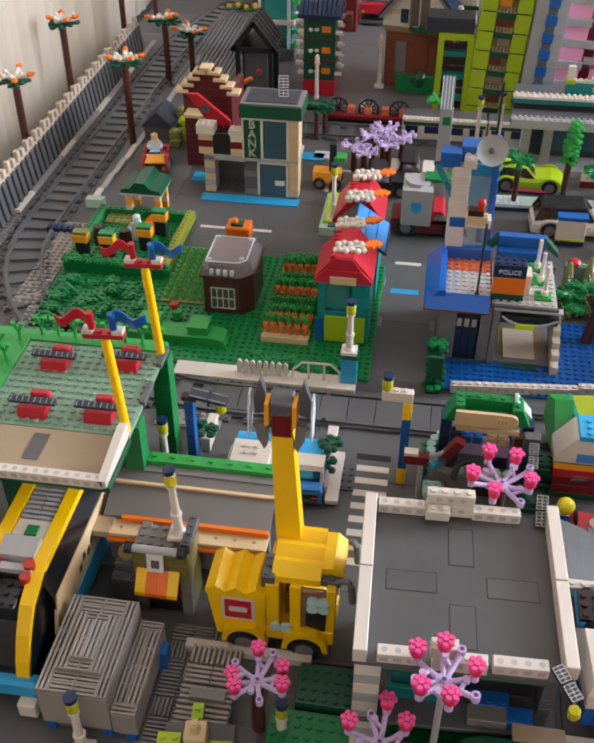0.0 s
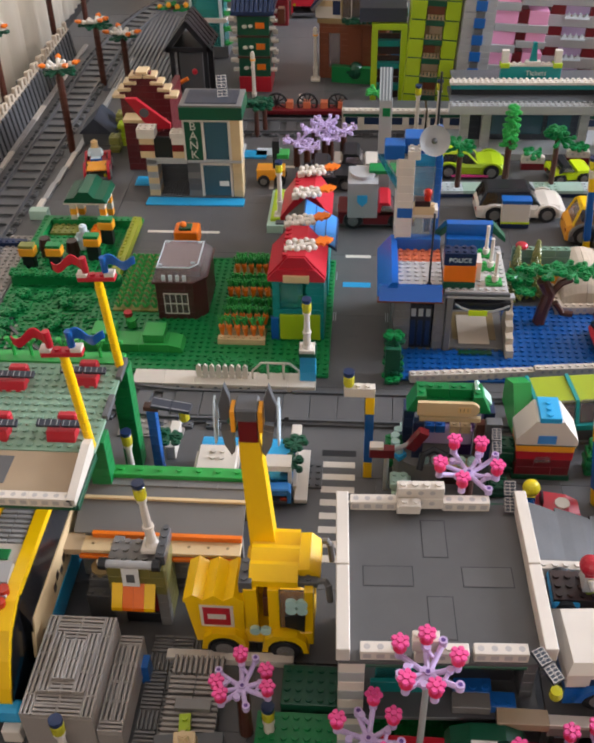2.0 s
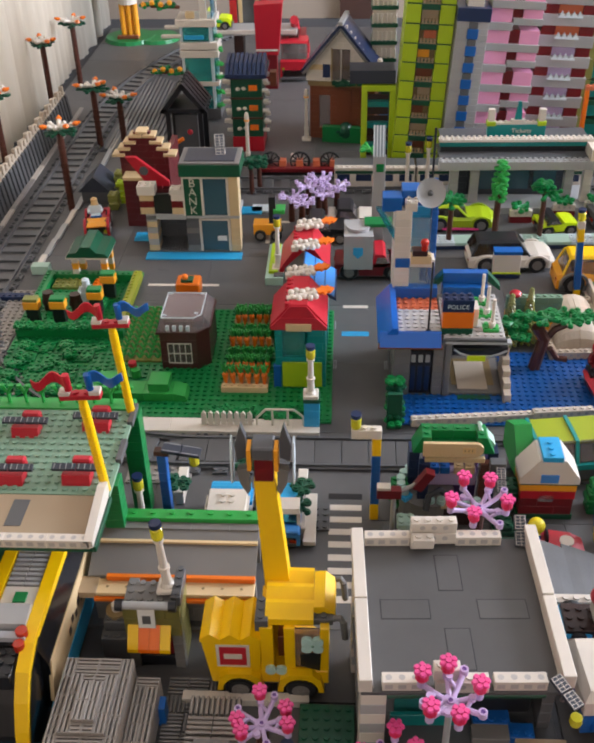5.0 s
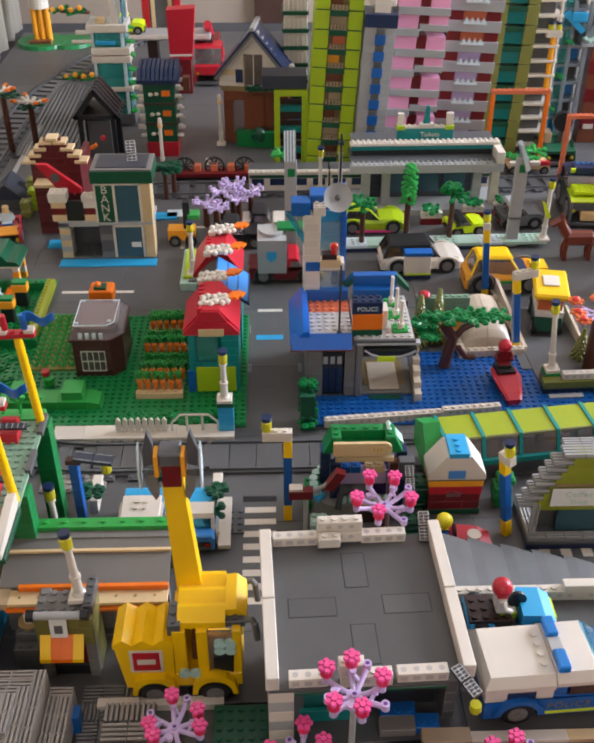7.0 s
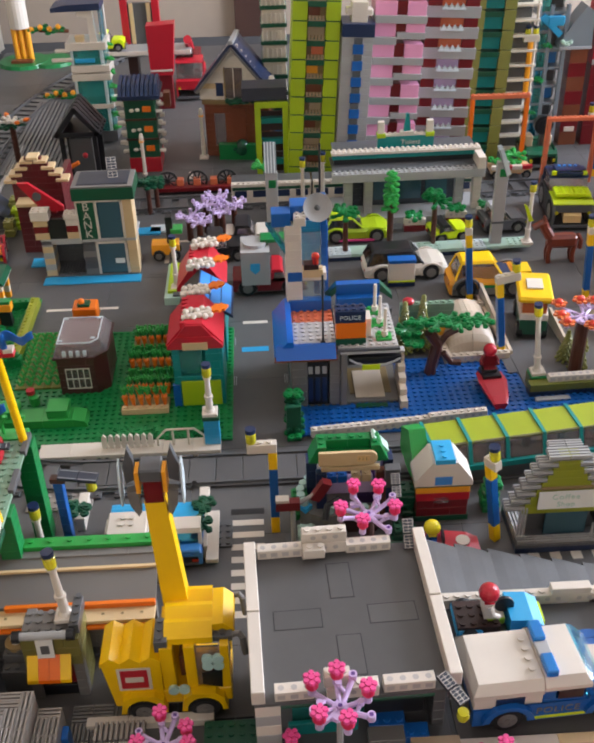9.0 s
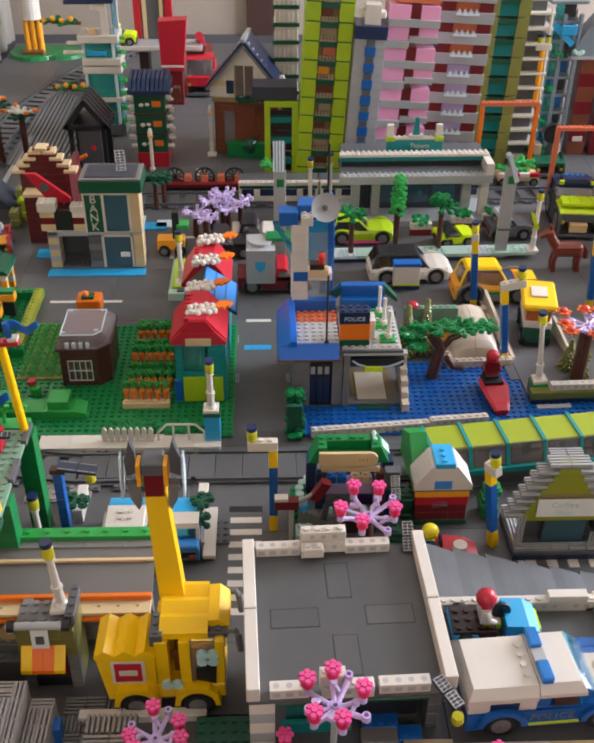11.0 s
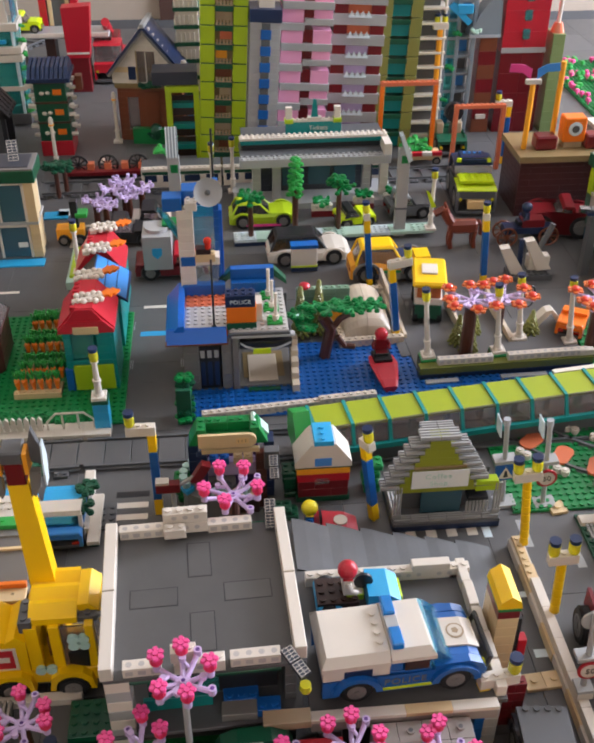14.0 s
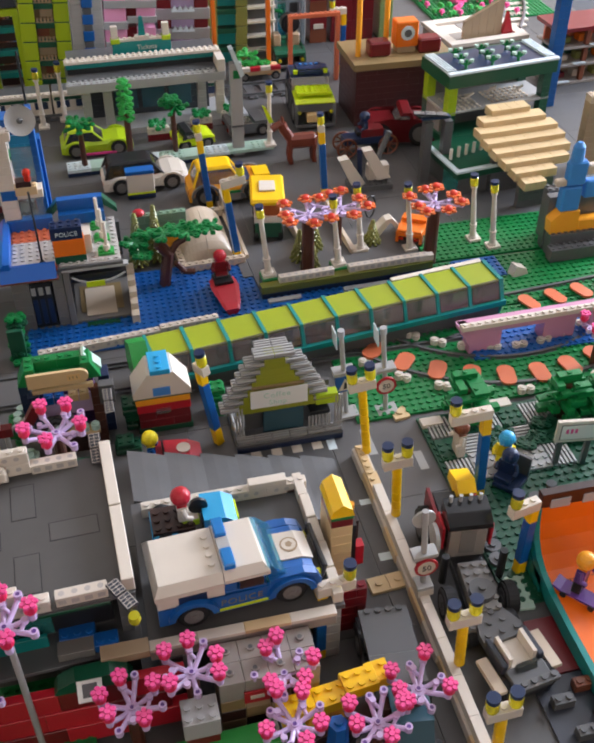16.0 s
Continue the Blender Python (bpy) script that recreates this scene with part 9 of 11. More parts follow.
for (ya, za), (yb, zb) in zip(prof, prof[1:]):
    add(bm, [(x, y, z - d) for (y, z) in ((ya, za), (yb, zb)) for x in (0.5, 18) for d in (0.4, 0)], [[1, 3, 7, 5], [0, 2, 6, 4], [0, 1, 5, 4], [2, 3, 7, 6], [0, 1, 3, 2], [4, 5, 7, 6]])
bmesh.ops.remove_doubles(bm, verts=bm.verts, dist=0.01)
part("ramp_surface", bm, "ramp_orange", sk)
slab("seam", sk, "wood_brown", 0.5, 17.6, 2.58, 18, 17.66, 2.64, 0.01)
bm = B()
for (ya, za), (yb, zb) in zip(prof, prof[1:]):
    add(bm, [(x, y, z - d) for (y, z) in ((ya, za), (yb, zb)) for x in (-0.1, 0.5) for d in (1.7, -0.1)], [[1, 3, 7, 5], [0, 2, 6, 4], [0, 1, 5, 4], [2, 3, 7, 6], [0, 1, 3, 2], [4, 5, 7, 6]])
bmesh.ops.remove_doubles(bm, verts=bm.verts, dist=0.01)
part("side_frame", bm, "teal", sk)
slab("frame_post", sk, "teal", -0.1, 18.4, 0, 0.5, 22.2, 2.4)
slab("frame_post", sk, "teal", -0.1, -5, 0, 0.5, -3, 0.6)
slab("top_wall", sk, "dark_brown", 0.3, 22.0, 7.4, 18, 22.9, 10.4)
for k in range(4):
    slab("top_window", sk, "silver", 1.3 + k * 3.4, 21.9, 8.4, 3.4 + k * 3.4, 22.05, 9.6)
slab("back_wall", sk, "teal", 0.3, 22.2, 0, 18, 22.9, 7.4)
slab("under_floor", sk, "dark_red", -3.0, 9.6, 0.05, 6, 15.6, 0.3)
slab("dark_floor", sk, "panel_grey", -5.0, -4, 0.04, 6, 9.5, 0.25, 0.04)
for k, (x, y, m) in enumerate(((-1.6, 7.4, "wood_brown"), (-3.4, 3.0, "dark_grey"), (-0.9, 4.4, "dark_brown"), (-2.6, -0.6, "stone"), (-4.2, 6.2, "dark_grey"))):
    brick(sk, m, x, y, 0.25, 2, 1, 1.0, True)
sb2 = thing("skateboard", 54.9, 48.0, 2.75, -50, "purple toy skateboard with black wheels", "skateboard")
part("board", prism(B(), [(-2.6, 0.5), (-1.8, 0.25), (1.8, 0.25), (2.6, 0.5), (2.6, 0.75), (1.8, 0.5), (-1.8, 0.5), (-2.6, 0.75)], "y", -0.8, 0.8), "purple", sb2)
for x in (-1.4, 1.4):
    for y in (-0.7, 0.7):
        part("wheel", cyl(B(), x, 0.15, y - 0.25, y + 0.25, 0.32, 10, axis="y"), "black", sb2)
doll(54.9, 48.6, 3.5, -50, "black", "purple", "flame", hat="flame", label="toy figure with a yellow helmet on a skateboard")

# picnic corner
pt2 = thing("picnic_terrace", 49.5, 66.5, 0.35, label="grey and white terrace of grille tiles", category="terrace")
for i in range(5):
    for j in range(3):
        if (i + j) % 2 == 0:
            grille(pt2, i * 3.0, j * 3.6, 0, i * 3.0 + 2.9, j * 3.6 + 3.5, "light_grey", "x" if i % 2 else "y", 0.45, pitch=0.5)
        else:
            slab("plate", pt2, "dark_green" if j else "light_grey", i * 3.0, j * 3.6, 0, i * 3.0 + 2.9, j * 3.6 + 3.5, 0.4, stud=True)
for x0, y0, nx in ((-0.4, 9.4, 2.6), (5.4, 10.6, 6)):
    slab("white_plate", pt2, "white", x0, y0, 0, x0 + nx, y0 + 1.4, 0.6)
doll(55.4, 66.0, 1.0, -140, "navy", "navy", "navy", hat="navy", label="toy figure in dark blue on the terrace", sit=True)
doll(56.0, 68.4, 1.2, -120, "white", "lemon", "azure", hat="azure", label="toy figure with a blue helmet on the terrace", sit=True)
doll(51.6, 71.0, 0.8, 180, "white", "white", "wood_brown", hat="wood_brown", label="toy figure with brown hair by the bench")
wc = thing("wheel_chair", 55.6, 65.4, 0.35, -140, "dark grey toy chair with a blue seat", "chair")
slab("seat", wc, "navy", -1.4, -1.4, 0.2, 1.6, 1.4, 0.8)
slab("backrest", wc, "dark_grey", -1.8, -1.4, 0.4, -1.4, 1.4, 3.4)
pb = thing("picture_board", 63.2, 66.4, 0.35, -8, "white board with a pink and grey drawing on posts", "board")
for x in (-1.6, 1.6):
    slab("leg", pb, "dark_grey", x - 0.3, 0, 0, x + 0.3, 0.5, 4.0)
bb = slab("board", pb, "white", -2.4, -0.2, 4.0, 2.6, 0.3, 7.0)
slab("drawing_frame", bb, "dark_grey", -2.0, -0.24, 4.4, 2.2, -0.18, 6.6, 0.01)
slab("drawing_ground", bb, "paper", -1.9, -0.28, 4.5, 2.1, -0.22, 6.5, 0.01)
for k in range(3):
    slab("drawing_mark", bb, "magenta", -1.4 + k * 0.5, -0.31, 5.4, -1.1 + k * 0.5, -0.27, 6.0, 0.01)
wr2 = thing("waste_bins", 59.6, 63.5, 0.35, label="dark grey round bin beside the terrace", category="bin")
part("bin", cyl(cyl(B(), 0, 0, 0, 0.8, 0.5, 14), 0, 0, 0.8, 1.0, 0.6, 14), "dark_grey", wr2)
for x, y in ((57.5, 62.5), (58.6, 61.4), (57.0, 61.0), (58.0, 60.0), (50.4, 59.2), (50.2, 57.4), (50.0, 55.6)):
    single("grey_round", cyl(cyl(B(), 0, 0, 0, 0.4, 0.9, 16), 0, 0, 0.4, 0.6, 0.35, 10), "dark_grey", x, y, 0.36, 0, "round dark grey plate on the lawn", "plate", "round plates")
for k in range(7):
    bm = B()
    leaf_plate(bm, 0, 0, 0.6, 1.0, k * 9, 6)
    single("garden_plant", bm, "dark_green", 56.5 + 1.6 * k, 71.5 + 1.6 * math.sin(k * 2.0), 0.35, 0, "small dark green leaf plant by the terrace", "plant", "terrace plants")


# ---- upper road: cars and the planted kerb ----
road_car("white_car", 24.1, 144.4, 2, 14.2, 6.4, "white", "black", "clear_black", "white toy sports car with a black roof", pillars="black", h=2.9, top=5.4)
pv = thing("police_barrier", 21.6, 139.4, 0, 0, "white and blue police trailer panel on the road", "trailer")
slab("panel", pv, "white", -0.8, 0, 0.9, 3.6, 1.6, 4.4, 0.1)
slab("blue_top", pv, "blue", -0.9, -0.1, 4.4, 3.7, 1.8, 5.0)
slab("blue_low", pv, "navy", -0.85, -0.05, 0.1, 3.65, 1.7, 0.9)
slab("yellow_line", pv, "neon", -0.85, -0.08, 0.9, 3.65, 0.1, 1.2, 0.01)
taxi = road_car("yellow_taxi", 36.9, 137.4, 0, 13.4, 6.4, "flame", "yellow", "clear_smoke", "yellow toy off-road car with grey skirts and big wheels", r=1.75, h=3.4, top=6.3, cab=(0.06, 0.66), hood="navy", arch="stone")
for sd in (-1, 1):
    for x0, x1, z1 in ((-6.3, 6.2, 1.7), (-1.9, 1.6, 2.0)):
        slab("grey_skirt", taxi, "dark_grey" if z1 < 1.9 else "stone", x0, min(sd * 2.6, sd * (3.0 if z1 < 1.9 else 3.08)), 0.7, x1, max(sd * 2.6, sd * (3.0 if z1 < 1.9 else 3.08)), z1, 0.08)
    slab("green_sill", taxi, "green", -1.9, min(sd * 2.7, sd * 3.14), 2.0, 1.6, max(sd * 2.7, sd * 3.14), 2.35, 0.02)
slab("yellow_plate", taxi, "yellow", 4.2, -1.6, 3.6, 6.8, 1.6, 4.0)
vt = thing("food_van", 41.0, 125.4, 0, -10, "small dark green toy van with an orange-yellow roof", "van")
for x in (-1.8, 1.8):
    for y in (-3, 3.2):
        w = wheel(vt, y, x, 1.3, 1.3, 0.9)
        w.matrix_basis = pose(0, 0, 0, 0, 0, 90)
slab("body", vt, "dark_green", -2, -4.2, 1, 2, 4.2, 3.4)
slab("waist", vt, "white", -2.1, -4.0, 3.4, 2.1, 3.4, 4.4)
slab("window", vt, "clear_orange", -1.8, -3.6, 4.4, 1.8, 3.0, 6.4)
slab("roof", vt, "yellow", -2.6, -4.4, 6.4, 2.6, 4.0, 7.4, 0.4)
slab("roof_tile", vt, "white", -1.2, -1.6, 7.4, 1.2, 1.4, 7.7)
arm_lamp(34.9, 117.8, 0, 2.6, (("yellow", 1.6), ("blue", 8.4), ("yellow", 2.2)), 8, -7)
arm_lamp(33.3, 133.6, 0, 0, (("yellow", 1.6), ("blue", 8.4), ("yellow", 2.2)), 0, -5)
arm_lamp(52.4, 133.6, 0, 0, (("yellow", 1.4), ("blue", 8.0), ("yellow", 2.0)), 0, -4)
kb = thing("planted_kerb", 11.6, 149.4, 0, 1.8, "pale aqua studded kerb with navy base", "kerb")
slab("base", kb, "navy", 0, 0, 0, 28, 3, 0.8)
for k in range(9):
    slab("kerb_plate", kb, "pale_green" if k % 3 else "bluish_white", k * 4, -0.2, 0.8, k * 4 + 3.97, 3, 1.4, stud=k % 2 == 0)
gc = road_car("green_car", 17.2, 159.0, 0, 12.5, 6, "lime", "lime", "clear_black", "lime green toy sports car", r=1.35, h=2.7, top=4.7, cab=(0.05, 0.6))
slab("pink_sill", gc, "magenta", -3.2, -3.05, 0.5, 3.2, -2.8, 0.9, 0.02)
green_tree(14.6, 150.8, 1.4, 7.0, 2.8, 21, 2)
gt = thing("toy_tree", 22.6, 152.2, 1.4, 0, "narrow tall toy tree of stacked bright green leaves", "tree")
part("trunk", cyl(B(), 0, 0, 0, 8, 0.55, 10), "brown", gt)
for k in range(7):
    bm = B()
    leaf_plate(bm, 0, 0, 7 + k * 1.05, 1.5 - 0.13 * k, k + 31, 6)
    part("leaf_crown", bm, "bright_green", gt)
green_tree(30.4, 152.4, 1.4, 8.0, 2.6, 44, 3)
toy_car("small_car", 34.0, 157.0, 0, 10, 7, 4.6, "neon", "black", label="small neon yellow and black toy car", r=1.0, h=1.5, cab_h=1.6)
toy_car("small_car", 44.5, 160.0, 0, 5, 8, 5, "dark_grey", "silver", label="small dark toy car behind the grey post", r=1.1)
for x, y in ((26.4, 160), (34.6, 162.5), (40.6, 163.6)):
    pl = thing("street_planter", x, y, 0, 0, "white holed planter with red base and green leaves", "planter")
    slab("base", pl, "dark_red", 0, 0, 0, 4, 1.2, 1.2)
    holed_beam(pl, 0, 0.1, 1.2, 4)
    bm = B()
    leaf_plate(bm, 2, 1.4, 2.6, 1.8, int(x), 8)
    part("leaf_crown", bm, "green", pl)
for x, y, h, arm in ((2.0, 147.5, 18.0, -1.6), (41.4, 151.6, 16.6, 2.4)):
    gp = thing("grey_mast", x, y, 0, 0, "tall light grey mast with a grille head and leaves", "mast")
    slab("shaft", gp, "light_grey", -1, -0.6, 0, 1, 0.6, h)
    bm = box(B(), -1.1, -0.7, h * 0.32, 1.1, 0.7, h * 0.34, 0.02)
    part("shaft_joint", bm, "dark_grey", gp)
    if x > 9:
        prof, ax = [(0.6, h - 2.4), (1.3, h - 2.0), (-0.5, h + 2.6), (-1.1, h + 2.4)], "y"
    else:
        prof, ax = [(-0.6, h), (0.2, h), (1.6, h + 4.4), (1.2, h + 4.6)], "x"
    head = part("head_panel", prism(B(), prof, ax, -1.0, 0.9), "slate", gp)
    for q in range(4):
        u = -1.04 + q * 0.5
        line = [(px - 0.06 if ax == "x" else px + 0.06, pz + 0.06) for px, pz in prof]
        part("head_bar", prism(B(), line, ax, u, u + 0.2), "bluish_white", head)
    bm = B()
    leaf_plate(bm, arm, 1.6, h + 0.4, 1.8, int(x) + 3, 7)
    part("leaf_crown", bm, "bright_green", gp)
    slab("green_tag", gp, "green", -0.5, -0.7, h - 2.6, 0.7, -0.58, h - 1.2)
post_lamp(47.0, 151.2, 1.2, 11.4)
single("yellow_banner", prism(B(), [(0, 0), (0.6, -0.4), (2.0, -3.2), (1.2, -3.4)], "y", -0.1, 0.1), "neon", 45.6, 150.6, 9.0, 0, "small yellow banner hanging at the lamp", "banner")

# ---- station with the ticket sign ----
sn = thing("ticket_station", 14.2, 163.6, 0, 1.0, "white and teal toy station with a ticket sign", "station")
slab("platform", sn, "light_grey", -2, 0, 0, 29, 12, 1.2)
for x in (1.6, 5.4, 22.6, 26.0):
    for k in range(7):
        brick(sn, "light_grey" if x < 24 else "white", x, 2.4, 1.2 + k * 1.2, 1.6, 1.4, 1.2)
bricks(sn, "panel_grey", 3.2, 6, 1.2, 22, 6, "x", stud=False)
for k in range(3):
    slab("window", sn, "clear_dark", 7.6 + k * 5, 5.7, 2.4, 11.8 + k * 5, 5.95, 7.6)
    slab("window_frame", sn, "white", 7.4 + k * 5, 5.6, 7.6, 12.0 + k * 5, 5.95, 8.0)
slab("front_rail", sn, "light_grey", -0.8, 0.4, 8.4, 27.6, 2.0, 10.0, stud=True)
slab("roof_plate", sn, "dark_grey", -0.6, 2.0, 9.6, 27.4, 9, 10.2)
# black strip paints the shade of the recess below the teal band
slab("recess", sn, "black", -0.2, 4.9, 10.2, 27.0, 5.6, 11.3)
slab("teal_band", sn, "teal", -0.4, 4.5, 11.3, 27.2, 5.6, 12.2)
slab("white_edge", sn, "white", -0.6, 4.2, 12.2, 27.4, 5.8, 12.7, stud=True)
slab("side_beam", sn, "white", 26.2, 0.4, 10.0, 27.6, 5.0, 12.2)
tb = slab("ticket_board", sn, "teal", 8.4, 7.2, 12.0, 19.0, 8.2, 14.4)
letters("Tickets", tb, "white", 14.6, 7.15, 13.2, 1.25)
slab("board_top", tb, "white", 9.2, 7.2, 14.4, 18.2, 8.0, 14.8, 0.03, True)
slab("roof_slab", sn, "dark_grey", 0, 5.8, 11.6, 27, 12, 12.0)
for x in (9.0, 18.2):
    slab("board_post", sn, "white", x - 0.6, 7.2, 14.8, x + 0.6, 8.2, 17.2)
    slab("post_foot", sn, "lime", x - 0.8, 6.9, 14.2, x + 0.8, 8.4, 15.0)
part("aqua_fin", prism(B(), [(13.2, 14.8), (14.6, 14.8), (14.2, 18.6), (13.6, 18.6)], "y", 7.3, 7.9), "teal", sn)
slab("fin_foot", sn, "white", 12.6, 7.0, 14.8, 15.2, 8.2, 15.3)
for x, y in ((8.2, 170.2), (12.2, 172.6)):
    post_lamp(x, y, 0, 11.0)


# ---- towers behind the station ----
def tower(name, x, y, label, lean=0):
    t = thing(name, x, y, 0, 0, label, "tower block")
    t.rotation_euler = (0, radians(lean), 0)
    return t


lt = tower("lime_tower", 5.8, 184.2, "tall lime green toy tower, balconies painted with warm room light", 3)
slab("core", lt, "dark_tan", 2.7, 1.6, 0, 6.4, 7.6, 47)
for k in range(13):
    z = 0.4 + k * 3.6
    for x in (0.0, 6.3):
        slab("lime_panel", lt, "lime", x, 0, z, x + 2.8, 7.4, z + 3.35, 0.05)
        slab("joint_plate", lt, "dark_green", x + 0.1, 0.1, z + 3.35, x + 2.7, 7.3, z + 3.6, 0.02)
    slab("balcony", lt, "dark_green", 2.8, -0.3, z + 2.5, 6.3, 1.8, z + 3.5, 0.05, True)
    # tan to orange panels carry the rooms' warm light in their colour
    slab("balcony_glow", lt, ("terrace_tan", "wood_brown", "flame", "salmon")[(k * 5) % 4 if k > 5 else k % 2], 3.0 + 0.8 * (k % 3 == 1), 0.9, z + 0.7, 6.1 - 0.9 * (k % 3 == 0), 1.7, z + 2.6)
    grille(lt, 2.9, -0.25, z + 0.0, 6.2, 0.05, "terrace_tan", "y", 0.9, "balcony_rail", 0.66)
gp2 = thing("green_porch", -0.4, 187.6, 0, 0, "lime framed porch with dark roof", "porch")
for x in (0, 5.6):
    slab("post", gp2, "lime", x, 0, 0, x + 1.2, 1.6, 15)
slab("beam", gp2, "lime", 0, 0, 15, 6.8, 1.6, 16.2)
slab("roof", gp2, "panel_grey", -2.4, 0.4, 16.4, 6.6, 6, 19)
for k in range(3):
    slab("shelf", gp2, "teal", 1.2, 1.6, 2.5 + k * 4.4, 5.6, 3.0, 3.6 + k * 4.4)
    slab("shelf_back", gp2, "dark_brown", 1.2, 3.0, 0.5 + k * 4.4, 5.6, 3.4, 4.6 + k * 4.4)
gt1 = tower("grey_tower", 15.2, 182, "light grey toy tower with a column of blue windows", 3)
for k in range(25):
    course(gt1, "light_grey", 0, 0, k * 1.2, 5.8, "x", (k % 2) * 2, 4, 6)
slab("cap", gt1, "navy", -0.2, -0.2, 30, 6.0, 6.2, 32.4)
slab("crown", gt1, "white", 1.6, 1, 32.4, 4.6, 4, 36)
slab("crown_arm", gt1, "white", 0.6, 1.2, 33.6, 5.6, 3.6, 34.8, 0.2)
for k in range(8):
    slab("blue_window", gt1, "blue", 2.0, -0.35, 5.2 + k * 3.1, 4.0, 0.0, 7.0 + k * 3.1)
    slab("window_sill", gt1, "dark_grey", 2.2, -0.25, 7.0 + k * 3.1, 3.8, 0.0, 8.2 + k * 3.1)
pk = tower("pink_tower", 21.2, 184.6, "pink and grey banded toy tower", 3)
for k in range(9):
    z = 0.4 + k * 3.9
    slab("grey_band", pk, "light_grey", 0 if k % 2 else 0.3, -0.2 if k % 2 else 0.1, z, 4.6 if k % 2 else 10.2, 7, z + 1.4)
    slab("grey_band", pk, "light_grey", 4.65, 0.22, z + 0.01 + (1.0 if k % 2 else 0), 10.2, 7, z + (2.2 if k % 2 else 1.2))
    slab("pink_panel", pk, "pink", 0.2, 0.4, z + 1.4, 4.4, 7, z + 3.9)
    slab("pink_panel", pk, "pink", 6.4, 0.5, z + (2.2 if k % 2 else 1.2), 10.0, 7, z + (4.9 if k % 2 else 3.9))
    slab("red_gap", pk, "dark_red", 4.4, 1.0, z + 1.2, 6.4, 7, z + 3.9)
slab("top_band", pk, "salmon", 1.5, 1, 35.8, 10, 6.8, 40)
slab("top_box", pk, "flame", 2.4, 1.5, 40, 9.6, 6.4, 46)
gt2 = tower("grey_red_tower", 31.6, 187.6, "grey and dark red toy tower with pale balconies", 3)
for k in range(12):
    z = 0.4 + k * 3.9
    slab("grey_band", gt2, "light_grey", 0, 0, z, 10.6, 7, z + 2.1)
    slab("red_panel", gt2, "dark_red", 0.3, 0.3, z + 2.1, 3.0, 7, z + 3.9)
    slab("red_panel", gt2, "dark_red", 7.6, 0.3, z + 2.1, 10.3, 7, z + 3.9)
    slab("balcony_room", gt2, "salmon" if k > 5 else "lavender", 3.0, 0.9, z + 1.6, 7.6, 7, z + 3.9)
    for q in range(4):
        part("balcony_post", prism(B(), [(3.2 + q * 1.1, z + 1.9), (4.1 + q * 1.1, z + 1.9), (3.65 + q * 1.1, z + 2.8)], "y", -0.2, 0.2), "bluish_white", gt2)
    slab("balcony_base", gt2, "bluish_white", 3.0, -0.3, z + 1.5, 7.6, 0.8, z + 1.9)
lt2 = tower("lime_green_tower", 42.4, 192.4, "dull lime and teal toy tower with dark joints", 2)
for k in range(12):
    z = 0.4 + k * 3.9
    for x in (0.0, 6.2):
        slab("lime_panel", lt2, "olive", x, 0, z, x + 2.4, 7, z + 3.7)
    slab("teal_window", lt2, "teal", 2.4, 0.6, z, 6.2, 6.4, z + 2.4)
    slab("balcony", lt2, "dark_green", 2.3, 0, z + 2.4, 6.3, 6.8, z + 3.4)
of = thing("orange_portal", 42.8, 185, 0, 0, "orange square frame standing before the towers", "frame")
for x in (0, 11.0):
    slab("post", of, "orange", x, 0, 0, x + 0.8, 1.0, 16)
slab("beam", of, "salmon", 0, 0, 16, 11.8, 1.0, 16.8, stud=True)
cr = thing("white_crane_tower", 51.5, 196, 0, 0, "white lattice toy tower with a yellow post", "tower")
for x in (0, 6):
    for y in (0, 5):
        rod("lattice_post", cr, "white", x, y, 0, 32, 0.3)
for k in range(11):
    slab("lattice_floor", cr, "white", -0.5, -0.5, 3 * k + 1, 6.5, 5.5, 3 * k + 1.5)
    slab("lattice_room", cr, "dark_grey", 0.8, 1, 3 * k + 1.5, 5, 5, 3 * k + 3.4)
rod("yellow_post", cr, "flame", 5.2, 0.2, 13.5, 24, 0.6)
slab("lamp_bar", cr, "white", 3.6, -0.4, 24, 6.8, 0.8, 25.2)
for s in (0, 1.6):
    lamp_head(cr, 4.4 + s, 0.2, 25.2)
rt = tower("red_tower", 71.4, 200, "tall red toy building with a grey band and teal windows")
for k in range(9):
    for x in range(2):
        slab("red_panel", rt, "red" if k > 3 else "dark_red", x * 4.8, 0, k * 4.4, x * 4.8 + 4.78, 6, k * 4.4 + 4.38)
slab("grey_band", rt, "light_grey", -0.1, -0.25, 17.6, 9.7, 0, 18.7)
for k in range(3):
    slab("window", rt, "clear_teal", 4.2, -0.2, 20.4 + k * 3.9, 5.8, 0.1, 22.6 + k * 3.9, 0.3)
gcol = tower("green_column", 82.2, 199, "slim dull green toy tower with an orange cap")
for k in range(9):
    slab("green_panel", gcol, "sage", 0, 0, k * 2.4, 3.0 - 0.05 * k, 5, k * 2.4 + 2.38)
part("cap", cyl(B(), 1.3, 2, 21.6, 23.6, 1.5, 12, 0.9), "salmon", gcol)
rod("finial", gcol, "white", 1.3, 2, 23.6, 29, 0.45)
brc = tower("brown_column", 66.4, 200, "red-brown toy tower under a grey pitched house")
for k in range(7):
    slab("brown_panel", brc, "dark_red" if k % 2 else "wood_brown", 0.2, 0.2, k * 3, 4.0, 4, k * 3 + 2.98)
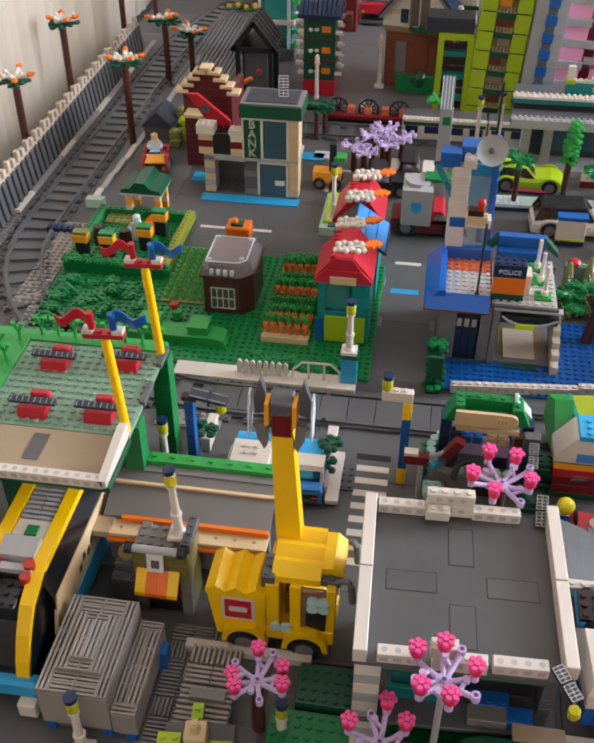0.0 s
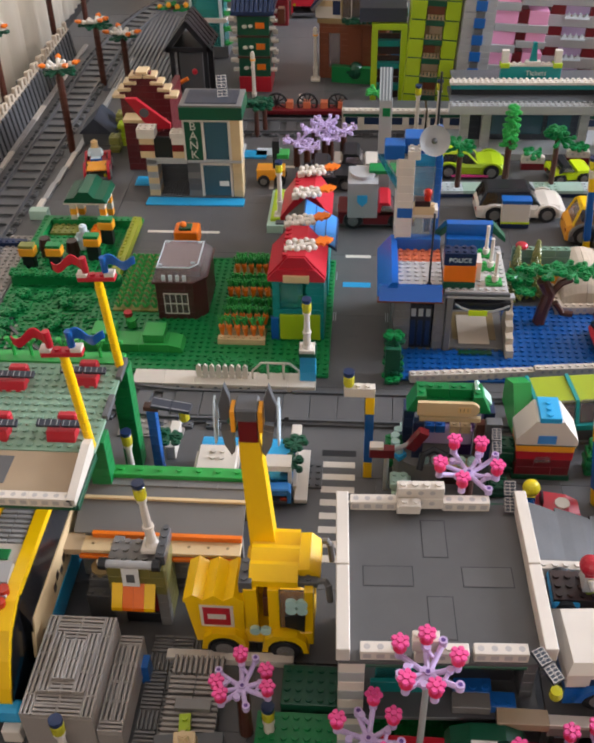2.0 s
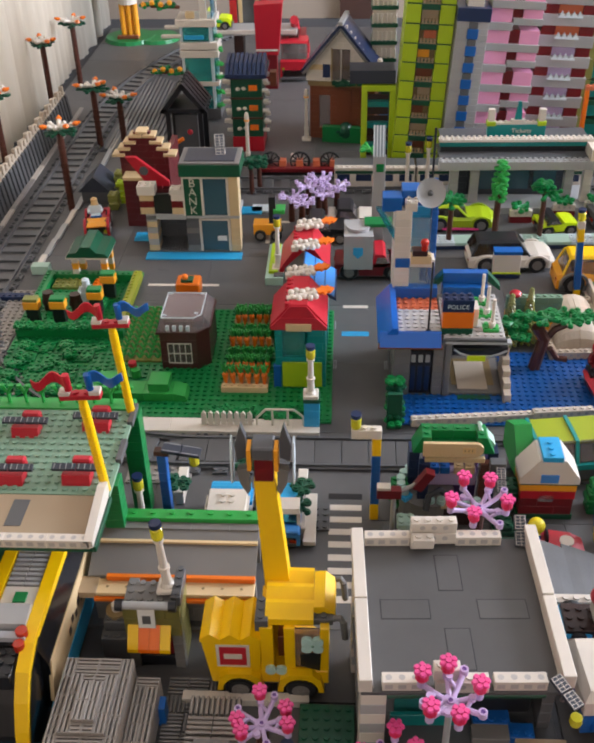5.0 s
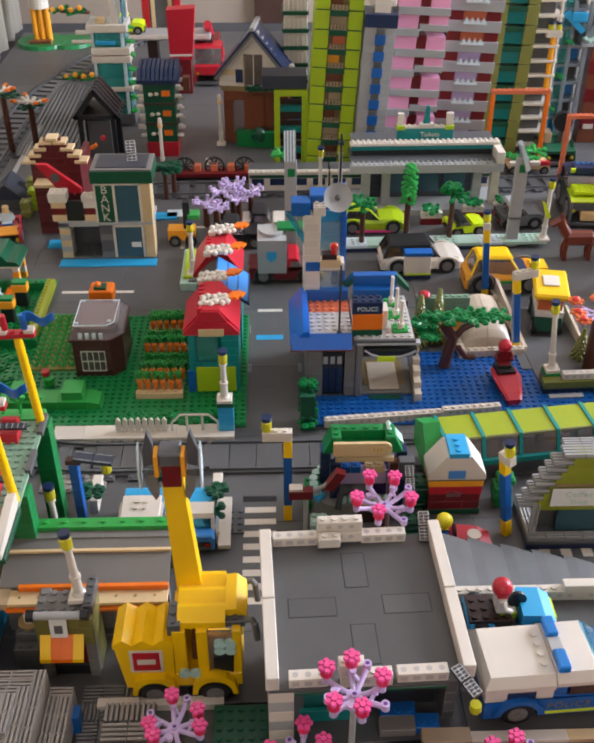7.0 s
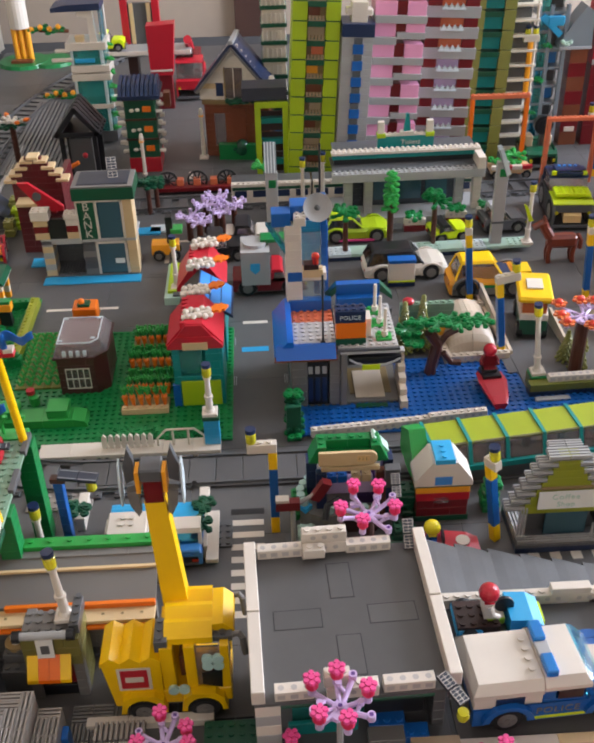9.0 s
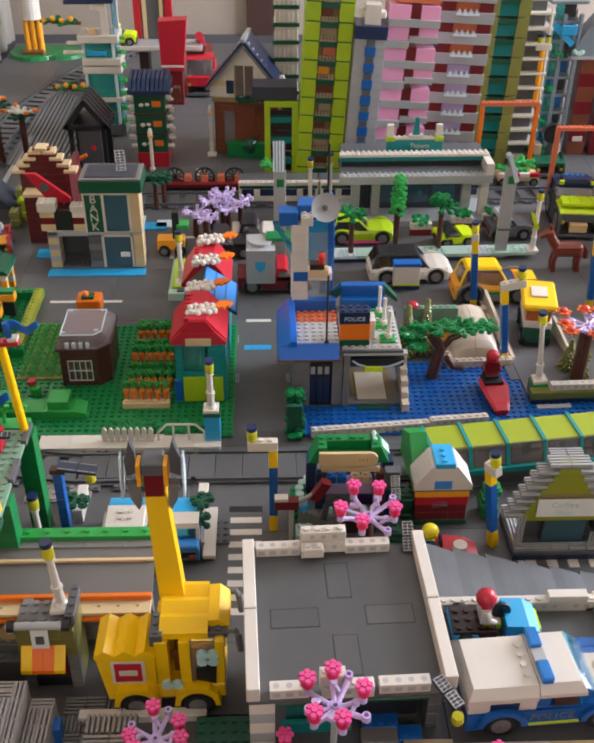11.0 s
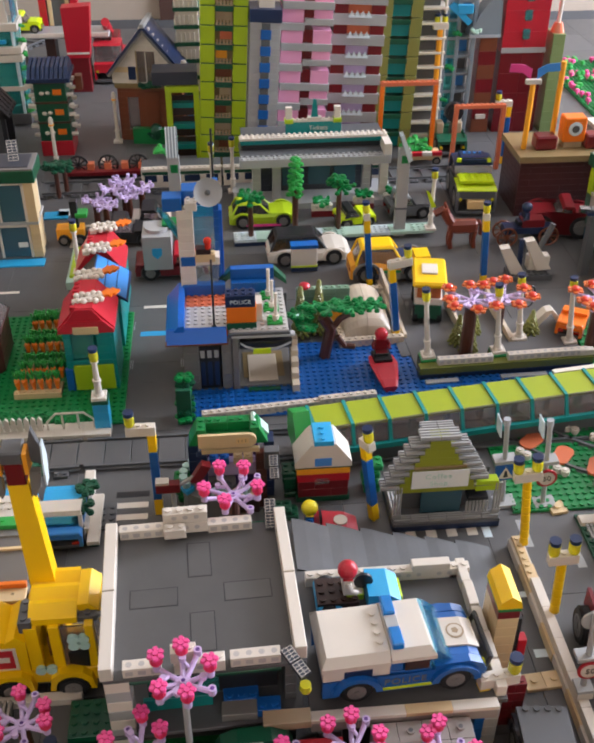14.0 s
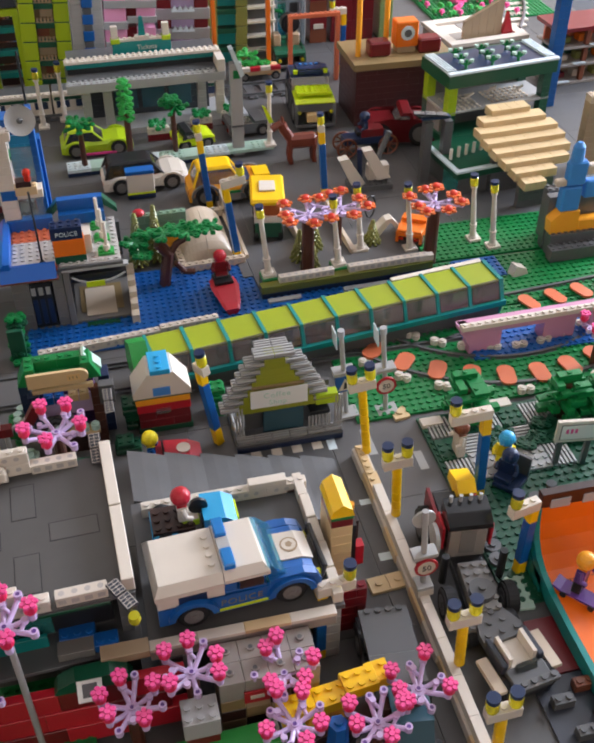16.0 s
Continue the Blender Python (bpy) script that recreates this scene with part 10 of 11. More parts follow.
slab("white_tile", brc, "white", 1.0, -0.2, 3.2, 3.2, 0.2, 4.2)
slab("ledge", brc, "silver", -2.4, -0.4, 21, 4.4, 4.6, 21.6)
part("pitched_roof", prism(B(), [(-2.6, 21.6), (4.4, 21.6), (4.0, 28.6), (2.4, 29.6), (-0.4, 26)], "y", -0.2, 4.4), "slate", brc)
bm = B()
leaf_plate(bm, -1.2, -0.6, 22.4, 1.1, 33, 7)
part("ledge_plant", bm, "pale_green", brc)
gtw = tower("glass_tower", 58.6, 200, "grey framed toy tower with teal glass and azure arms")
for x in (0, 2.6, 6.0):
    slab("post", gtw, "slate", x, 0, 0, x + 0.8, 0.9, 30)
    slab("post", gtw, "silver", x, 4.6, 0, x + 0.8, 5.5, 30)
for k in range(8):
    slab("floor", gtw, "slate", 0.1, 0.3, 1.5 + k * 3.8, 6.7, 5.2, 2.1 + k * 3.8)
    slab("pane", gtw, "clear_teal" if k % 3 else "clear_blue", 0.8, 0.4, 2.1 + k * 3.8, 2.6, 0.6, 5.3 + k * 3.8)
    slab("back_panel", gtw, "dark_grey" if k % 2 else "mid_blue", 3.4, 3.4, 2.1 + k * 3.8, 6.0, 3.8, 5.3 + k * 3.8)
slab("roof", gtw, "slate", -0.4, -0.4, 32.1, 7.2, 6, 32.7)
slab("azure_arm", gtw, "azure", 2.2, -0.8, 26.0, 5.6, 0.0, 28.0, 0.2)
part("azure_brace", prism(B(), [(0.4, 27.5), (1.4, 28.5), (5.6, 24.5), (4.8, 23.6)], "y", -0.6, 0.0), "azure", gtw)
for k in range(3):
    bm = B()
    leaf_plate(bm, 0.6 + k, -0.6, 8 + k * 7, 0.9, 40 + k, 6)
    part("ledge_plant", bm, "green", gtw)
ot = thing("orange_gate", 56.8, 179, 0, 0, "orange toy gate frame of two posts and a studded beam", "gate")
for x in (0, 9.6):
    slab("post", ot, "salmon", x + 0.2, 0.2, 0, x + 1.0, 1.2, 13)
slab("beam", ot, "salmon", 0.2, 0.2, 13, 10.6, 1.2, 13.7, stud=True)
wt2 = toy_car("green_jeep", 59.2, 191.5, 0, -90, 10, 6.4, "dark_green", "dark_green", label="dark green toy jeep with big tyres and a spare wheel", category="jeep", r=1.9, h=2.8, open_top=True)
part("spare_wheel", cyl(cyl(B(), 0.9, 8.0, -1.0, 0.4, 2.0, 18, axis="x"), 0.9, 8.0, 0.4, 0.5, 1.3, 18, axis="x"), "black", wt2)
slab("wheel_stand", wt2, "dark_grey", -1.2, 0.4, 2.6, 0.2, 1.4, 6.6)
for y in (-2.0, 2.0):
    slab("seat", wt2, "terrace_tan", -1.6, y - 0.8, 2.6, 0.8, y + 0.8, 6.0, 0.2)
fb = thing("flat_cart", 47.6, 182.5, 0, 0, "low toy cart with red and white bar and leaves", "cart")
for x in (1, 7.4):
    for y in (0.2, 3.8):
        wheel(fb, x, y, 0.9, 0.9, 0.7)
slab("bed", fb, "tan", 0, 0, 1.2, 8.4, 4, 2.2)
for k in range(4):
    slab("bar_piece", fb, "red" if k % 2 else "white", k * 2.1, -0.5, 2.2, k * 2.1 + 2.05, 0.4, 3.0)
bm = B()
for k in range(4):
    leaf_plate(bm, 1.0 + k * 1.4, 2.2, 3.0, 1.3, 80 + k, 7)
part("leaf_load", bm, "bright_green", fb)

# ---- big yellow truck, horse, carriage ----
yt = toy_car("monster_truck", 57.6, 164.4, 0, -95, 13, 7.5, "dark_grey", "navy", "clear_smoke", "big toy truck with neon yellow bonnet and huge tyres", "truck", r=2.6, hood="neon", h=4.6, roof_from=0.1, roof_to=0.6, cab_h=3.0)
part("bonnet_nose", prism(B(), [(3.2, 3.2), (6.8, 1.6), (6.8, 3.0), (3.2, 5.2)], "y", -1.6, 1.6), "flesh", yt)
slab("bonnet_plate", yt, "neon", 1.8, -3.2, 6.0, 5.2, 3.2, 6.6, 0.05, True)
slab("roof_rack", yt, "navy", -3.6, -2.4, 8.2, 0.6, 2.4, 8.9)
part("rack_lamp", studs(B(), -3, -2, 8.9, 1, 4), "mid_blue", yt)
slab("roll_bar", yt, "neon", -0.2, -3.2, 8.2, 0.4, 3.2, 8.9)
hs = thing("toy_horse", 51.4, 146.4, 0, 180, "reddish brown toy horse standing on the road", "horse")
bm = box(B(), -2.4, -0.9, 2.4, 2.0, 0.9, 4.6, 0.5)
for x in (-2.0, 1.5):
    for y in (-0.5, 0.5):
        tube(bm, [(x, y, 3.0), (x + 0.2, y, 1.4), (x, y, 0.0)], 0.38, 7)
tube(bm, [(1.6, 0, 4.2), (2.6, 0, 5.8), (2.9, 0, 6.6)], 0.75, 9)
tube(bm, [(2.8, 0, 6.7), (4.2, 0, 5.8)], 0.55, 8)
for s in (-0.3, 0.3):
    tube(bm, [(2.7, s, 6.9), (2.7, s, 7.6)], 0.16, 5)
tube(bm, [(-2.4, 0, 4.4), (-3.0, 0, 3.4), (-3.0, 0, 2.0)], 0.35, 6)
bmesh.ops.scale(bm, vec=(1.2, 1.2, 1.12), verts=bm.verts)
part("body", bm, "horse_brown", hs)
cg = thing("toy_carriage", 62.6, 147.0, 0, 0, "dark toy carriage with spoked brown wheels", "carriage")
for x in (-3.0, 4.5):
    for y in (-1.6, 1.6):
        bm = B()
        for r in range(18):
            a, a2 = 2 * math.pi * r / 18, 2 * math.pi * (r + 1) / 18
            tube(bm, [(x + 1.7 * math.cos(a), y, 1.8 + 1.7 * math.sin(a)), (x + 1.7 * math.cos(a2), y, 1.8 + 1.7 * math.sin(a2))], 0.2, 5)
        for r in range(4):
            a = math.pi * r / 4
            tube(bm, [(x - 1.7 * math.cos(a), y, 1.8 - 1.7 * math.sin(a)), (x + 1.7 * math.cos(a), y, 1.8 + 1.7 * math.sin(a))], 0.12, 5)
        part("spoked_wheel", bm, "wood_brown", cg)
slab("body", cg, "navy", -3.4, -1.3, 2.2, 5.4, 1.3, 3.4)
slab("seat", cg, "dark_red", -0.4, -1.2, 3.4, 3.6, 1.2, 4.8)
doll(63.0, 147.0, 3.6, 180, "black", "navy", "navy", hat="navy", label="toy figure in dark blue on the carriage", sit=True)
toy_car("red_tractor", 70.5, 150.5, 0, 170, 12, 6, "dark_red", "dark_red", label="large dark red toy tractor", category="tractor", r=2.4, h=3.6, roof_from=0.3, roof_to=0.6)
dr = thing("grey_loader", 59.4, 134.4, 0, 0, "white and grey toy loader with two raised arms", "loader")
slab("base", dr, "dark_grey", -2.6, -1.4, 0, 4.6, 2.4, 1.0, stud=True)
for x0, z0 in ((-0.6, 0.4), (3.4, 1.6)):
    part("arm", prism(B(), [(x0 - 1.4, z0), (x0 + 1.0, z0 + 0.2), (x0 - 2.4, z0 + 5.6), (x0 - 4.0, z0 + 5.4)], "y", -0.7, 0.9), "white", dr)
slab("counterweight", dr, "white", 0.8, 0.4, 1.0, 4.4, 2.2, 3.6, 0.1)
part("mast", tube(B(), [(1.2, 1.4, 1), (4.4, 1.6, 9)], 0.5), "dark_grey", dr)
part("blue_rod", tube(B(), [(-0.4, 1.2, 1), (-0.6, 1.4, 6.5)], 0.45), "navy", dr)
hoop = tube(B(), [(0.9 * math.cos(q * math.pi / 6), 0, 2.2 + 1.9 * math.sin(q * math.pi / 6)) for q in range(13)], 0.13, 6)
single("hoop", hoop, "black", 57.4, 124.6, 0.0, 15, "thin black hoop standing on the quay", "hoop")
toy_car("orange_kart", 62.0, 117.5, 0, 60, 6, 4, "orange", "orange", label="small orange toy kart", open_top=True, r=1.0)
dk = thing("dark_gate", 69.2, 134, 0, 0, "dark grey gate post with a solar bar", "gate")
for x in (0, 3.4):
    slab("post", dk, "dark_grey", x, 0, 0, x + 1.4, 1.6, 10.6)
slab("bar", dk, "navy", -0.6, 0.2, 11, 4.4, 1.4, 11.4)
solar(70.2, 134.8, 11.4, 80, 4, 3, 0.3, 0.9)

# ---- green glass building, tan steps, far right ----
gr = thing("green_hall", 75.4, 140.2, 0, 8, "green toy hall with white floors and navy roof", "hall")
for x in (0, 18.4):
    for y in (0, 7.4):
        for k in range(13):
            brick(gr, "lime" if x < 1 and k > 6 else "dark_green", x, y, k * 1.2, 1.6, 1.6)
slab("lower_band", gr, "dark_green", -0.6, -0.6, 3.4, 20.4, 9.4, 4.8)
slab("lower_edge", gr, "bluish_white", -0.8, -0.8, 2.9, 20.6, -0.2, 3.5)
slab("upper_floor", gr, "light_grey", 0, 0, 8.6, 20, 9, 9.0)
part("floor_studs", studs(B(), 1, 0, 9.0, 6, 6), "white", gr)
slab("upper_band", gr, "dark_green", -0.5, -0.5, 13.4, 20.5, 9.5, 15.6)
slab("roof_floor", gr, "navy", 0.4, 0.4, 15.0, 19.6, 8.8, 15.7)
slab("roof_edge", gr, "bluish_white", -0.6, -0.6, 15.6, 20.6, 0.4, 16.0)
for x in (-0.5, 18.6):
    grille(gr, x, 0.6, 15.7, x + 1.9, 8.8, "bluish_white", "y", 0.4, "roof_grille", 0.5)
for i in range(3):
    for j in range(3):
        t = thing("planter_sprout", 78.6 + i * 5, 142.0 + 0.7 * i + j * 2.6, 15.7, 0, "small green plant with pale knobs on the roof", "plant", "roof plants")
        bm = tube(B(), [(0, 0, 0), (0, 0, 1.6)], 0.28, 6)
        for s in (-1, 1):
            tube(bm, [(0, 0, 0.7), (s * 0.9, 0, 1.2)], 0.24, 6)
        part("stem", bm, "green", t)
        part("knob", cyl(cyl(B(), -0.9, 0, 1.2, 1.6, 0.4, 8), 0.9, 0, 1.2, 1.6, 0.4, 8), "pale_green", t)
slab("back_wall", gr, "stone", 1.6, 8.2, 4.8, 18.4, 8.8, 13.4)
slab("side_wall", gr, "warm_grey", -0.2, 2.0, 4.8, 0.4, 7.0, 8.6)
part("floor_studs", studs(B(), 9, 1, 9.0, 8, 5), "bone", gr)
for x, y in ((5.0, 2.0), (10.0, 3.0), (14.5, 1.6)):
    part("white_bird", tube(tube(B(), [(x - 0.9, y, 10.2), (x, y, 10.6), (x + 0.9, y, 11.0)], 0.24, 6), [(x - 0.2, y, 11.0), (x + 0.2, y, 10.0)], 0.2, 6), "white", gr)
slab("dark_room", gr, "dark_grey", 2, 4, 0.2, 18, 8.6, 8.4)
slab("screen", gr, "clear_blue", -0.9, 4, 0.6, -0.7, 6, 3.0)
for k in range(5):
    single("ledge_tile", box(B(), 0, 0, 0, 3.4, 0.9, 0.25, 0.05), "bluish_white", 84 + (k % 2) * 5, 139.2 + k * 0.3, 4.9, 20 * k, "small pale tile lying on the ledge", "tile")
lg2 = thing("hall_terrace", 72.6, 127.0, 0, 8, "green terrace with white edge in front of the hall", "terrace")
slab("deck", lg2, "dark_green", 0, 0, 3.6, 16, 12, 4.8)
slab("edge", lg2, "bluish_white", -0.3, -0.3, 4.8, 16, 0.6, 5.2)
slab("edge", lg2, "bluish_white", -0.3, 0.6, 4.8, 0.6, 12, 5.2)
slab("under_room", lg2, "dark_grey", 0.8, 1.2, 0, 15, 11.4, 3.6)
slab("glass_front", lg2, "clear_teal", 0.4, 0.6, 0.2, 0.7, 5, 3.6)
for k in range(6):
    part("white_post", cyl(B(), 1.5 + k * 1.6, 5.0 + 0.3 * k, 4.8, 6.6, 0.3, 8), "white", lg2)
ts = thing("tan_steps", 77.6, 119.8, 0, 4, "big tan roof built of stepped brick rows", "stepped roof")
for k, (x0, x1) in enumerate(((3.6, 7.4), (2.8, 10.2), (2.0, 13.4), (1.2, 14.6), (0.6, 14.6), (0.2, 14.2), (1.6, 13.0), (4.0, 11.0))):
    n = 4
    for q in range(n):
        brick(ts, "tan", x0 + q * (x1 - x0) / n, k * 2.0, 4.2 + k * 0.85, (x1 - x0) / n, 2.6, 1.4)
bricks(ts, "dark_grey", 4, 2.2, 0, 6, 4, "x")
bricks(ts, "dark_grey", 2, 8.2, 0, 12, 5, "x")
lion = thing("yellow_arch", 85.0, 110.0, 0.4, 0, "blue and yellow brick-built toy statue on grey stairs", "statue")
slab("blue_block", lion, "mid_blue", -4.2, -2.0, 6.9, -1.2, -0.4, 10.8, 0.2)
slab("blue_block", lion, "mid_blue", -0.6, -1.8, 8.6, 2.4, -0.4, 11.4, 0.2)
part("yellow_foot", prism(B(), [(-5.2, 3.4), (-1.0, 3.4), (-1.0, 6.9), (-4.0, 6.9), (-5.4, 5.6)], "y", -2.2, -0.4), "flame", lion)
slab("yellow_leg", lion, "flame", -1.0, -2.2, 3.4, 3.6, -0.6, 5.4, 0.2)
slab("torso", lion, "mid_blue", -3.8, -1.8, 10.8, -0.8, -0.4, 14.6, 0.3)
part("head", cyl(cyl(B(), -2.6, -1.1, 14.6, 16.8, 0.95, 12, 0.85), -2.6, -1.1, 16.8, 17.4, 0.85, 12, 0.4), "mid_blue", lion)
slab("cream_arm", lion, "bone", -0.8, -1.9, 12.4, 1.6, -0.7, 14.0, 0.2)
slab("cream_arm", lion, "bone", -5.4, -1.9, 11.0, -3.8, -0.7, 12.0, 0.2)
slab("stand", lion, "dark_grey", -5.2, -0.4, 0, 3.4, 1.0, 8.6)
slab("stand", lion, "dark_grey", -5.0, -2.4, 0, 3.6, -0.4, 3.4)
gst = thing("grey_stairs", 79.4, 105.6, 0.4, 0, "dark grey stepped block with studs", "stairs")
for k in range(5):
    slab("stair", gst, "dark_grey", 0.4 * k, k * 1.7, 0, 8, k * 1.7 + 1.7, 2.0 + k * 1.5, 0.05, True)
wl = thing("white_plaza", 88, 171, 0, 6, "white framed toy plaza with a tan screen wall", "plaza")
slab("stand", wl, "warm_grey", 0.5, 0.5, 0, 17, 14, 7.6)
for x0, y0, x1, y1 in ((0, 0, 17.4, 2), (0, 2, 2, 14), (15.4, 2, 17.4, 14), (2, 12, 15.4, 14)):
    slab("rim", wl, "white", x0, y0, 7.6, x1, y1, 8.4)
for i in range(3):
    for j in range(2):
        slab("tile", wl, "white" if (i + j) % 2 else "warm_grey", 2.2 + i * 4.4, 2.3 + j * 4.8, 7.6, 6.4 + i * 4.4, 6.9 + j * 4.8, 7.9)
for k in range(5):
    part("screen_board", prism(B(), [(4 + k * 1.7, 8.0), (5.65 + k * 1.7, 8.0), (5.65 + k * 1.7, 12.2 + k * 0.8), (4 + k * 1.7, 11.4 + k * 0.8)], "y", 3.0, 3.8), "terrace_tan", wl)
part("red_wedge", prism(B(), [(12.6, 8.2), (15.0, 8.2), (13.6, 12.5)], "y", 2.6, 3.6), "red", wl)
rnd = random.Random(21)
bm, bl2 = B(), B()
for k in range(150):
    x, y = rnd.uniform(0, 20), rnd.uniform(0, 42)
    b_ = bm if k % 2 else bl2
    cyl(b_, x, y, 0, 0.8, 0.25, 5), cyl(b_, x, y, 0.8, 1.5, 0.75, 7, 0.5)
single("flower_bed", bm, "hot_pink", 98.6, 206, 0.4, 0, "field of small pink toy flowers on green plates", "flowers", kind="stuff")
single("leaf_bed", bl2, "bright_green", 98.6, 206, 0.4, 0, "field of small green toy leaves between the flowers", "plants", kind="stuff")
frl = thing("far_track", 0, 0, 0, 0, "curved toy track with white sleepers by the flowers", "railway track")
pts = [(112 + 3.0 * math.sin(k * 0.32) + k * 1.1, 196 + k * 3.4, 0.9) for k in range(16)]
for d in (-2.6, 2.6):
    part("rail", tube(B(), [(x + d, y, z) for x, y, z in pts], 0.4, 6), "dark_grey", frl)
for x, y, z in pts:
    slab("sleeper", frl, "white", x - 3.6, y - 0.9, 0.0, x + 3.6, y + 0.9, 0.6)
oh = thing("orange_house", 64.4, 157.4, 0, 0, "orange and tan toy workshop with a round window", "workshop")
bricks(oh, "barn_brown", 0, 0, 0, 18, 9, "x", stud=False)
bricks(oh, "barn_brown", 0, 1, 0, 10, 9, "y", stud=False)
slab("deck", oh, "dark_tan", -0.6, -0.8, 10.8, 18.6, 11.4, 12.0)
slab("brown_chest", oh, "dark_red", 3, 2, 12, 7, 5, 14.6, 0.3)
slab("brown_chest", oh, "dark_red", 12.4, 2, 12, 16.6, 5, 14.6, 0.3)
slab("wheel_house", oh, "orange", 8.2, 3, 13.0, 12.4, 6, 17.6, 0.2)
slab("wheel_foot", oh, "terrace_tan", 8.6, 3.2, 12, 12, 5.8, 13.0)
part("round_window", cyl(B(), 10.3, 15.6, 2.8, 3.0, 1.3, 18, axis="y"), "bluish_white", oh)
part("round_hub", cyl(B(), 10.3, 15.6, 2.7, 2.82, 0.7, 14, axis="y"), "dark_grey", oh)
for x in (1.2, 5.4):
    rod("yellow_mast", oh, "flame", x if x < 2 else 7.2, 3.4 if x < 2 else 6.0, 12, 24 if x < 2 else 27, 0.5)
mast_bar = slab("mast_bar", oh, "white", -0.2, 2.9, 24, 2.6, 3.9, 24.8)
for s_, mat in ((-1, "magenta"), (1, "mid_blue")):
    part("flag", prism(B(), [(1.2 + s_ * 0.6, 24.8), (1.2 + s_ * 2.2, 26.0), (1.2 + s_ * 4.6, 26.2), (1.2 + s_ * 4.4, 27.6), (1.2 + s_ * 2.0, 27.4), (1.2 + s_ * 0.5, 26.6)], "y", 3.3, 3.5), mat, mast_bar)
arm_lamp(69.0, 182.5, 0, -2.4, (("yellow", 1.6), ("blue", 8.4), ("yellow", 2.2)), 0)

# ---- far left: pagoda, black house, brown house, white tower ----
pg = thing("pagoda", -28.2, 194, 0, 0, "green three-tier toy pagoda with white brackets", "pagoda")
slab("base", pg, "red", 0.8, 0, 0, 7.4, 8, 3.2)
for k in range(3):
    z = 3.2 + k * 4.2
    slab("tier_wall", pg, "dark_green", 0.9, 0.2, z, 7.3, 8, z + 3.8)
    slab("tier_eave", pg, "brown", 0.7, 0.0, z + 3.8, 7.5, 8.2, z + 4.2)
    slab("fish_tile", pg, "orange", 4.6, 0.05, z + 1.4, 6.4, 0.25, z + 2.6)
    bm = ball(ball(B(), 2.4, 0.1, z + 1.8, 0.55, 8, 6, 0.7), 3.6, 0.1, z + 1.9, 0.5, 8, 6, 0.7)
    part("white_knob", bm, "white", pg)
    for x in (-0.4, 7.0):
        for y in (0.6, 5.2):
            slab("bracket", pg, "white", x, y, z + 0.9, x + 1.6, y + 1.2, z + 1.4, 0.08)
            slab("bracket", pg, "white", x - (0.5 if x < 0 else -0.5), y + 0.4, z + 2.6, x + 1.5, y + 1.6, z + 3.3, 0.08)
slab("roof_low", pg, "navy", -0.2, -0.8, 15.8, 8.4, 9, 16.6)
for k in range(9):
    part("roof_rib", prism(B(), [(-0.8, 16.6), (9, 16.6), (6.4, 19), (1.4, 18.4)], "x", 0.0 + k * 0.92, 0.7 + k * 0.92), "navy", pg)
slab("orange_box", pg, "wood_brown", 8.6, 6, 12, 10, 8, 15)
bk2 = thing("black_house", -40.0, 187, 0, 0, "black toy house frame with a steep roof", "house")
for x in (0, 6.6):
    for y in (0, 7):
        slab("post", bk2, "black", x, y, 0, x + 0.9, y + 0.9, 11.6)
slab("back_wall", bk2, "black", 0.8, 7.2, 0, 6.8, 7.8, 11.6)
slab("inner_box", bk2, "dark_grey", 1.4, 2.6, 0, 6, 6.8, 9.6)
slab("eave", bk2, "black", -0.6, -0.6, 11, 8.2, 8.6, 11.9)
for s, pts in ((0, [(-1.0, 11.2), (-0.2, 10.8), (4.2, 16.2), (3.6, 17.0)]), (1, [(8.6, 11.2), (7.8, 10.8), (3.4, 16.2), (4.0, 17.0)])):
    for k in range(5):
        part("rafter", prism(B(), pts, "y", -0.6 + k * 2.0, 0.6 + k * 2.0), "black", bk2)
    part("roof_skin", prism(B(), [(p[0] * 0.97 + 0.1, p[1] - 0.25) for p in pts], "y", 0, 8), "dark_grey", bk2)
part("orange_leaf", tube(B(), [(1.0, -0.6, 4.5), (3.4, -0.8, 5.8)], 0.45, 7), "orange", bk2)
part("red_leaf", ball(B(), 4.6, 0.8, 6.6, 0.6, 8, 6), "red", bk2)
brh = thing("brown_house", -12.6, 202.2, 0, -8, "brown and white toy house with a steep navy roof", "house")
bricks(brh, "wood_brown", 1.4, 0, 0, 14, 10, "x", 4, 1, 1.2, False, gaps=((2, 4.4, 2, 7),))
bricks(brh, "wood_brown", 14.4, 1, 0, 6, 10, "y", 4, 1, 1.2, False)
slab("door_glass", brh, "clear_smoke", 3.4, 0.4, 2.4, 5.8, 0.7, 9.6)
slab("door_leaf", brh, "wood_brown", 7.4, -0.25, 0, 10.4, 0, 11)
slab("tan_lintel", brh, "dark_tan", 1.0, -0.3, 11.6, 15.6, 1, 12.6)
for k in range(10):
    half = 7.6 - max(0, k - 1.5) * 0.86
    course(brh, "tan" if k == 2 else "white", 8.2 - half, 0, 12.6 + k * 1.15, 2 * half, "x", (k % 2) * 2, 4, 1, 1.15)
gw = slab("gable_window", brh, "clear_smoke", 6.2, -0.2, 13.0, 10.0, -0.02, 19.4)
slab("window_bar", gw, "white", 8.0, -0.26, 13, 8.2, -0.18, 19.4, 0.01)
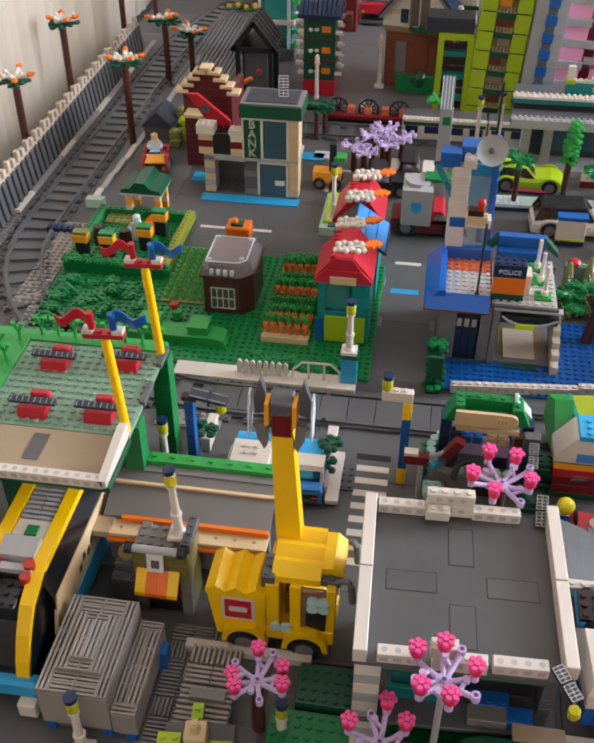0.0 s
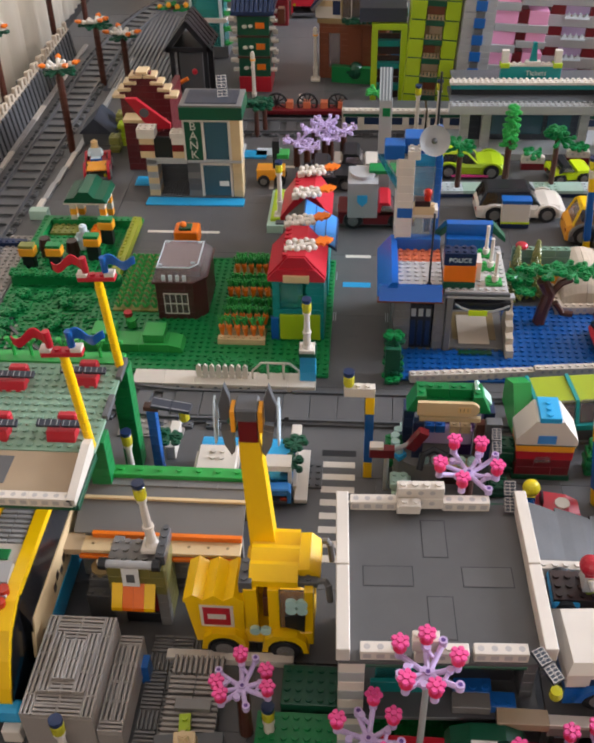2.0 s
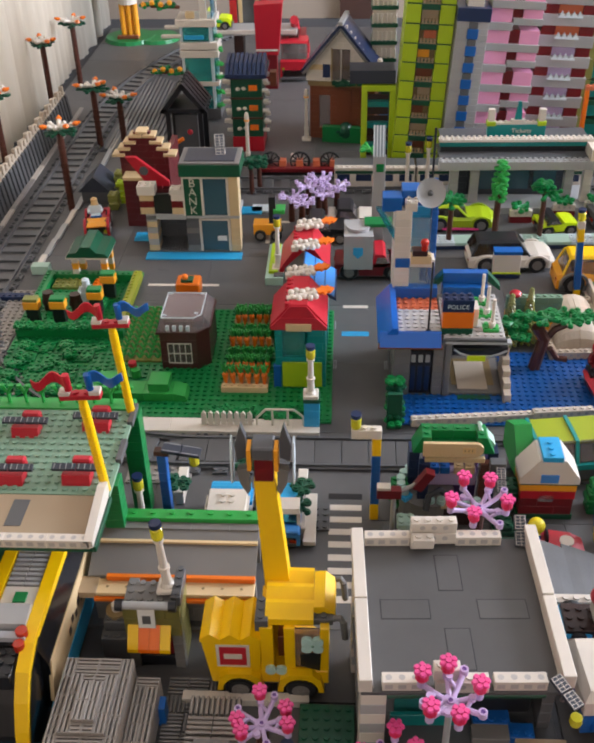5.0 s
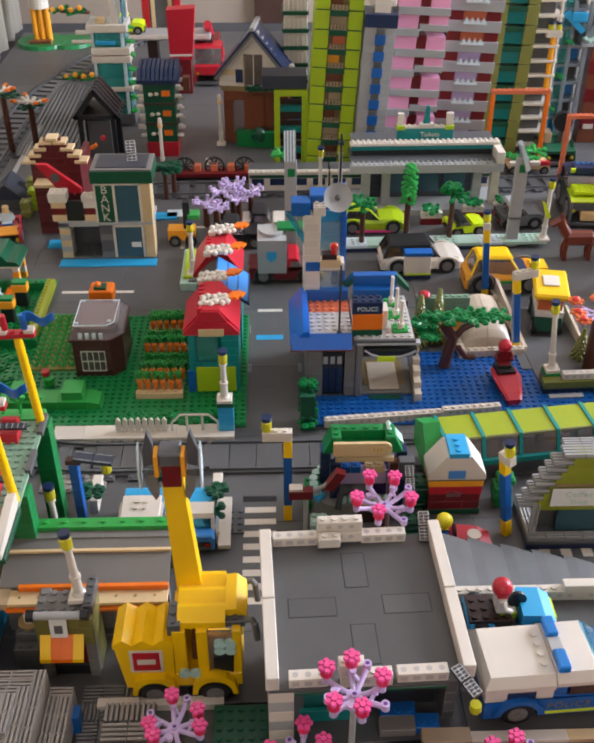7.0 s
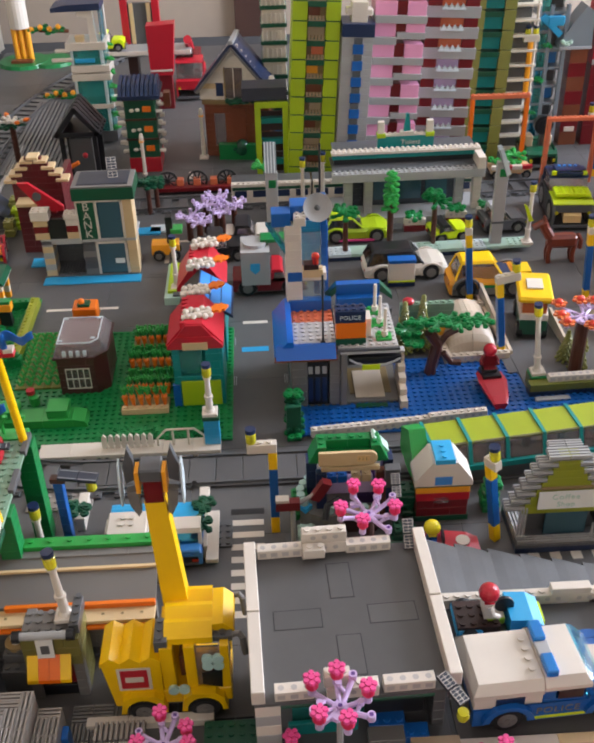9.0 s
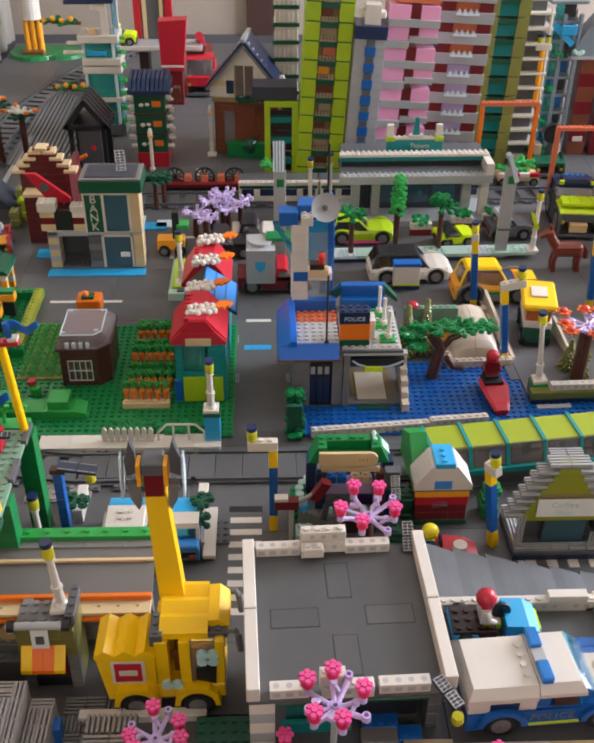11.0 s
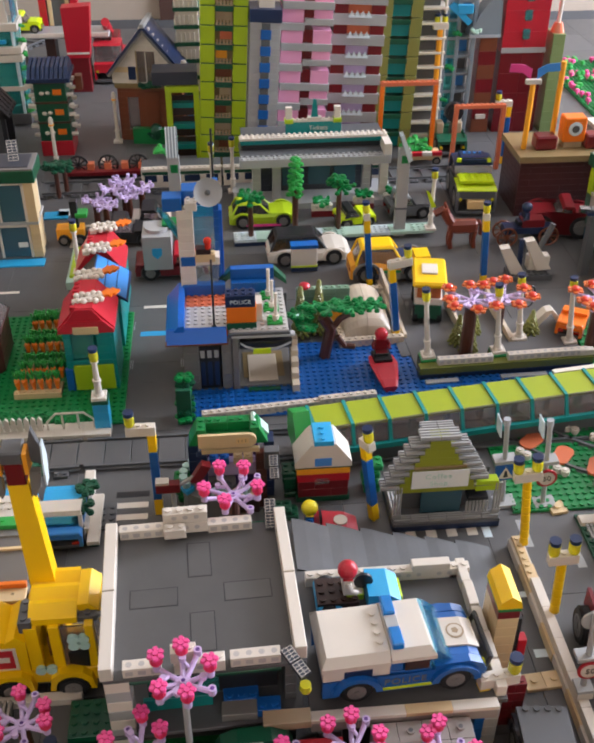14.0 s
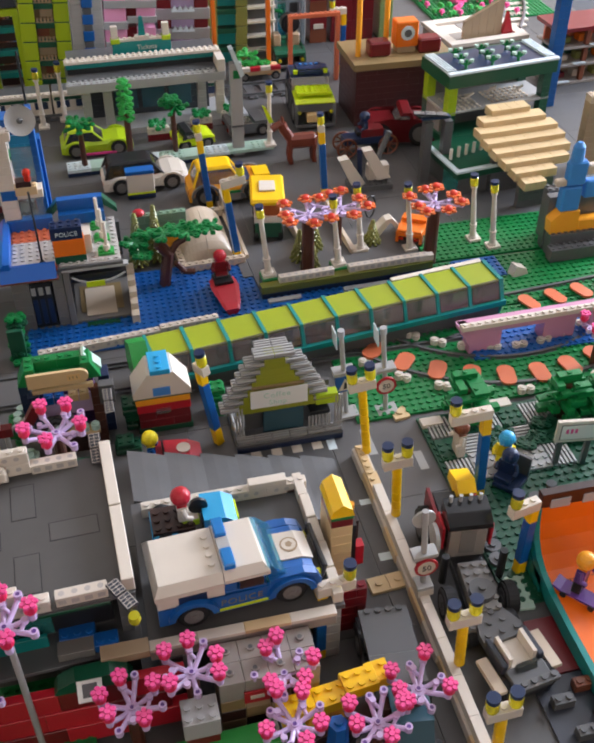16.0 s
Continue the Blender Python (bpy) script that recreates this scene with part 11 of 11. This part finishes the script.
slab("window_post", gw, "dark_tan", 6.0, -0.3, 12.8, 6.3, -0.1, 19.6)
slab("small_window", brh, "navy", 4.2, -0.15, 13.4, 5.8, 0.0, 16.2)
slab("small_window", brh, "navy", 11.2, -0.15, 13.4, 12.4, 0.0, 16.2)
for s in (-1, 1):
    for k in range(7):
        y0 = -1.2 + k * 1.3
        pts = [(8.1 + s * 8.5, 14.8), (8.1 + s * 7.9, 14.2), (8.1, 23.6), (8.1, 25.0)]
        part("roof_rib", prism(B(), pts, "y", y0, y0 + 1.22), "navy", brh)
slab("ridge", brh, "light_grey", 7.6, -1.4, 24.4, 8.6, 7.9, 25.2, 0.1)
for s in (-1, 1):
    part("verge", prism(B(), [(8.1 + s * 8.3, 14.5), (8.1 + s * 7.7, 14.2), (8.1, 23.4), (8.1, 24.0)], "y", -1.4, -1.22), "stone", brh)
for k, x in enumerate((7.8, 10.2, 13.4, 15.6)):
    bm = B()
    leaf_plate(bm, x, -1.0, 12.6, 1.6, k + 60, 8)
    part("ledge_plant", bm, "dark_green", brh)
bm = B()
leaf_plate(bm, 8.6, -1.4, 2.2, 1.8, 90, 8)
ball(bm, 9.4, -1.2, 2.4, 1.6, 10, 8, 1.2)
part("door_bush", bm, "dark_green", brh)
slab("hedge", brh, "green", 4.4, -2.2, 0, 14, -0.6, 3.4)
bm = cyl(cyl(B(), 16.4, -1.6, 0, 12, 0.28, 8), 16.4, -1.6, 12, 14.5, 0.6, 10, 0.4)
part("lantern_post", bm, "dark_grey", brh)
part("lantern_cap", cyl(B(), 16.4, -1.6, 17.4, 18.2, 0.7, 10, 0.5), "white", brh)
part("lantern_glass", cyl(B(), 16.4, -1.6, 14.5, 17.4, 0.55, 10), "clear_smoke", brh)
tw = thing("white_balcony_tower", 1.6, 206, 0, 0, "white and green toy tower with balcony railings", "tower block")
for k in range(9):
    slab("floor", tw, "dark_green", 0, 0, 8 + k * 3.6, 5.6, 6, 8.8 + k * 3.6)
    slab("room", tw, "white", 0.4, 0.6, 8.8 + k * 3.6, 5.2, 5.6, 11.6 + k * 3.6)
    for q in range(6):
        rod("baluster", tw, "white", 0.4 + q * 0.95, 0.2, 8.8 + k * 3.6, 10.8 + k * 3.6, 0.18, 6)
slab("foot", tw, "mid_blue", 0, 0, 0, 5.6, 6, 8)
wtw = thing("white_slab_tower", -40.2, 212, 0.5, 0, "white and glass toy tower with plants and a navy roof", "tower block")
slab("plinth", wtw, "dark_grey", 0, 0, 0, 8.2, 7, 2.4)
for z0, z1 in ((2.4, 7.6), (8.6, 14.0), (17.4, 20.6)):
    slab("glass_floor", wtw, "clear_teal", 0.7, 0.3, z0, 6.6, 0.5, z1)
    slab("glass_side", wtw, "clear_teal", 7.4, 0.6, z0, 7.6, 6.4, z1)
    slab("back_wall", wtw, "bluish_white", 0.6, 6.2, z0, 7.6, 6.6, z1)
    for x in (0.2, 6.6):
        slab("corner_post", wtw, "bluish_white", x, 0.2, z0, x + 0.6, 0.9, z1)
slab("slab", wtw, "white", 0, 0, 7.6, 8.2, 7, 8.6)
for z in (14.0, 15.8):
    slab("slab", wtw, "white", -0.1 + 0.1 * (z > 15), -0.3, z, 8.4, 7, z + 1.5, 0.08)
slab("slab", wtw, "white", -0.6, -0.3, 20.6, 8.2, 7, 22.2, 0.08)
slab("blue_step", wtw, "azure", 1.2, -0.4, 18.0, 5.4, 0.25, 18.8)
part("frame_post", prism(B(), [(4.8, 22.2), (6.4, 22.2), (6.0, 28.6), (2.8, 28.6), (2.8, 27.6), (4.8, 27.2)], "y", 0.4, 1.6), "white", wtw)
slab("side_glass", wtw, "clear_blue", 7.2, 0.8, 22.2, 7.4, 6, 28.6)
slab("frame_post", wtw, "white", 7.0, 5.6, 22.2, 7.8, 6.6, 28.6)
slab("tan_seat", wtw, "tan", 1.6, 0.4, 22.2, 3.6, 1.8, 23.6, 0.2)
part("navy_roof", prism(B(), [(-2.6, 28.6), (7.8, 28.8), (7.8, 30.2), (0.4, 30.0), (-2.6, 29.4)], "y", 0, 7), "navy", wtw)
for k, (x, z) in enumerate(((-1.6, 10.4), (-2.6, 24.6))):
    br = part("branch", tube(B(), [(0.6, 0.6, z), (x - 3.0, 0.2, z + 0.4)], 0.4, 7), "wood_brown", wtw)
    bm, bo = B(), B()
    for q in range(4):
        leaf_plate(bm, x - 4.0 + q * 1.7, 0.2 + 0.5 * (q % 2), z + 0.4 + 0.5 * math.sin(q * 2.0), 1.3, 50 + q + 9 * k, 7)
        ball(bo, x - 4.4 + q * 1.9, -0.7, z + 0.9 + 0.4 * (q % 2), 0.6, 8, 6)
    part("branch_leaf", bm, "green", br)
    part("branch_fruit", bo, "flame", br)
slab("white_branch", wtw, "white", -4.0, -0.2, 18.2, 0.6, 0.6, 19.0, 0.2)
slab("white_branch", wtw, "white", -3.0, -0.4, 20.2, 0.2, 0.6, 21.0, 0.2)
for k in range(7):
    bm = B()
    leaf_plate(bm, 8.2, 1 + 0.3 * k, 3 + k * 3.0, 0.8, k + 70, 6)
    part("climbing_plant", bm, "bright_green", wtw)
rd = thing("red_chute", -25.4, 234, 0, 0, "tall red toy chute with a white line", "chute")
part("body", prism(B(), [(0, 8.5), (5.4, 8.5), (6.6, 20.6), (-0.2, 20.2)], "y", 0, 4), "red", rd)
slab("line", rd, "white", 0, -0.1, 9.4, 5.4, 0.1, 9.9, 0.02)
slab("stand", rd, "dark_red", 0.4, 0.5, 0, 5, 3.5, 8.5)
gdk = thing("grey_bridge_deck", -42, 244, 0, 0, "grey raised toy road deck with small cars", "bridge")
slab("deck", gdk, "light_grey", 0, 0, 10.4, 26, 8, 11.4)
slab("edge", gdk, "white", 0, -0.3, 10.8, 26, 0, 11.8)
for x in (2, 10, 18, 24):
    slab("pier", gdk, "dark_brown", x, 1, 0, x + 2.4, 6, 10.4)
toy_car("small_car", -36.4, 247.5, 11.4, 0, 7.5, 4.6, "neon", "neon", label="small neon yellow toy car on the raised deck", r=1.0)
rdr = thing("red_gate", -33.5, 252, 11.4, 0, "red and tan toy gate house", "gate house")
for x in (0, 8):
    slab("post", rdr, "red", x, 0, 0, x + 1.8, 2, 14)
slab("door", rdr, "dark_grey", 1.8, 0.6, 0, 8, 1.4, 10)
slab("tan_frame", rdr, "tan", 2.2, 0.2, 0, 3.2, 0.7, 10)
slab("tan_frame", rdr, "tan", 6.6, 0.2, 0, 7.6, 0.7, 10)
ftk = toy_car("fire_engine", -16.6, 248, 0, -90, 16, 7, "red", "red", "clear_smoke", "large red toy fire engine", "fire engine", r=2.0, h=4.4, hood="red", roof_from=0.5, roof_to=0.95, cab_h=4.6)
slab("ladder_box", ftk, "dark_red", -7.5, -2.6, 5, 0.5, 2.6, 9.5, 0.2)
part("ladder", tube(B(), [(-6, 0, 9), (3, 0, 14)], 1.1, 8), "red", ftk)
yp = thing("yellow_columns", -66, 279, 0, 0, "yellow columns with pale tops on a green mound", "columns")
part("mound", cyl(cyl(B(), 0, 0, 0, 1.0, 7.5, 20, 7.0), 8, 0, 0, 0.9, 6.5, 18, 6.0), "green", yp)
slab("wood_strip", yp, "wood_brown", -3, -4, 1.0, 3, -2, 1.8)
for x in (-1.6, 0.2, 2.0):
    rod("column", yp, "flame", x, 0, 1.0, 10, 0.9, 12)
part("pale_top", cyl(B(), 0.2, 0, 10, 24, 2.7, 18), "white", yp)

# ---- beyond the hall: blue column, storeyed shop, tan pillar ----
bcol = thing("blue_column", 102.4, 157.2, 0, 0, "tall blue brick column beside the hall", "column")
for k in range(20):
    brick(bcol, "blue", 0, 0, k * 1.2, 2.2, 2, 1.2, k == 19)
shp = thing("storeyed_shop", 108, 166, 0, 4, "open toy shop with orange, red and green storeys", "shop")
for k, (m, z) in enumerate((("terrace_tan", 0.0), ("dark_green", 3.6), ("salmon", 7.2))):
    slab("floor_slab", shp, "warm_grey", 0, 0, z, 20, 8, z + 0.5)
    slab("back_wall", shp, m, 0.3, 5.5, z + 0.5, 19.7, 6.2, z + 3.6)
    for x in (0.2, 6.6, 13.0, 18.8):
        slab("post", shp, "wood_brown", x, 0.3, z + 0.5, x + 0.9, 1.2, z + 3.6)
    for q in range(4):
        slab("shelf_box", shp, ("dark_red", "bone", "olive", "orange")[(q + k) % 4], 1.6 + q * 4.6, 2.2, z + 0.5, 4.4 + q * 4.6, 4.2, z + 1.6 + 0.4 * (q % 2), 0.1)
    slab("front_tile", shp, "bluish_white", 1.4 + 3 * k, -0.3, z + 0.5, 4.2 + 3 * k, 0.4, z + 0.8)
slab("roof", shp, "dark_red", -0.4, -0.4, 10.8, 20.4, 8.4, 11.6)
tpl = thing("tan_pillar_wall", 97.0, 132, 0, 0, "tan brick wall end with white top bricks", "wall")
for k in range(10):
    brick(tpl, "terrace_tan", 0, 0, k * 1.2, 3.4, 2)
brick(tpl, "bone", 0, 0, 12.0, 3.4, 2, 1.2, True)
